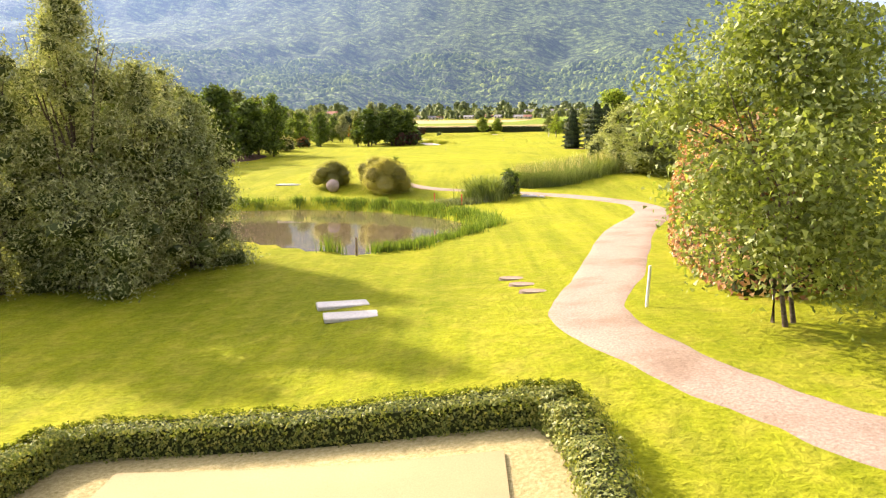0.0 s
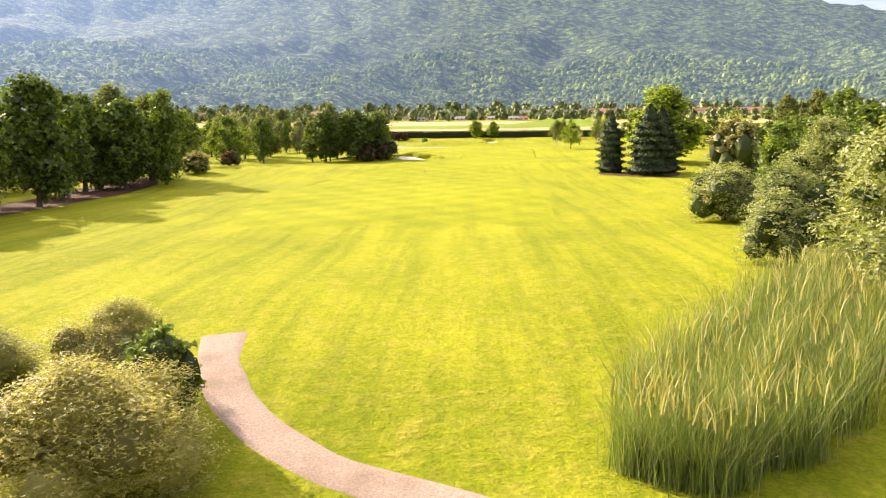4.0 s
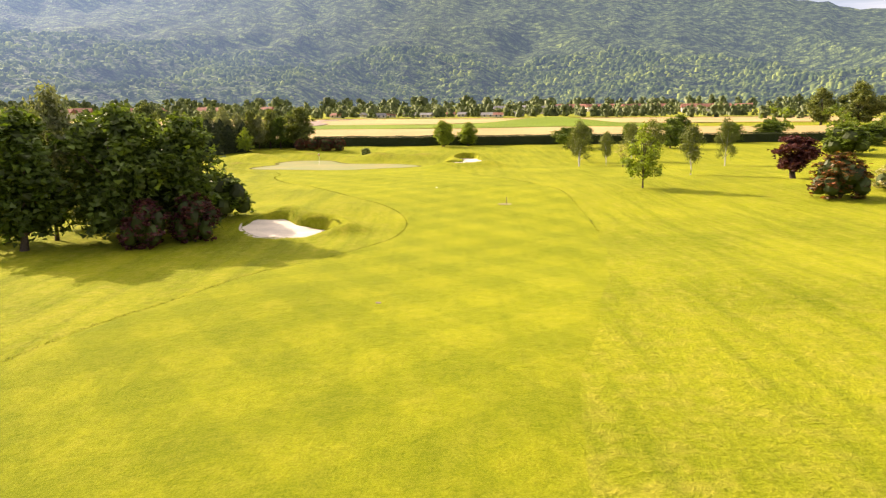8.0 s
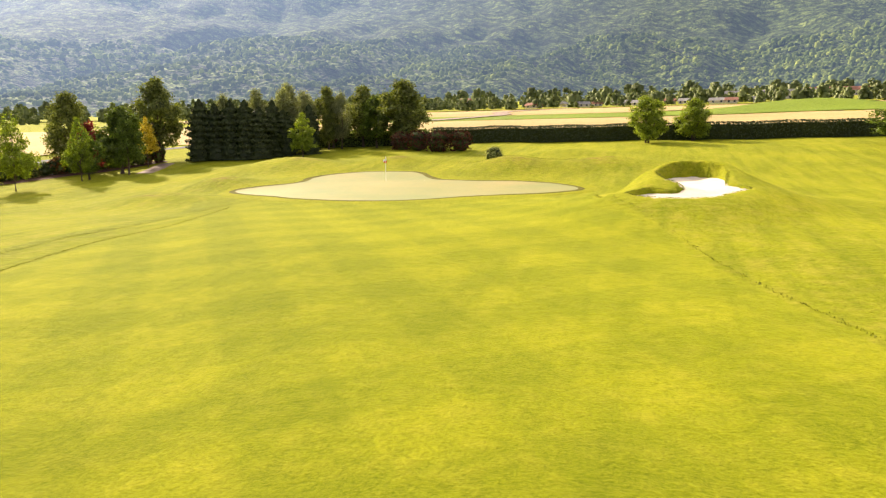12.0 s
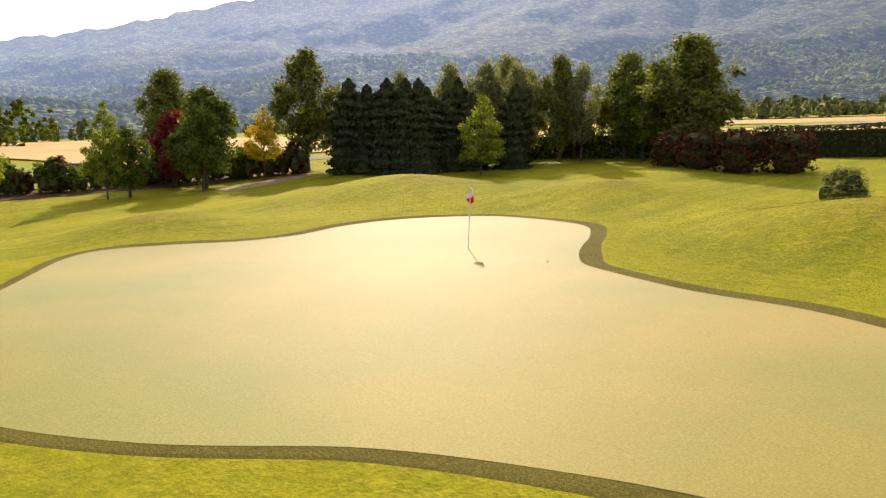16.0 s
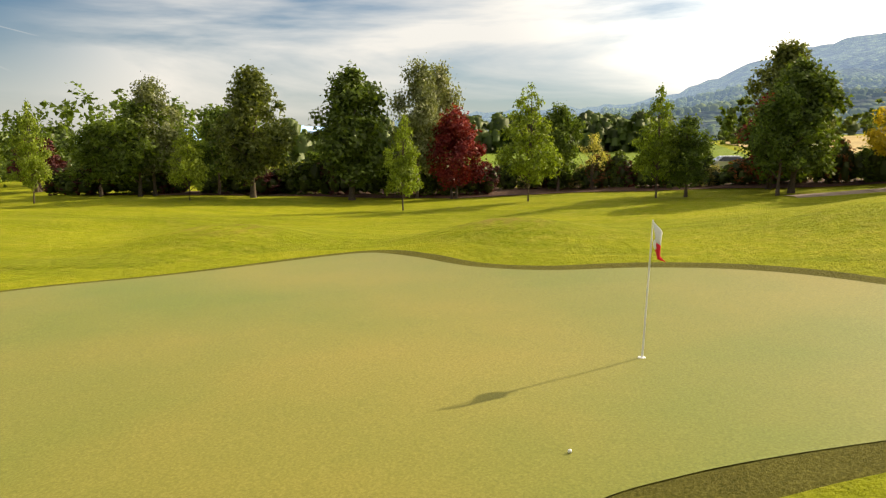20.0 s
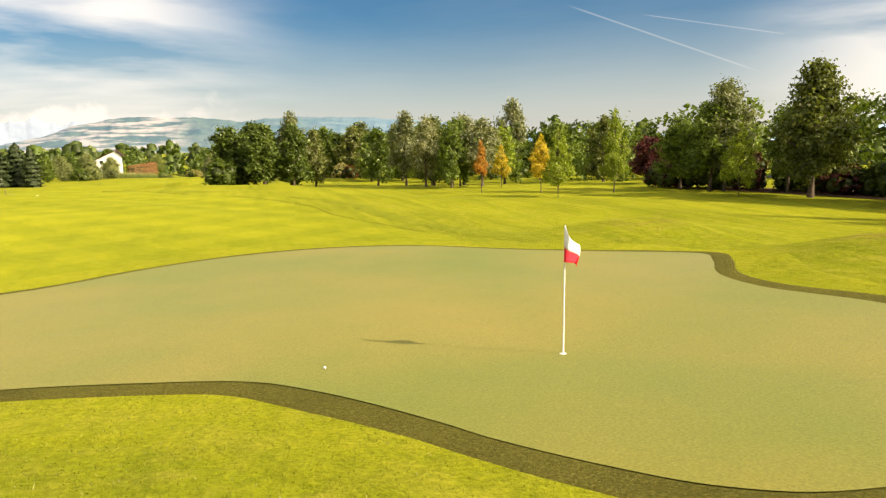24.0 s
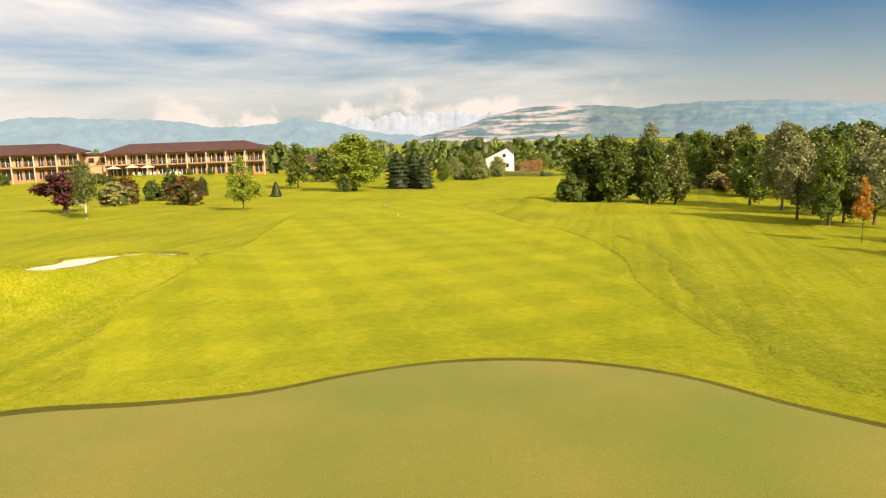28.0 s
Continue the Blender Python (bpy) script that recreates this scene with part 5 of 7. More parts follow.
plant("pale", 55, -63, 2.6, 4.0); plant("conifer", 60.2, -88.6, 2.8, 2.0); plant("spruce", 46.5, -85, 2.0, 1.9); plant("lime", 41.0, -101, 8.8, 9.8); plant("shrub", 41, -96.5, 2.6, 2.4)
plant("round", 56, -112, 8.0, 5.0)
# the clump by the first bunker
plant("tall", -5.6, -77, 7.0, 3.4); plant("silver", -2.9, -76.8, 8.6, 4.0); plant("maple", 1.4, -77.6, 7.5, 6.4); plant("maple", 4.2, -75.8, 6.9, 6.0); plant("maple", 0.6, -72, 6.6, 5.2)
plant("purpbush", 3.4, -79.9, 2.6, 2.5); plant("purpbush", 5.6, -78.4, 2.6, 2.7); plant("shrub", 5.3, -71.6, 2.9, 3.8); plant("maple", -2.6, -72.6, 7.0, 4.6)
# left of the fairway
plant("round", -27.5, -71, 6.8, 5.2); plant("purple", -33.5, -49.5, 4.4, 4.4); plant("young", -18.2, -70.6, 6.4, 4.2); plant("young", -17.5, -60, 4.8, 2.6); plant("round", -30, -36, 6.6, 5.0)
plant("silver", -20, -64, 7.8, 5.2); plant("young", -24.7, -65, 7.0, 3.8); plant("silver", -17.3, -51, 6.2, 4.2); plant("pale", -13.2, -104.8, 2.5, 3.6)
plant("round", -12, -115.8, 9.3, 5.0); plant("maple", -14.6, -119, 8.2, 6.4); plant("maple", -17.5, -121, 8.9, 6.4); plant("maple", -14.4, -141.3, 8.1, 6.0); plant("maple", -13.6, -134.8, 9.4, 6.2)
plant("tall", -18, -114, 10.2, 8.0); plant("tall", -16, -110.2, 9.2, 6.4); plant("maple", -13.0, -153.8, 8.6, 6.8); plant("round", -11.2, -163, 8.4, 6.4); plant("maple", -17, -165, 9.4, 7.6); plant("tall", -13.2, -146.6, 8.8, 6.2); plant("silver", -42, -104, 13, 6.4); plant("maple", -15.8, -128, 8.6, 6.2)
plant("tall", -22, -133, 9.6, 7.0); plant("round", -21, -146, 8.4, 6.4); plant("maple", -19, -157, 7.4, 6.4); plant("tall", -27, -121, 10, 7.5); plant("round", -23, -104, 8.4, 6.6); plant("tall", -30, -140, 11, 8)
# right of the first fairway
plant("fir", 32.7, -112.4, 6.1, 3.3); plant("fir", 35.6, -116.4, 6.8, 4.8); plant("fir", 37.6, -113, 6.4, 4.8); plant("fineshrub", 30.9, -150.4, 2.9, 4.0)
plant("pale", 38.6, -130.7, 5.3, 4.5); plant("round", 37, -142.2, 4.9, 3.9); plant("fineshrub", 33.8, -151.2, 2.5, 3.0); plant("willow", 30.3, -171.4, 3.7, 4.8); plant("willow", 29.3, -167.6, 5.0, 4.8)
plant("maple", 35.0, -170.8, 5.3, 4.8); plant("tall", 47, -152, 6.0, 5.0); plant("round", 54, -146, 6.4, 6.0); plant("maple", 60, -134, 6.6, 6.0); plant("round", 50, -128, 6.0, 6.0); plant("willow", 33.8, -165.6, 5.8, 4.8); plant("shrub", 32.2, -146.6, 2.6, 4.0); plant("fineshrub", 28.6, -162.6, 2.5, 3.0); plant("round", 36.5, -160, 5.6, 5.0); plant("fineshrub", 31.2, -157, 3.2, 3.6)
plant("willow", 36, -150, 5.0, 4.6); plant("round", 42, -136, 5.2, 5.5)
# by the pond
plant("darkshrub", 8.1, -173.3, 1.8, 3.0); plant("darkshrub", 12.4, -176.5, 2.25, 3.4); plant("darkshrub", 10.9, -173.0, 1.9, 2.3); plant("shrub", 12.6, -174.6, 2.0, 1.5); plant("shrub", 20.0, -180.4, 1.6, 1.5)
# dark undergrowth below the trees
shade = open_curve(((-31, -43), (-34, -36), (-36.5, -28), (-38.5, -21), (-40, -14)), 17)
for k, (x, y) in enumerate(shade):
    plant(("shrub", "purpbush", "shrub")[k % 3], x + TURN.uniform(-0.8, 0.8), y, TURN.uniform(2.0, 3.4), TURN.uniform(2.4, 3.4))
# in the view back over the course
plant("round", -14.7, -88.6, 6.9, 5.0); plant("tall", -16.1, -62.4, 7.2, 4.6); plant("round", -15.7, -52.4, 6.1, 2.6); plant("redbush", -12.6, -94.2, 1.9, 2.8); plant("round", -20, -92, 7.6, 6.0); plant("tall", -24, -84, 7.4, 5.0)
plant("tall", -33, -90, 7.6, 5.4); plant("round", -28, -58, 6.2, 4.6); plant("maple", -36, -76, 7.2, 6)

# ---- round the pond and the tee ----


def leafy_hedge(name, label, line, height, thick, leaf, count, length, seed, round_top=0.0, wave=0.06, category="hedge"):
    """A hedge along a line: a solid shade-coloured core and a leafy skin with an uneven top."""
    q = np.random.RandomState(seed)
    p = open_curve(line, 60)
    t = new(name)
    tagged(t, label, category)
    k = q.uniform(0, 59, count)
    i = k.astype(int)
    f = (k - i)[:, None]
    c = p[i] * (1 - f) + p[np.minimum(i + 1, 59)] * f
    d = np.gradient(p, axis=0)[i]
    s = np.column_stack([-d[:, 1], d[:, 0]]) / np.linalg.norm(d, axis=1)[:, None]
    a = q.uniform(-1, 1, count)
    top = height * (1 + wave * np.sin(k * 1.3 + seed) + wave * 0.7 * np.sin(k * 3.1))
    on_top = q.uniform(size=count) < thick / (thick + 1.6 * height)
    u = np.where(on_top, a, np.sign(a) * q.uniform(0.86, 1.05, count))
    v = np.where(on_top, q.uniform(0.93, 1.04, count), q.uniform(0.0, 1.0, count))
    u = u * (1 - round_top * v**3)
    v = v * (1 - round_top * 0.25 * np.abs(u) ** 2)
    ends = np.minimum(0.12, 0.5 * thick / (np.linalg.norm(np.diff(p, axis=0), axis=1).sum() + thick))
    at_end = q.uniform(size=count) < ends
    first = q.uniform(size=count) < 0.5
    c = np.where(at_end[:, None], np.where(first[:, None], p[0], p[-1]), c)
    way = np.where(first[:, None], p[0] - p[1], p[-1] - p[-2])
    way = way / np.linalg.norm(way, axis=1)[:, None] * at_end[:, None]
    s = np.where(at_end[:, None], np.column_stack([-way[:, 1], way[:, 0]]), s)
    u, v = np.where(at_end, a, u), np.where(at_end, q.uniform(0, 1, count), v)
    c = c + way * (0.10 + 0.22 * thick * (1 - u**2))[:, None]
    xy = c + s * (u * thick / 2)[:, None] + q.normal(size=(count, 2)) * 0.035
    z = G(xy[:, 0], xy[:, 1]) + v * top
    face = np.column_stack([s * (u * 1.2)[:, None] + way * 1.2, np.where(on_top, 1.2, 0.35)]) + q.normal(size=(count, 3)) * 0.5
    w, b = leaf_tris(np.column_stack([xy, z]), face, length * 1.1, length * 0.6, q)
    link_mesh("foliage", w, b, leaf, t)
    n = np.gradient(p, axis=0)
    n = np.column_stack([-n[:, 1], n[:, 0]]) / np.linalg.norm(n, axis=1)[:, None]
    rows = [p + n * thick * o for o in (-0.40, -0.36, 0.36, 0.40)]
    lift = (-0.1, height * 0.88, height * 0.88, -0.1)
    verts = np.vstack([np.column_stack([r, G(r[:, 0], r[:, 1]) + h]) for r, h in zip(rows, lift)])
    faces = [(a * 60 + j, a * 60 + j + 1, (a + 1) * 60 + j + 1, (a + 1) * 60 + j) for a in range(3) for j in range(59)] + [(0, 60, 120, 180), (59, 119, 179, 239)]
    link_mesh("woody_core", verts, faces, CORE_SHADE, t)
    return t


# near-black green of the added core: the hedge's inner shade painted on
CORE_SHADE = speckled("dark hedge core", ((0.02, 0.026, 0.008), (0.04, 0.05, 0.014), (0.06, 0.07, 0.022)), 12, 0.95, 0.1, 0.9, 0.05)
leafy_hedge("clipped_hedge", "low clipped green hedge round three sides of the tee", ((12.1, -219), (12.2, -216), (12.4, -214.3), (12.9, -213.7), (15.5, -213.6), (18.5, -213.75), (19.05, -214.1), (19.25, -215.5), (19.3, -219)), 0.42, 0.5, LEAF["hedge"], 46000, 0.022, 3)
leafy_hedge("photinia_hedge", "tall hedge of red and green glossy leaves beside the path", ((24.0, -208.8), (24.2, -205), (24.9, -201.4), (26.0, -197.6), (27.9, -191.8)), 3.3, 2.3, LEAF["photinia"], 26000, 0.062, 4, 0.25, 0.04)
leafy_hedge("photinia_hedge", "shorter clipped hedge of red and green leaves", ((33.2, -179.6), (34.6, -178.4), (36.4, -177.2)), 2.1, 1.9, LEAF["photinia"], 4500, 0.085, 5, 0.35)
leafy_hedge("clipped_hedge", "low pale green clipped hedge at the fairway's edge", ((30.6, -158.6), (32.6, -157.6), (35, -157)), 1.25, 1.6, LEAF["hedge"], 3800, 0.075, 6, 0.3)

tee = band("tee_surround", [(12.3, -219.5), (12.5, -213.8)], [(19.2, -219.5), (19.0, -213.9)], 10, 0.03, DRY_TURF)
tagged(tee, "worn dry turf inside the low tee hedge", "turf", kind="structure")
corner = np.array(((13.6, -219.2), (18.4, -219.2), (18.3, -214.55), (13.6, -214.35)))
mat = root("tee_mat", 15.7, -216.7, 0)
tagged(mat, "flat sandy synthetic mat on the tee", "tee mat")
u, v = np.meshgrid(np.linspace(0, 1, 9), np.linspace(0, 1, 9))
flat_xy = (corner[0] * ((1 - u) * (1 - v))[..., None] + corner[1] * (u * (1 - v))[..., None] + corner[2] * (u * v)[..., None] + corner[3] * ((1 - u) * v)[..., None]).reshape(-1, 2)
top = np.column_stack([flat_xy - (15.7, -216.7), G(flat_xy[:, 0], flat_xy[:, 1]) + 0.075])
i = np.arange(81).reshape(9, 9)
sheet = np.stack([i[:-1, :-1], i[:-1, 1:], i[1:, 1:], i[1:, :-1]], -1).reshape(-1, 4)
rim = list(i[0, :]) + list(i[1:, -1]) + list(i[-1, -2::-1]) + list(i[-2:0:-1, 0])
skirt = [(rim[k], rim[(k + 1) % len(rim)], 81 + rim[(k + 1) % len(rim)], 81 + rim[k]) for k in range(len(rim))]
link_mesh("mat", np.vstack([top, top - (0, 0, 0.06)]), sheet.tolist() + (sheet[:, ::-1] + 81).tolist() + skirt, MAT, mat)


def slab(x, y, wide, deep, turn, label, material=STONE):
    s = root("stone_slab", x, y)
    s.rotation_euler = (0, 0, radians(turn))
    tagged(s, label, "slab", "stone slabs")
    part("slab", box((-wide / 2, -deep / 2, -0.05), (wide / 2, deep / 2, 0.05), 0.02), material, s)
    return s


slab(14.9, -206.25, 1.2, 0.6, 17, "rectangular pale stone slab lying in the grass")
slab(15.3, -207.4, 1.2, 0.66, 15, "rectangular pale stone slab lying in the grass")


def round_stone(x, y, r, seed):
    q = np.random.RandomState(seed)
    s = root("stepping_stone", x, y)
    tagged(s, "flat pinkish round stepping stone sunk in the grass", "stone", "stepping stones")
    bm = bmesh.new()
    bmesh.ops.create_cone(bm, cap_ends=True, segments=14, radius1=r, radius2=r * 0.93, depth=0.09)
    for v in bm.verts:
        v.co.x *= 1.25 + q.uniform(-0.06, 0.06)
        v.co.y *= 0.85 + q.uniform(-0.06, 0.06)
        v.co.z -= 0.012
    part("stone", bm, GRAVEL, s)


for k, (x, y) in enumerate(((18.9, -204.4), (19.12, -205.3), (19.3, -206.25))):
    round_stone(x, y, 0.27, k)


def stake(x, y, h, material, label, r=0.032, lean=(0, 0)):
    s = root("marker_stake", x, y)
    tagged(s, label, "stake", "marker stakes")
    part("post", rod((0, 0, -0.1), (lean[0], lean[1], h), r, r * 0.9, 8), material, s)
    return s


stake(21.25, -208.85, 0.8, WHITE, "thin white wooden marker stake beside the path", lean=(0.05, 0))
stake(15.65, -181.1, 0.58, RED, "thin red water hazard stake by the pond")
stake(17.25, -182.5, 0.58, RED, "thin red water hazard stake by the pond")
stake(14.15, -199.7, 0.6, WOOD, "weathered wooden stake at the pond's edge", 0.04)
stake(13.4, -107.6, 0.6, WOOD, "short dark wooden stake on the fairway", 0.03)
stake(24.27, -65.35, 0.55, WOOD, "short dark wooden stake in scuffed fairway turf", 0.03)

ball = root("stone_ball", 8.5, -174.9)
tagged(ball, "large pale rough stone ball beside the pond shrubs", "ball")
bm = bmesh.new()
bmesh.ops.create_icosphere(bm, subdivisions=4, radius=0.43, matrix=Matrix.Translation((0, 0, 0.40)))
for v in bm.verts:
    c = v.co - Vector((0, 0, 0.40))
    v.co += c.normalized() * (0.018 * noise.noise(c * 14) - 0.012 * max(0, noise.noise(c * 30)))
part("ball", bm, speckled("rough pinkish stone", ((0.25, 0.19, 0.16), (0.42, 0.33, 0.28), (0.56, 0.46, 0.40)), 22, 0.9, 0.2, 0.8, 0.02), ball)

sign = root("sign_box", 23.5, -209.2)
tagged(sign, "pale sign box on a thin white post under the tree", "sign")
part("post", rod((0, 0, -0.1), (0, 0, 1.3), 0.035, 0.035), WHITE, sign)
part("box", box((-0.26, -0.08, 1.2), (0.26, 0.08, 1.62), 0.015), WHITE, sign)
sand_tee = slab(4.7, -171.5, 1.7, 1.0, -8, "pale flat tee slab on the far bank", STONE)

q = np.random.RandomState(21)
near_tree = tree_thing("small_tree", "small many-stemmed green tree with glossy leaves beside the path", LEAF["glossy"], BARK, envelope(q, 5.6, 4.8, 0.19, 30, 0.60, 0.6, 0.5), 5.6, 0.055, 11500, 0.088, q, 0.24, 0.16, 3, 24, slim=0.5)
near_tree.location = (23.0, -210.8, float(G(23.0, -210.8)))
for k, (x, y, h, w) in enumerate(((4.9, -203.8, 7.6, 4.0), (6.9, -202.9, 8.9, 3.0), (8.3, -202.0, 6.6, 3.4), (9.2, -200.6, 5.4, 3.4), (5.2, -200.5, 8.3, 4.6), (7.6, -203.0, 3.4, 4.4), (2.5, -202.5, 8.6, 5.6), (8.0, -199.6, 6.4, 3.4))):
    q = np.random.RandomState(40 + k)
    # large solid cores make the thicket's cast shadow denser
    t = tree_thing("willow_tree", "tall feathery grey-green willow thicket by the pond", LEAF["thicket"], BARK, envelope(q, h, w, 0.0, 26, w * 0.21, 0.97, 0.0), h, 0.10, 12000, 0.105, q, 0.2, 0.1, 3, 14, slim=0.26, core=0.66)
    t.location = (x, y, float(G(x, y)))
    tagged(t, group="willow thicket")

# reeds and water plants


def blades(name, label, xy, base, height, width, leaf, seed, lean=0.35, segments=2, category="reeds"):
    """Upright grassy blades, each a narrow bent strip."""
    q = np.random.RandomState(seed)
    n = len(xy)
    a = q.uniform(0, 2 * np.pi, n)
    side = np.column_stack([np.cos(a), np.sin(a), np.zeros(n)]) * (width * q.uniform(0.6, 1.3, n))[:, None]
    bend = np.column_stack([q.normal(size=(n, 2)) * lean * 0.6, np.zeros(n)])
    h = height * q.uniform(0.55, 1.12, n)
    foot = np.column_stack([xy, base])
    rows = [foot - side, foot + side]
    for k in range(1, segments + 1):
        f = k / segments
        c = foot + bend * (h * f**2)[:, None] + np.column_stack([np.zeros((n, 2)), h * f])
        rows += [c - side * (1 - 0.9 * f), c + side * (1 - 0.9 * f)]
    v = np.stack(rows, 1).reshape(-1, 3)
    i = np.arange(n)[:, None] * (2 * segments + 2)
    faces = np.concatenate([np.column_stack([i + 2 * k, i + 2 * k + 1, i + 2 * k + 3, i + 2 * k + 2]) for k in range(segments)])
    ob = link_mesh(name, v, faces, leaf)
    return tagged(ob, label, category, kind="stuff")


q = np.random.RandomState(9)
shore_dir = shore - centre
shore_dir /= np.linalg.norm(shore_dir, axis=1)[:, None]
hearts = q.randint(0, 160, 330)
hearts = hearts[~((shore[hearts, 1] < -189) & (shore[hearts, 0] < 14.6))]
low = shore[hearts, 1] > -184.5
at = np.repeat(shore[hearts] + shore_dir[hearts] * q.normal(0.05, 0.12, len(hearts))[:, None], 60, 0)
at = at + q.normal(size=at.shape) * np.repeat(q.uniform(0.14, 0.30, len(hearts)), 60)[:, None]
blades("water_irises", "upright green iris leaves along the pond's edge", at, np.maximum(G(at[:, 0], at[:, 1]), WATER - 0.1), np.repeat(np.where(low, q.uniform(0.25, 0.42, len(hearts)), q.uniform(0.22, 0.44, len(hearts))), 60), np.full(len(at), 0.020), LEAF["iris"], 10)
at = np.column_stack([q.normal(13.15, 0.22, 120), q.normal(-198.7, 0.2, 120)])
blades("water_irises", "small clump of iris leaves on the near bank", at, np.maximum(G(at[:, 0], at[:, 1]), WATER - 0.1), np.full(120, 0.65), np.full(120, 0.018), LEAF["iris"], 11)
u, w = q.uniform(0, 1, 24000), q.uniform(-1, 1, 24000)
line = open_curve(((20.9, -176.4), (22.6, -174.2), (25.0, -171.4), (27.4, -168.2), (28.6, -166.4)), 100)
k = (u * 98).astype(int)
across = np.column_stack([-np.gradient(line[:, 1]), np.gradient(line[:, 0])])
across /= np.linalg.norm(across, axis=1)[:, None]
wide = np.interp(u, (0, 0.25, 0.7, 1), (0.7, 1.7, 1.7, 0.8)) * (1 + 0.12 * np.sin(u * 40))
at = line[k] + across[k] * (w * wide)[:, None] + q.normal(size=(24000, 2)) * 0.12
blades("reed_bed", "dense bed of tall green reeds beside the path", at, G(at[:, 0], at[:, 1]), 1.38 * (0.88 + 0.22 * np.sin(at[:, 0] * 3.1) * np.sin(at[:, 1] * 2.3)), np.full(24000, 0.009), LEAF["reed"], 12, 0.45, 2)
pick = q.randint(0, 24000, 900)
blades("reed_plumes", "pale straw-coloured plumes above the reeds", at[pick], G(at[pick, 0], at[pick, 1]) + 0.98, np.full(900, 0.55), np.full(900, 0.016), LEAF["pale"], 14, 0.5, 2)
at = np.column_stack([q.normal(18.5, 0.55, 1800), q.normal(-181.2, 0.4, 1800)])
blades("sedge_clump", "arching clump of dark green sedge by the bridge", at, G(at[:, 0], at[:, 1]), np.full(1800, 1.35), np.full(1800, 0.02), LEAF["reed"], 13, 0.75, 4)
at = np.column_stack([q.normal(16.9, 0.75, 1500), q.normal(-182.1, 0.32, 1500)])
blades("bank_weeds", "low greyish green weeds on the bank", at, G(at[:, 0], at[:, 1]), np.full(1500, 0.34), np.full(1500, 0.022), LEAF["silver"], 15, 0.8, 2, "weeds")
for x, y, r in ((17.9, -190.4, 0.13), (17.5, -193.4, 0.16), (16.6, -196.3, 0.14), (15.6, -197.8, 0.18), (20.9, -180.7, 0.2), (21.35, -181.05, 0.22), (21.8, -181.4, 0.17)):
    st = root("bank_stone", x, y)
    tagged(st, "rough pale stone half sunk in the bank", "stone", "bank stones")
    bm = bmesh.new()
    bmesh.ops.create_icosphere(bm, subdivisions=2, radius=r)
    for v in bm.verts:
        v.co = Vector((v.co.x * 1.3, v.co.y, v.co.z * 0.6)) * (1 + 0.35 * noise.noise(v.co * 9 + Vector((x, y, 0))))
    part("stone", bm, STONE, st)

# bark beds under the trees
for name, pts in (("bark_bed", ((-11.4, -156), (-12.0, -146), (-12.6, -138), (-12.4, -128), (-13.0, -116), (-17.4, -108), (-21, -112), (-18, -128), (-17.4, -142), (-15, -155), (-14.5, -164), (-10.6, -164.4))),
                  ("bark_bed", ((31.2, -114.6), (33, -111.6), (37.5, -111.2), (39, -115), (36.4, -119.4), (33.2, -118))),
                  ("bark_bed", ((-30, -42), (-34.5, -31), (-36.6, -22), (-36.5, -13), (-42.5, -8), (-37.2, 0), (-34, 7), (-32.5, 13.8), (-34.5, 15.2), (-40, 6), (-46, -8), (-48, -22), (-38, -38)))):
    tagged(disc_patch(name, closed_curve(pts, 90), 14, 0.05, EARTH), "brown bark mulch bed under the trees", "bark mulch", kind="structure")

# ---- shrub row, hedges, road and car ----
q = np.random.RandomState(31)
row = open_curve(((-31, -45), (-37, -33), (-42, -24), (-46.2, -16), (-44.6, -11), (-42.5, -7), (-40, -3.2), (-38.4, 1), (-36.9, 6), (-35.4, 10), (-33.2, 14)), 46)
for k, (x, y) in enumerate(row):
    kind = ("shrub", "shrub", "pale", "shrub", "redbush")[k % 5] if k % 9 else "purpbush"
    plant(kind, x + q.uniform(-0.5, 0.5), y + q.uniform(-0.5, 0.5), q.uniform(1.4, 2.6), q.uniform(1.6, 2.7))
leafy_hedge("boundary_hedge", "long tall clipped dark hedge along the course's edge", ((-7, 36.5), (10, 37.6), (28, 38.6), (50, 39.8), (75, 41.5), (110, 46), (150, 52)), 2.05, 1.8, LEAF["yew"], 26000, 0.105, 8, 0.0, 0.008)
for x, y, wide, tall in ((-7.6, 25.4, 2.5, 2.05), (-5.2, 24.3, 2.8, 2.25), (-2.5, 23.9, 2.9, 2.35), (0.0, 24.4, 2.7, 2.3)):
    barrel = [((0, 0, tall * f), (wide / 2 * k, wide / 2 * k, tall * 0.26)) for f, k in ((0.18, 0.93), (0.42, 1.0), (0.66, 0.98), (0.76, 0.84))]
    bush = shrub_thing("clipped_bush", "barrel-shaped clipped dark russet bush under the trees", LEAF["clipped"], barrel, 5200, 0.085, q, 0.05)
    bush.location = (x, y, float(G(x, y)))
    tagged(bush, group="clipped russet bushes")
leafy_hedge("green_hedge", "dense green hedge beyond the trees", ((-30, 24), (-22, 29.5), (-14, 33), (-7, 35)), 2.0, 1.6, LEAF["deep"], 4200, 0.15, 10, 0.1, 0.05)

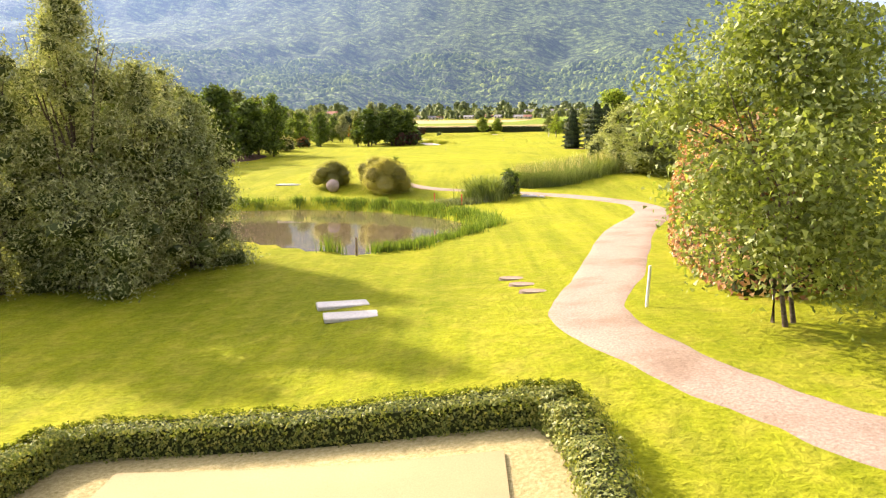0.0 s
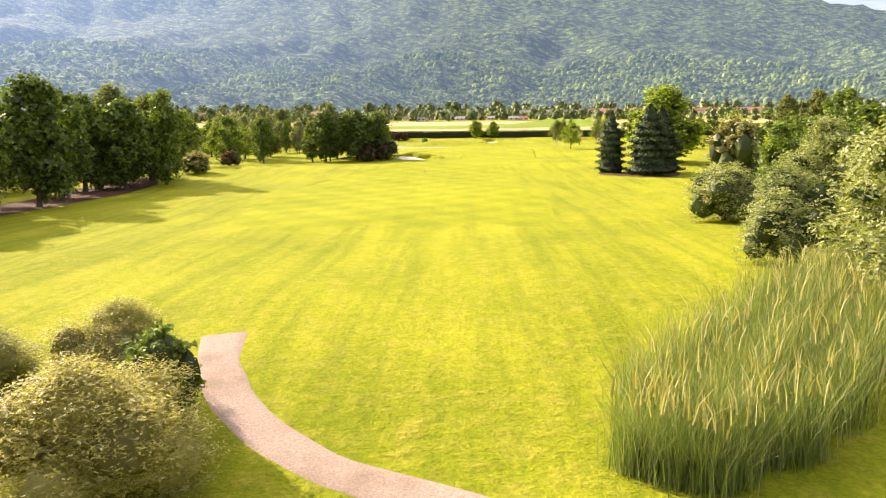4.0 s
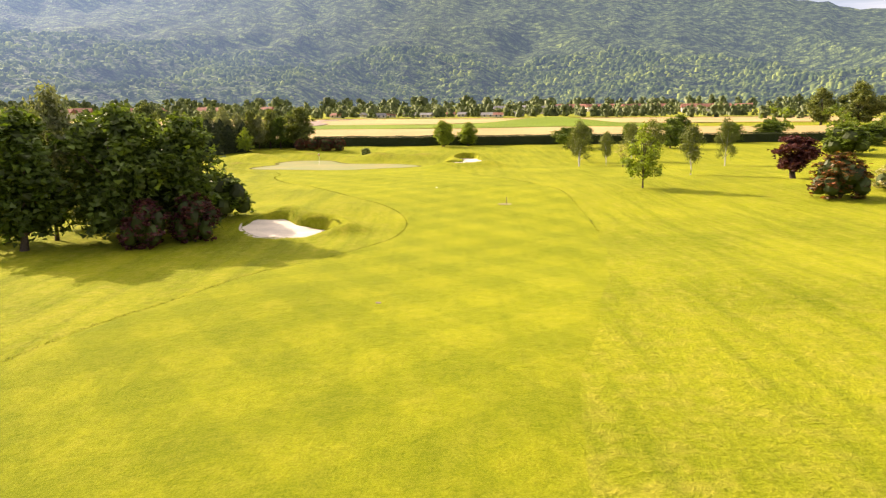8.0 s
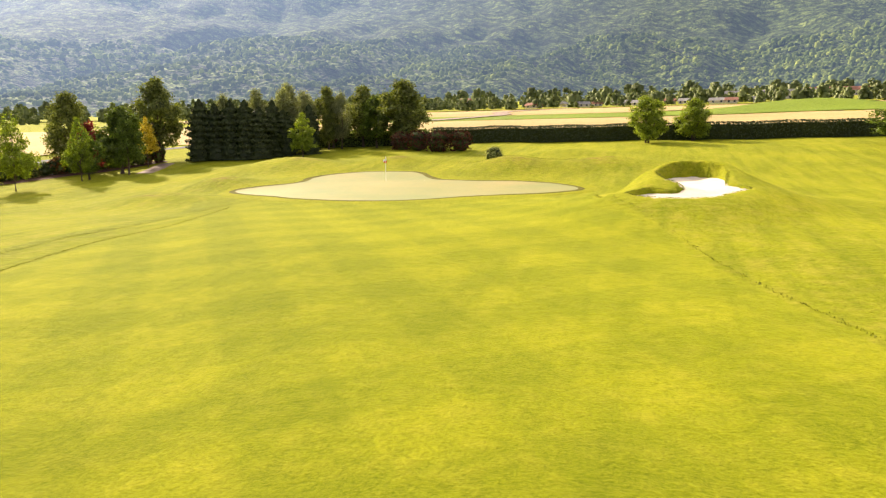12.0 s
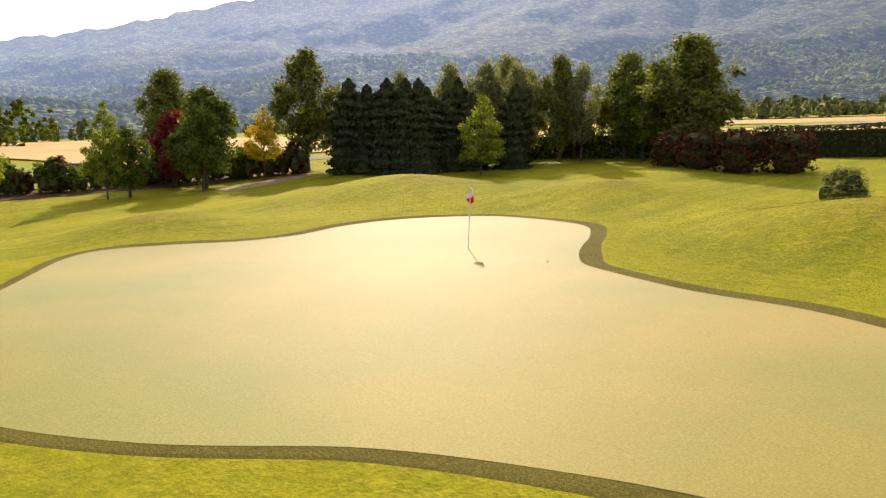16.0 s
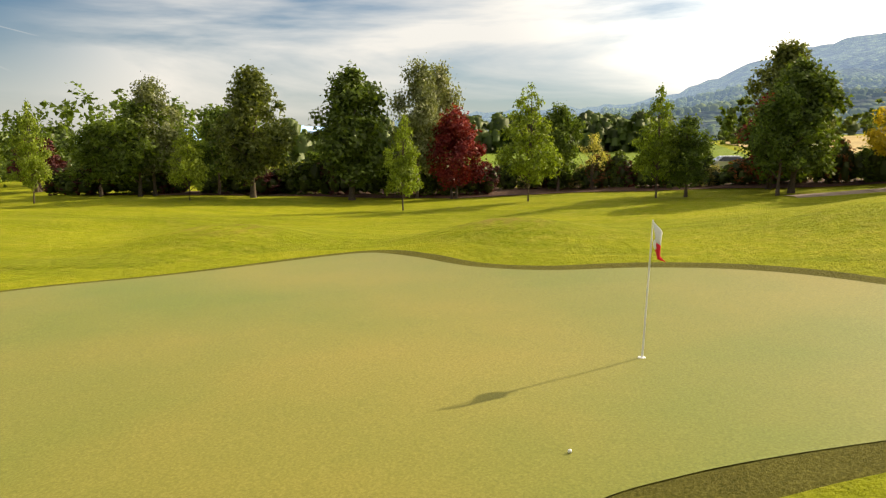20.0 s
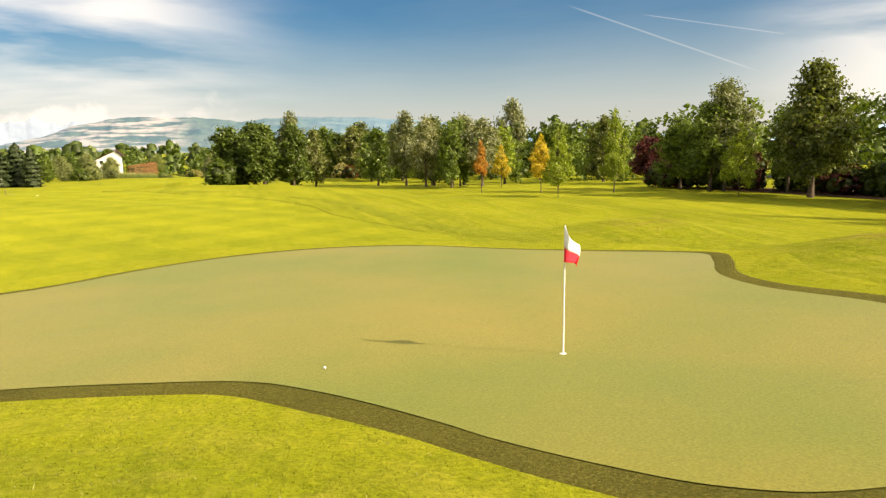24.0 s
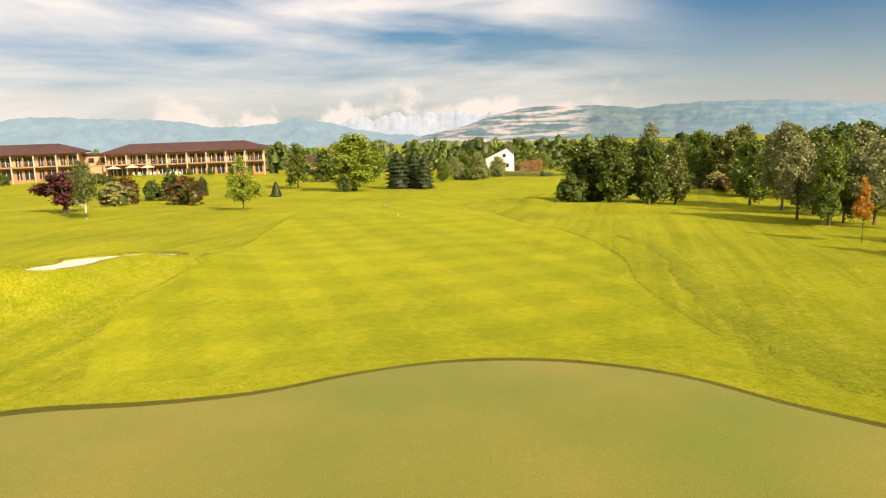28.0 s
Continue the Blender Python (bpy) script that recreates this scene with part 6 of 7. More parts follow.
ASPHALT = speckled("grey asphalt", ((0.05, 0.05, 0.05), (0.075, 0.073, 0.07), (0.11, 0.105, 0.10)), 20, 0.9, 0.2, 0.3, 0.01)
lane = open_curve(((-52, -60), (-53, -35), (-54, -14), (-53.4, 4), (-50, 18), (-46, 32), (-44, 60)), 60)
d = np.gradient(lane, axis=0)
d = np.column_stack([-d[:, 1], d[:, 0]]) / np.linalg.norm(d, axis=1)[:, None]
tagged(band("country_road", lane + d * 2.1, lane - d * 2.1, 4, 0.06, ASPHALT), "narrow grey country road behind the shrub row", "road", kind="structure")
lane = open_curve(((-46, 150), (-38, 175), (-34, 215), (-44, 260), (-40, 300), (-20, 330)), 50)
d = np.gradient(lane, axis=0)
d = np.column_stack([-d[:, 1], d[:, 0]]) / np.linalg.norm(d, axis=1)[:, None]
tagged(band("farm_track", lane + d * 3.5, lane - d * 3.5, 3, 0.5, GRAVEL), "pale farm track winding through the wheat", "track", kind="structure")

CAR_PAINT = plain("silver car paint", (0.62, 0.63, 0.65), 0.25, 0.5, 0.03, metal=0.6)
GLASS_DARK = plain("dark glass", (0.02, 0.025, 0.03), 0.08, 0.6, 0.1)
RUBBER = plain("black rubber", (0.02, 0.02, 0.02), 0.9)
car = root("car", -54.4, 3.4)
car.rotation_euler = (0, 0, radians(100))
tagged(car, "small silver parked car on the road behind the shrubs", "car")
outline = ((-2.05, 0.35), (-2.08, 0.75), (-1.9, 0.92), (-1.45, 0.98), (-0.85, 1.42), (0.55, 1.46), (1.25, 1.02), (1.95, 0.86), (2.08, 0.6), (2.05, 0.35))
bm = bmesh.new()
rings = []
for side_y, inset in ((-0.82, 0.0), (-0.86, 0.0), (0.86, 0.0), (0.82, 0.0)):
    rings.append([bm.verts.new((x, side_y * (0.86 if z > 1.2 else 1), z)) for x, z in outline])
for a, b in zip(rings, rings[1:]):
    for j in range(len(outline)):
        bm.faces.new((a[j], a[(j + 1) % len(outline)], b[(j + 1) % len(outline)], b[j]))
bm.faces.new(rings[0][::-1])
bm.faces.new(rings[-1])
part("body", bm, CAR_PAINT, car)
for s in (-1, 1):
    bm = bmesh.new()
    v = [bm.verts.new((x, s * y, z)) for x, y, z in ((-1.2, 0.865, 1.02), (1.0, 0.865, 1.02), (0.5, 0.78, 1.38), (-0.8, 0.78, 1.36))]
    bm.faces.new(v)
    part("window", bm, GLASS_DARK, car)
    for x in (-1.3, 1.3):
        wheel = part("wheel", rod((x, s * 0.66, 0.31), (x, s * 0.88, 0.31), 0.31, 0.31, 18), RUBBER, car)
        part("rim", rod((x, s * 0.885, 0.31), (x, s * 0.895, 0.31), 0.19, 0.19, 12), CAR_PAINT, wheel)

# ---- far woods ----


def wood_belt(name, label, places, height, leaf, seed, per=170, size=0.75, full=False):
    """A far wood: many small leafy crowns over short trunks, as one mass."""
    q = np.random.RandomState(seed)
    pieces_v, pieces_f, at = [], [], 0
    for x, y in places:
        h = height * q.uniform(0.45, 1.25)
        w = h * q.uniform(0.75, 1.15)
        blobs = envelope(q, h, w, 0.08, 8, w * 0.24)
        ground_z = float(G(x, y))
        c, face = crown_points(q, blobs, per, 0.35)
        v, f = leaf_tris(c + (x, y, ground_z), face, size * h / 10, size * 0.6 * h / 10, q)
        pieces_v.append(v)
        pieces_f.append(f + at)
        at += len(v)
        if not full:
            continue
        hearts, radii = np.array([b[0] for b in blobs]), np.array([b[1] for b in blobs])
        lv, lf = lumps(hearts[:, 0] + x, hearts[:, 1] + y, hearts[:, 2] + ground_z, radii[:, 0] * 1.05, radii[:, 2] * 1.0, q, radii[:, 2] * 0.8)
        pieces_v.append(lv)
        pieces_f.append(lf + at)
        at += len(lv)
    ob = link_mesh(name, np.vstack(pieces_v), np.vstack(pieces_f), leaf, smooth=True)
    return tagged(ob, label, "wood", "far woods", "stuff")


def around(q, count, az0, az1, d0, d1, cx=8.0, cy=0.0):
    a, d = np.radians(q.uniform(az0, az1, count)), q.uniform(d0, d1, count)
    return np.column_stack([cx - np.sin(a) * d, cy + np.cos(a) * d])


q = np.random.RandomState(61)
wood_belt("dark_wood", "dark broadleaf wood beyond the crop field", around(q, 150, 92, 116, 212, 245), 10.5, LEAF["deep"], 1, 260, 0.42, True)
wood_belt("dark_wood", "dark broadleaf wood beyond the fields", around(q, 120, 116, 152, 170, 250), 9, LEAF["deep"], 2, 220, 0.6, True)
wood_belt("distant_wood", "hazy green trees beyond the wheat field", around(q, 30, 78, 88, 260, 330), 13, LEAF["deep"], 3)
wood_belt("distant_wood", "belt of green trees at the mountain's foot", around(q, 130, 20, 92, 420, 700), 12, LEAF["far"], 4, full=True)
wood_belt("distant_wood", "dense dark green belt of trees round the village", around(q, 420, -38, 66, 350, 620), 7.0, LEAF["far"], 14, 84, 0.8, True)
wood_belt("plain_wood", "green woods on the plain below the course", around(q, 170, 150, 214, 260, 420), 10.5, LEAF["deep"], 5, 150, 0.7, True)
wood_belt("plain_wood", "green woods farther out on the plain", around(q, 240, 146, 222, 420, 900), 12, LEAF["far"], 6, 100, 0.8, True)
wood_belt("plain_wood", "trees behind the house and the red hedge", around(q, 60, 172, 206, 225, 262), 8, LEAF["green"], 7)
wood_belt("village_trees", "garden trees between the village houses", np.column_stack([q.uniform(-220, 420, 230), q.uniform(350, 690, 230)]), 8.0, LEAF["far"], 8, 120, 0.7, True)
wood_belt("village_trees", "darker trees along the field's far edge", np.column_stack([np.repeat(q.uniform(-170, 400, 24), 4) + q.normal(size=96) * 9, np.repeat(q.uniform(334, 400, 24), 4) + q.normal(size=96) * 6]), 7.5, LEAF["far"], 9, 160, 0.6, True)
wood_belt("foot_forest", "forest at the foot of the mountain", np.column_stack([q.uniform(-620, 760, 420), q.uniform(640, 900, 420)]), 14, LEAF["far"], 10, 80, 0.8, True)
wood_belt("side_trees", "trees and bushes beyond the open rough", np.column_stack([q.uniform(110, 260, 46), q.uniform(20, 120, 46)]), 7.5, LEAF["green"], 11)
wood_belt("left_wood", "wood behind the fairway trees", np.column_stack([q.uniform(-62, -24, 70), q.uniform(-165, -88, 70)]), 9.0, LEAF["deep"], 12, 330, 0.55)
wood_belt("left_wood", "open wood behind the fairway trees", np.column_stack([q.uniform(-66, -40, 26), q.uniform(-92, -46, 26)]), 8.0, LEAF["green"], 13, 700, 0.34)

# ---- village ----
PLASTER = plain("cream plaster", (0.62, 0.55, 0.45), 0.85, 0.2, 0.15, 0.8)
TILES = speckled("weathered red roof tiles", ((0.17, 0.07, 0.045), (0.27, 0.12, 0.08), (0.36, 0.19, 0.13)), 3.0, 0.85, 0.2, 0.4, 0.02)
SLATE = speckled("grey roof tiles", ((0.14, 0.13, 0.13), (0.22, 0.21, 0.2), (0.3, 0.28, 0.27)), 3.0, 0.85, 0.2, 0.4, 0.02)
PANE = plain("dark window pane", (0.03, 0.035, 0.045), 0.1, 0.6, 0.1)


def village_house(x, y, wide, deep, wall, rise, turn, roof_material, label, z=None):
    h = root("village_house", x, y, z)
    h.rotation_euler = (0, 0, radians(turn))
    tagged(h, label, "house", "village houses")
    part("wall_block", box((-wide / 2, -deep / 2, -1), (wide / 2, deep / 2, wall)), PLASTER, h)
    bm = bmesh.new()
    o = 0.6
    v = [bm.verts.new(p) for p in ((-wide / 2 - o, -deep / 2 - o, wall - 0.2), (wide / 2 + o, -deep / 2 - o, wall - 0.2), (wide / 2 + o, deep / 2 + o, wall - 0.2), (-wide / 2 - o, deep / 2 + o, wall - 0.2), (-wide / 2 - o, 0, wall + rise), (wide / 2 + o, 0, wall + rise))]
    for f in ((0, 1, 5, 4), (2, 3, 4, 5), (0, 4, 3), (1, 2, 5), (3, 2, 1, 0)):
        bm.faces.new([v[k] for k in f])
    part("roof", bm, roof_material, h)
    for k in range(max(2, int(wide / 4))):
        cx = -wide / 2 + (k + 0.5) * wide / max(2, int(wide / 4))
        part("window", box((cx - 0.5, -deep / 2 - 0.06, 1.0), (cx + 0.5, -deep / 2 - 0.01, 2.3)), PANE, h)
    return h


q = np.random.RandomState(71)
for k in range(11):
    village_house(-42 + k * 11.5 + q.uniform(-4, 4), 342 + q.uniform(-4, 40), q.uniform(5, 8.5), 5.5, 2.2, 1.5, q.uniform(-40, 40), SLATE if k % 3 else TILES, "low cream house with a tiled roof beyond the wheat")
for k in range(10):
    village_house(60 + k * 8 + q.uniform(-4, 4), 520 + q.uniform(-40, 60), q.uniform(8, 12), 7, 4.6, 2.4, q.uniform(-30, 30), SLATE, "two-storey pale house with a grey roof in the village")
for k in range(22):
    village_house(140 + k * 9 + q.uniform(-5, 5), 560 + q.uniform(-60, 110), q.uniform(10, 15), 9, 5, 3, q.uniform(-30, 30), TILES, "cream house with a red roof among trees in the village")
for k in range(12):
    village_house(-300 + k * 15 + q.uniform(-5, 5), 420 + q.uniform(-40, 140), q.uniform(10, 15), 9, 4.5, 3, q.uniform(-30, 30), TILES, "cream house with a red roof at the wood's edge")

for k in range(34):
    bearing, far_off = (q.uniform(-22, -12) if k < 24 else q.uniform(-8, -3.5)), q.uniform(735, 840)
    col, line = int(np.argmin(np.abs(np.degrees(az) - bearing))), int(np.argmin(np.abs(rr - far_off)))
    village_house(X[line, col], Y[line, col], q.uniform(10, 16), 9, 5, 3, q.uniform(-30, 30), TILES if k < 24 else SLATE, "pale house with a pitched roof among trees on the lower slope", Z[line, col] + 2.5)

# ---- hotel, house and terrace ----
OCHRE = plain("ochre plaster", (0.56, 0.36, 0.19), 0.85, 0.2, 0.12, 0.7)
BRICKISH = plain("terracotta plaster", (0.46, 0.22, 0.10), 0.85, 0.2, 0.15, 0.7)
ROOF_BROWN = speckled("brown roof tiles", ((0.055, 0.028, 0.024), (0.085, 0.042, 0.036), (0.12, 0.062, 0.052)), 4.0, 0.8, 0.25, 0.4, 0.03)
POST_GREY = plain("pale painted post", (0.52, 0.45, 0.36), 0.7)
DECK = plain("brown balcony edge", (0.30, 0.19, 0.11), 0.8)
RAIL = plain("brown wooden rail", (0.22, 0.14, 0.08), 0.7)
CANVAS = plain("cream canvas", (0.70, 0.56, 0.40), 0.9, 0.1)


def hotel_wing(x, y, z, turn, bays, label, right_hip=True):
    """A two-storey wing: bays of balconies under a low hipped roof. Its front looks along its own +y."""
    h = root("hotel_wing", x, y, z)
    h.rotation_euler = (0, 0, radians(turn))
    tagged(h, label, "hotel", "hotel wings")
    bay, floor_h = 4.5, 2.85
    L = bays * bay
    part("ground_floor_wall", box((0, -10, -3), (L, 0, floor_h)), BRICKISH, h)
    part("upper_wall", box((0, -10, floor_h + 0.004), (L, 0, 2 * floor_h)), OCHRE, h)
    part("balcony_deck", box((-0.6, 0.004, floor_h - 0.16), (L + 0.3, 1.9, floor_h + 0.14), 0.03), DECK, h)
    bm = bmesh.new()
    e, o, r, d = 2 * floor_h - 0.05, 1.4, 2.0, 10
    low = [(-o, 2.3, e), (L + o, 2.3, e), (L + o, -d - o, e), (-o, -d - o, e)]
    v = [bm.verts.new(p) for p in low] + [bm.verts.new((a, b, c + 0.22)) for a, b, c in low] + [bm.verts.new((4.5, -4.2, e + r + 0.22)), bm.verts.new((L - 4.5, -4.2, e + r + 0.22))]
    for f in ((3, 2, 1, 0), (0, 1, 5, 4), (1, 2, 6, 5), (2, 3, 7, 6), (3, 0, 4, 7), (4, 5, 9, 8), (5, 6, 9), (6, 7, 8, 9), (7, 4, 8)):
        bm.faces.new([v[k] for k in f])
    part("roof", bm, ROOF_BROWN, h)
    for k in range(bays + 1):
        part("post", box((k * bay - 0.11, 1.62, -1.5), (k * bay + 0.11, 1.84, e), 0.01), POST_GREY, h)
        if k < bays:
            part("partition", box((k * bay + 2.2, 0.004, floor_h + 0.15), (k * bay + 2.34, 1.2, e - 0.4)), OCHRE, h)
            for lo, wide, off in ((floor_h + 0.15, 1.7, 0.5), (floor_h + 0.15, 1.0, 2.9), (0.05, 1.7, 0.6), (0.05, 1.0, 2.9)):
                win = part("window", box((k * bay + off, -0.05, lo), (k * bay + off + wide, 0.05, lo + 2.05)), PANE, h)
                part("frame", box((k * bay + off + wide / 2 - 0.04, 0.052, lo), (k * bay + off + wide / 2 + 0.04, 0.09, lo + 2.05)), WHITE, win)
            rail = part("railing", box((k * bay + 0.12, 1.70, floor_h + 1.02), (k * bay + bay - 0.12, 1.76, floor_h + 1.10)), RAIL, h)
            for j in range(9):
                sx = k * bay + 0.45 + j * 0.45
                part("baluster", box((sx - 0.02, 1.71, floor_h + 0.14), (sx + 0.02, 1.75, floor_h + 1.02)), RAIL, rail)
    return h


hotel_wing(86, -157, -2.5, 27, 8, "long two-storey ochre hotel wing with balconies and a brown roof")
hotel_wing(120.5, -134.5, -1.8, 33, 6, "ochre hotel wing with balconies and a brown hipped roof")
link_block = root("hotel_entrance", 117, -142, -2.2)
link_block.rotation_euler = (0, 0, radians(30))
tagged(link_block, "low ochre entrance block between the hotel wings", "hotel", "hotel wings")
part("wall_block", box((-4, -8, -3), (8, -1.5, 5.2)), OCHRE, link_block)
part("roof", box((-4.6, -8.6, 5.204), (8.6, -0.9, 5.6), 0.1), ROOF_BROWN, link_block)
part("awning", box((-7, 1.9, 2.7), (8.5, 5.0, 2.95), 0.05), BRICKISH, link_block)
for k in range(4):
    part("window", box((-3 + k * 2.6, -1.55, 3.4), (-1.8 + k * 2.6, -1.45, 4.6)), PANE, link_block)
pavilion = root("pavilion", 80.5, -170)
tagged(pavilion, "small ochre pavilion with a brown pyramid roof", "pavilion")
part("wall_block", box((-4, -4, -2), (4, 4, 3.0)), OCHRE, pavilion)
bm = bmesh.new()
bmesh.ops.create_cone(bm, cap_ends=True, segments=4, radius1=7.2, radius2=0.3, depth=2.4, matrix=Matrix.Translation((0, 0, 4.2)) @ Matrix.Rotation(radians(45), 4, "Z"))
part("roof", bm, ROOF_BROWN, pavilion)
part("window", box((-2.5, 4.0, 0.8), (2.5, 4.06, 2.4)), PANE, pavilion)


def parasol(x, y):
    p = root("parasol", x, y)
    tagged(p, "cream canvas parasol on the hotel terrace", "parasol", "parasols")
    part("pole", rod((0, 0, 0), (0, 0, 2.5), 0.03, 0.03), POST_GREY, p)
    bm = bmesh.new()
    bmesh.ops.create_cone(bm, cap_ends=False, segments=8, radius1=1.7, radius2=0.05, depth=0.6, matrix=Matrix.Translation((0, 0, 2.35)))
    part("canopy", bm, CANVAS, p)


for x, y in ((112.5, -135.5), (109.5, -138.0), (106.5, -139.5), (116.5, -131.5)):
    parasol(x, y)


def terrace_chair(x, y, turn):
    c = root("terrace_chair", x, y)
    c.rotation_euler = (0, 0, turn)
    tagged(c, "white terrace chair in front of the hotel", "chair", "terrace chairs")
    part("seat", box((-0.25, -0.25, 0.40), (0.25, 0.25, 0.45), 0.01), WHITE, c)
    part("backrest", box((-0.25, -0.27, 0.45), (0.25, -0.22, 0.95), 0.01), WHITE, c)
    for sx in (-0.21, 0.21):
        for sy in (-0.21, 0.21):
            part("leg", box((sx - 0.02, sy - 0.02, 0), (sx + 0.02, sy + 0.02, 0.40)), WHITE, c)


q = np.random.RandomState(5)
for k in range(12):
    terrace_chair(100.5 + k * 0.85 + q.uniform(-0.2, 0.2), -143.5 + k * 0.45 + q.uniform(-0.5, 0.5), q.uniform(0, 6))
for k in range(5):
    plant("shrub", 87.5 + k * 4.2, -152.6 + k * 2.1, 1.9, 1.5)
for x, y, h, w in ((76, -163, 1.6, 3), (79, -162, 1.5, 3), (73, -165, 1.7, 3), (99, -171, 7, 6), (128, -120, 2.4, 3.2), (104, -120, 2.2, 3.0), (98, -116, 2.0, 3.4)):
    plant("round" if h > 5 else "shrub", x, y, h, w)

house = root("white_house", 37.4, -222, -6.6)
house.rotation_euler = (0, 0, radians(6))
tagged(house, "white gabled house with a dark roof behind the red hedge", "house")
bm = bmesh.new()
prof = ((-3.6, -1.5), (3.6, -1.5), (5.4, 3.2), (-2.2, 6.6), (-3.6, 5.4))
a, b = ([bm.verts.new((x, yy, z)) for x, z in prof] for yy in (0.0, -10.0))
bm.faces.new(a)
bm.faces.new(b[::-1])
for k in range(5):
    bm.faces.new((a[k], b[k], b[(k + 1) % 5], a[(k + 1) % 5]))
bmesh.ops.recalc_face_normals(bm, faces=bm.faces[:])
part("wall_block", bm, WHITE, house)
for (x0, z0), (x1, z1) in (((5.9, 3.0), (-2.2, 6.85)), ((-2.2, 6.85), (-4.3, 5.0))):
    bm = bmesh.new()
    v = [bm.verts.new((x, yy, z + t)) for x, z in ((x0, z0), (x1, z1)) for yy in (0.7, -10.7) for t in (0, 0.18)]
    bmesh.ops.convex_hull(bm, input=v)
    part("roof", bm, ROOF_BROWN, house)
for x, z, w, t in ((-2.4, 0.4, 1.1, 1.3), (0.2, 0.4, 1.1, 1.3), (-1.4, 3.6, 1.0, 1.2), (1.4, 2.9, 0.9, 1.0)):
    part("window", box((x, 0.004, z), (x + w, 0.06, z + t)), PANE, house)

# fountain in the far pond
SPRAY = plain("white water spray", (0.85, 0.86, 0.88), 0.6, 0.3, 0.05)
jet = root("fountain_jet", 138, 27)
tagged(jet, "tall white plume of fountain spray behind the trees", "fountain")
q = np.random.RandomState(3)
u = q.uniform(0, 1, 1500)
a = q.uniform(0, 6.28, 1500)
rad = 0.3 + 1.5 * (1 - u) * q.uniform(0, 1, 1500)
v, f = cards(np.column_stack([np.cos(a) * rad, np.sin(a) * rad, u * 9.5]), q.normal(size=(1500, 3)), 0.2, 0.06, q)
link_mesh("spray", v, f, SPRAY, jet)

# ---- grass edges, tufts and cracks ----


def edge_blades(name, label, line, per_metre, height, seed, leaf, spread=0.05, closed=False):
    """A ragged fringe of uncut grass along a mown edge."""
    q = np.random.RandomState(seed)
    p = np.asarray(line)
    if closed:
        p = np.vstack([p, p[:1]])
    step = np.linalg.norm(np.diff(p, axis=0), axis=1)
    total = step.sum()
    n = int(total * per_metre)
    u = np.sort(q.uniform(0, total, n))
    s = np.concatenate([[0], np.cumsum(step)])
    at = np.column_stack([np.interp(u, s, p[:, 0]), np.interp(u, s, p[:, 1])]) + q.normal(size=(n, 2)) * spread
    keep = q.uniform(size=n) < 0.45 + 0.55 * (np.sin(u * 0.37 + seed) * np.sin(u * 0.11) > -0.35)
    at = at[keep]
    return blades(name, label, at, G(at[:, 0], at[:, 1]), np.full(len(at), height), np.full(len(at), 0.015), leaf, seed, 0.5, 1, "grass")


TUFT = leaves("uncut grass blades", (0.15, 0.165, 0.011), (0.26, 0.26, 0.02), 0.4, 0.4)
# darker copy of the blades above: shade at the bunkers put into the colour
EDGE = leaves("shaded uncut grass", (0.11, 0.13, 0.014), (0.19, 0.20, 0.022), 0.4)
edge_blades("grass_edge", "ragged fringe of longer grass along the fairway", open_curve(FAIR_LEFT, 220)[45:200], 34, 0.05, 1, TUFT, 0.05)
edge_blades("grass_edge", "ragged fringe of longer grass along the fairway", open_curve(FAIR_RIGHT, 220)[95:205], 30, 0.045, 2, TUFT, 0.05)
edge_blades("grass_edge", "ragged grass tips round the scalped collar", outer, 60, 0.035, 4, TUFT, 0.025, True)
for o in BUNKERS:
    edge_blades("grass_edge", "overhanging grass round a bunker", closed_curve(o, 90), 70, 0.055, 5, EDGE, 0.05, True)

# the turf that the walk passes closest
q = np.random.RandomState(23)
GREEN_POLY = [tuple(p) for p in outer[::3]]
near = np.column_stack([q.uniform(-7, 17, 90000), q.uniform(-3, 13.5, 90000)])
near = near[(edge_distance(near[:, 0], near[:, 1], GREEN_POLY) > 0.03) & (np.hypot(near[:, 0] - 5, near[:, 1] - 5) < 12)]
thick = 0.6 + 0.4 * np.sin(near[:, 0] * 2.1 + 3 * np.sin(near[:, 1] * 1.3)) * np.sin(near[:, 1] * 1.7)
near = near[q.uniform(size=len(near)) < thick]
blades("turf_blades", "short bright blades of the mown turf beside the green", near, G(near[:, 0], near[:, 1]) + 0.045, np.full(len(near), 0.034), np.full(len(near), 0.006), TUFT, 24, 0.9, 1, "grass")

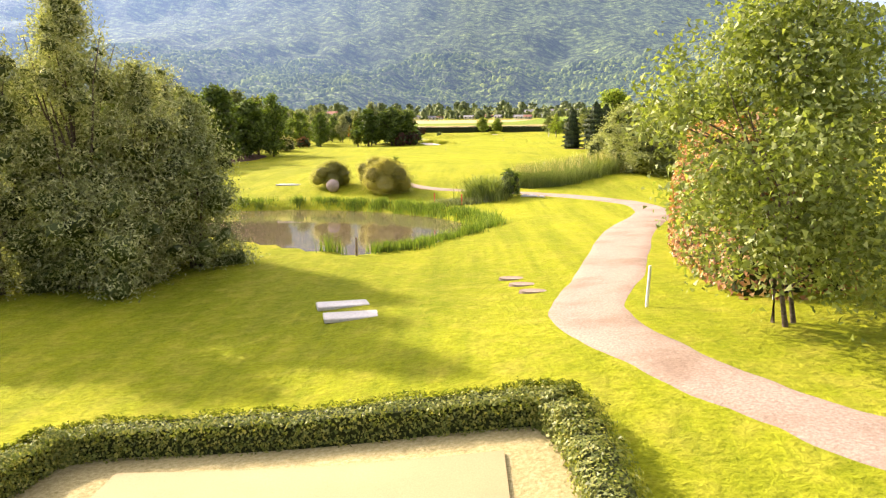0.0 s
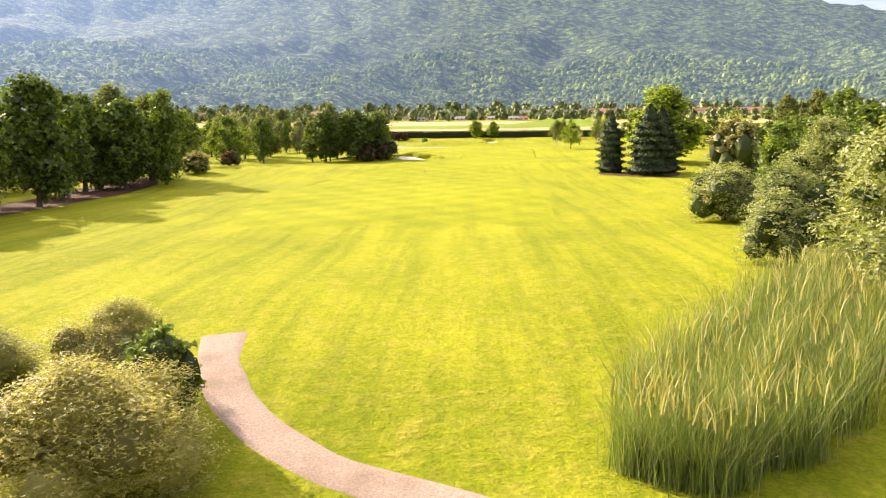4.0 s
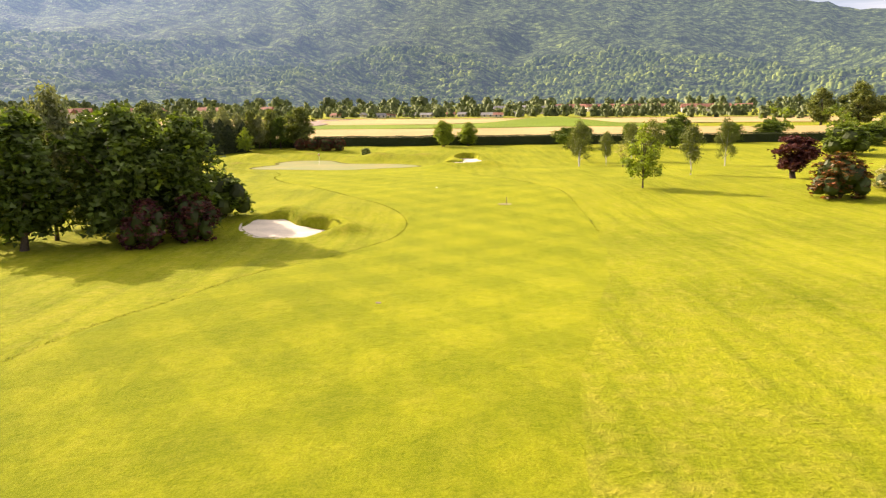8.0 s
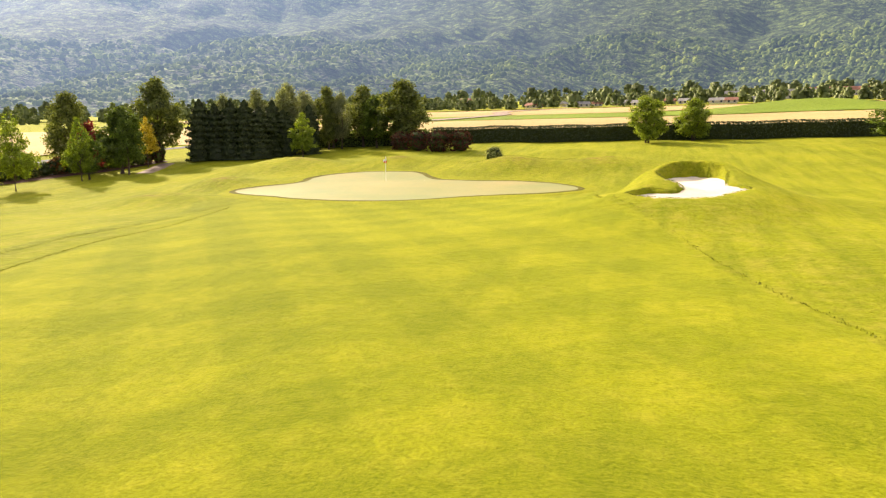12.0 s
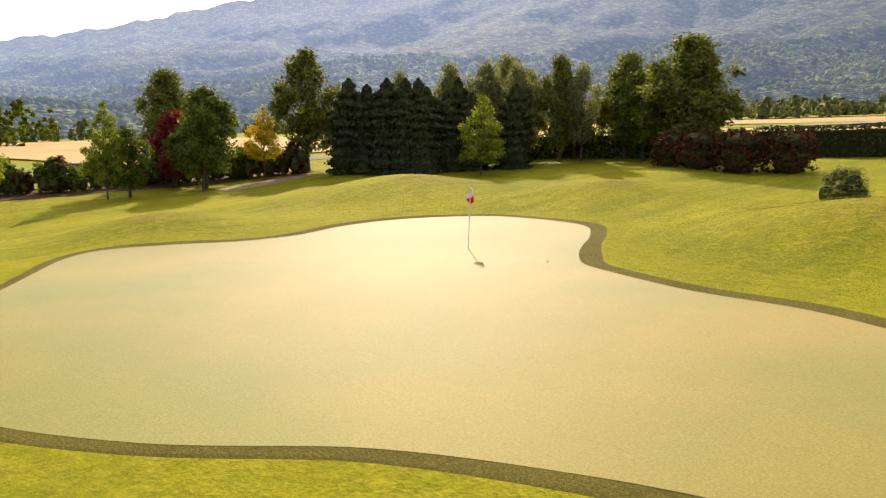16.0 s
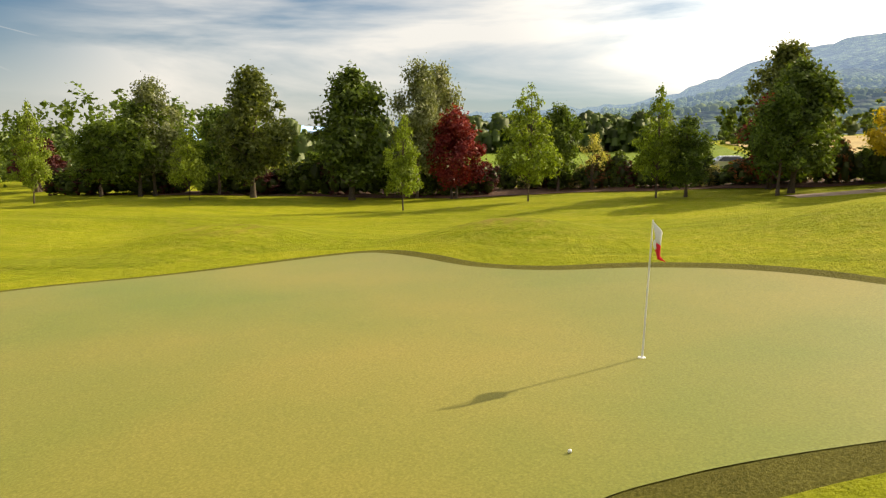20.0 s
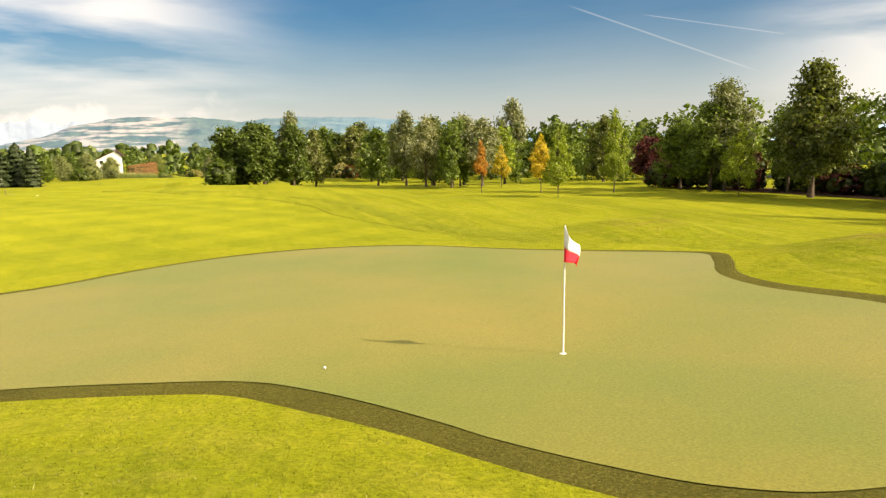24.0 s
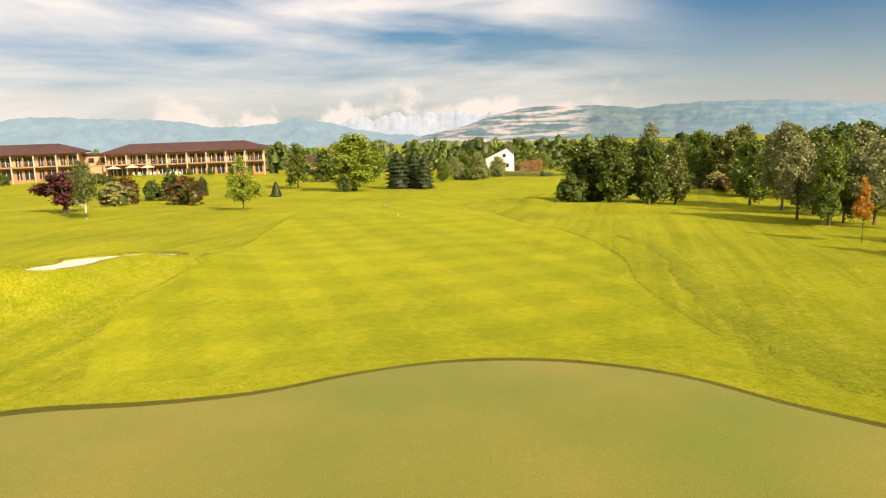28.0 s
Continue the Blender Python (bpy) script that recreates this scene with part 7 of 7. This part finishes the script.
# dried drainage cracks across the fairway
CRACK = speckled("dark dry crack", ((0.09, 0.085, 0.015), (0.15, 0.14, 0.025), (0.21, 0.19, 0.04)), 12, 0.95, 0.1, 0.9, 0.04)
for points, wide in ((((12.8, -118.3), (15, -120.3), (16.2, -121.2), (17.5, -121.8), (20, -122), (21.9, -122), (24.3, -122.2), (26.2, -122.1), (30, -121.9)), 0.085), (((15.1, -120.4), (15.8, -115.7), (16.7, -111.1)), 0.05), (((12.7, -118.1), (13.5, -114.6), (14.7, -110.5), (15.6, -108.5)), 0.045), (((20.1, -118.7), (21.3, -113.7)), 0.045),
                     (((3.7, -113.4), (8.8, -116.2), (12.8, -118.3)), 0.05), (((24.7, -124.3), (27.1, -124.1), (30, -124.3)), 0.07)):
    c = open_curve(points, 120)
    side_ = np.column_stack([-np.gradient(c[:, 1]), np.gradient(c[:, 0])])
    side_ /= np.linalg.norm(side_, axis=1)[:, None]
    c = c + side_ * (0.05 * noise_line(120, 3))[:, None]
    w = wide * 0.6 * np.clip(0.6 + 0.6 * noise_line(120, 4), 0.06, 1.7)[:, None]
    tagged(band("dry_crack", c + side_ * w, c - side_ * w, 2, 0.043, CRACK), "dark dried drainage line across the turf", "crack", "dry cracks", "structure")

# swaths of rough mown another way beside the green
GRASS_SWATH = grass("darker mown rough", (0.130, 0.158, 0.010), (0.195, 0.215, 0.013), (0.28, 0.25, 0.04), 0.3, 10, 0.30, streak=0.16, bump=0.8)
for a, b in ((((0.3, -43), (-2.4, -37.5), (-3.5, -27.3), (-4.5, -22.3), (-5.5, -19.1), (-7.1, -16.6)), ((0.6, -42.5), (-1.7, -36.3), (-2.3, -26.7), (-3.5, -20.4), (-4.4, -16.6), (-5.9, -12.8))),):
    tagged(band("mown_swath", wavy(open_curve(a, 90), 0.16, 5), wavy(open_curve(b, 90), 0.16, 6), 6, 0.045, GRASS_SWATH, edge=0.045), "darker swath of rough mown the other way", "rough", kind="structure")


# ---- the flag ----
flag = root("golf_flag", 0, 0)
tagged(flag, "white and red golf flag on a thin white pole", "golf flag")
part("pole", rod((0, 0, -0.02), (0.01, 0.05, 2.06), 0.015, 0.012, 10), WHITE, flag)
bm = bmesh.new()
bmesh.ops.create_cone(bm, cap_ends=True, segments=20, radius1=0.062, radius2=0.055, depth=0.02, matrix=Matrix.Translation((0, 0, 0.065)))
part("cup_rim", bm, WHITE, flag, "white rim of the hole cup")


def cloth(name, v0, v1, material, label):
    """Part of the drooping flag, from v0 to v1 of its depth."""
    n, m = 14, 7
    wind, side = Vector((-0.72, 0.69, 0)), Vector((0.69, 0.72, 0))
    verts, faces = [], []
    for j in range(m + 1):
        for i in range(n + 1):
            u, v = i / n, v0 + (v1 - v0) * j / m
            p = Vector((0.01, 0.05, 2.05 - 0.52 * v * (1 - 0.45 * u) - 0.30 * u**1.1)) + wind * (0.18 * u + 0.02 * v) + side * (0.20 * math.sin(4 * u + 2.2 * v) * u + 0.11 * v)
            verts.append(p)
    for j in range(m):
        for i in range(n):
            a = j * (n + 1) + i
            faces.append((a, a + 1, a + n + 2, a + n + 1))
    ob = link_mesh(name, verts, faces, material, flag, label, True)
    thick = ob.modifiers.new("thickness", "SOLIDIFY")
    thick.thickness = 0.003


cloth("upper_cloth", 0.0, 0.58, CLOTH_WHITE, "white upper cloth")
cloth("lower_cloth", 0.58, 1.0, CLOTH_RED, "red lower cloth")
for k, (x, y) in enumerate(((19.13, -54.1), (17.0, -93.6))):
    disc = root("distance_disc", x, y)
    tagged(disc, "small pale flat distance marker disc set in the fairway", "marker", "distance markers")
    bm = bmesh.new()
    bmesh.ops.create_cone(bm, cap_ends=True, segments=20, radius1=0.10, radius2=0.09, depth=0.03, matrix=Matrix.Translation((0, 0, 0.045)))
    part("disc", bm, WHITE if k == 0 else WOOD, disc)

golf_ball = root("golf_ball", 3.58, -0.45)
tagged(golf_ball, "white dimpled golf ball lying on the putting green", "golf ball")
bm = bmesh.new()
bmesh.ops.create_icosphere(bm, subdivisions=3, radius=0.0215, matrix=Matrix.Translation((0, 0, 0.090)))
part("ball", bm, WHITE, golf_ball)

spot = np.column_stack([24.1 + np.cos(np.linspace(0, 2 * np.pi, 60, endpoint=False)) * 0.5, -65.75 + np.sin(np.linspace(0, 2 * np.pi, 60, endpoint=False)) * 0.55])
tagged(disc_patch("scuffed_turf", wavy(spot, 0.12, 12), 6, 0.075, DRY_TURF), "scuffed bare earth and dry turf round a stake", "worn turf", kind="structure")

# the models that the copies were made from
for made in STOCK.values():
    for ob in (*made.children_recursive, made):
        bpy.data.objects.remove(ob)
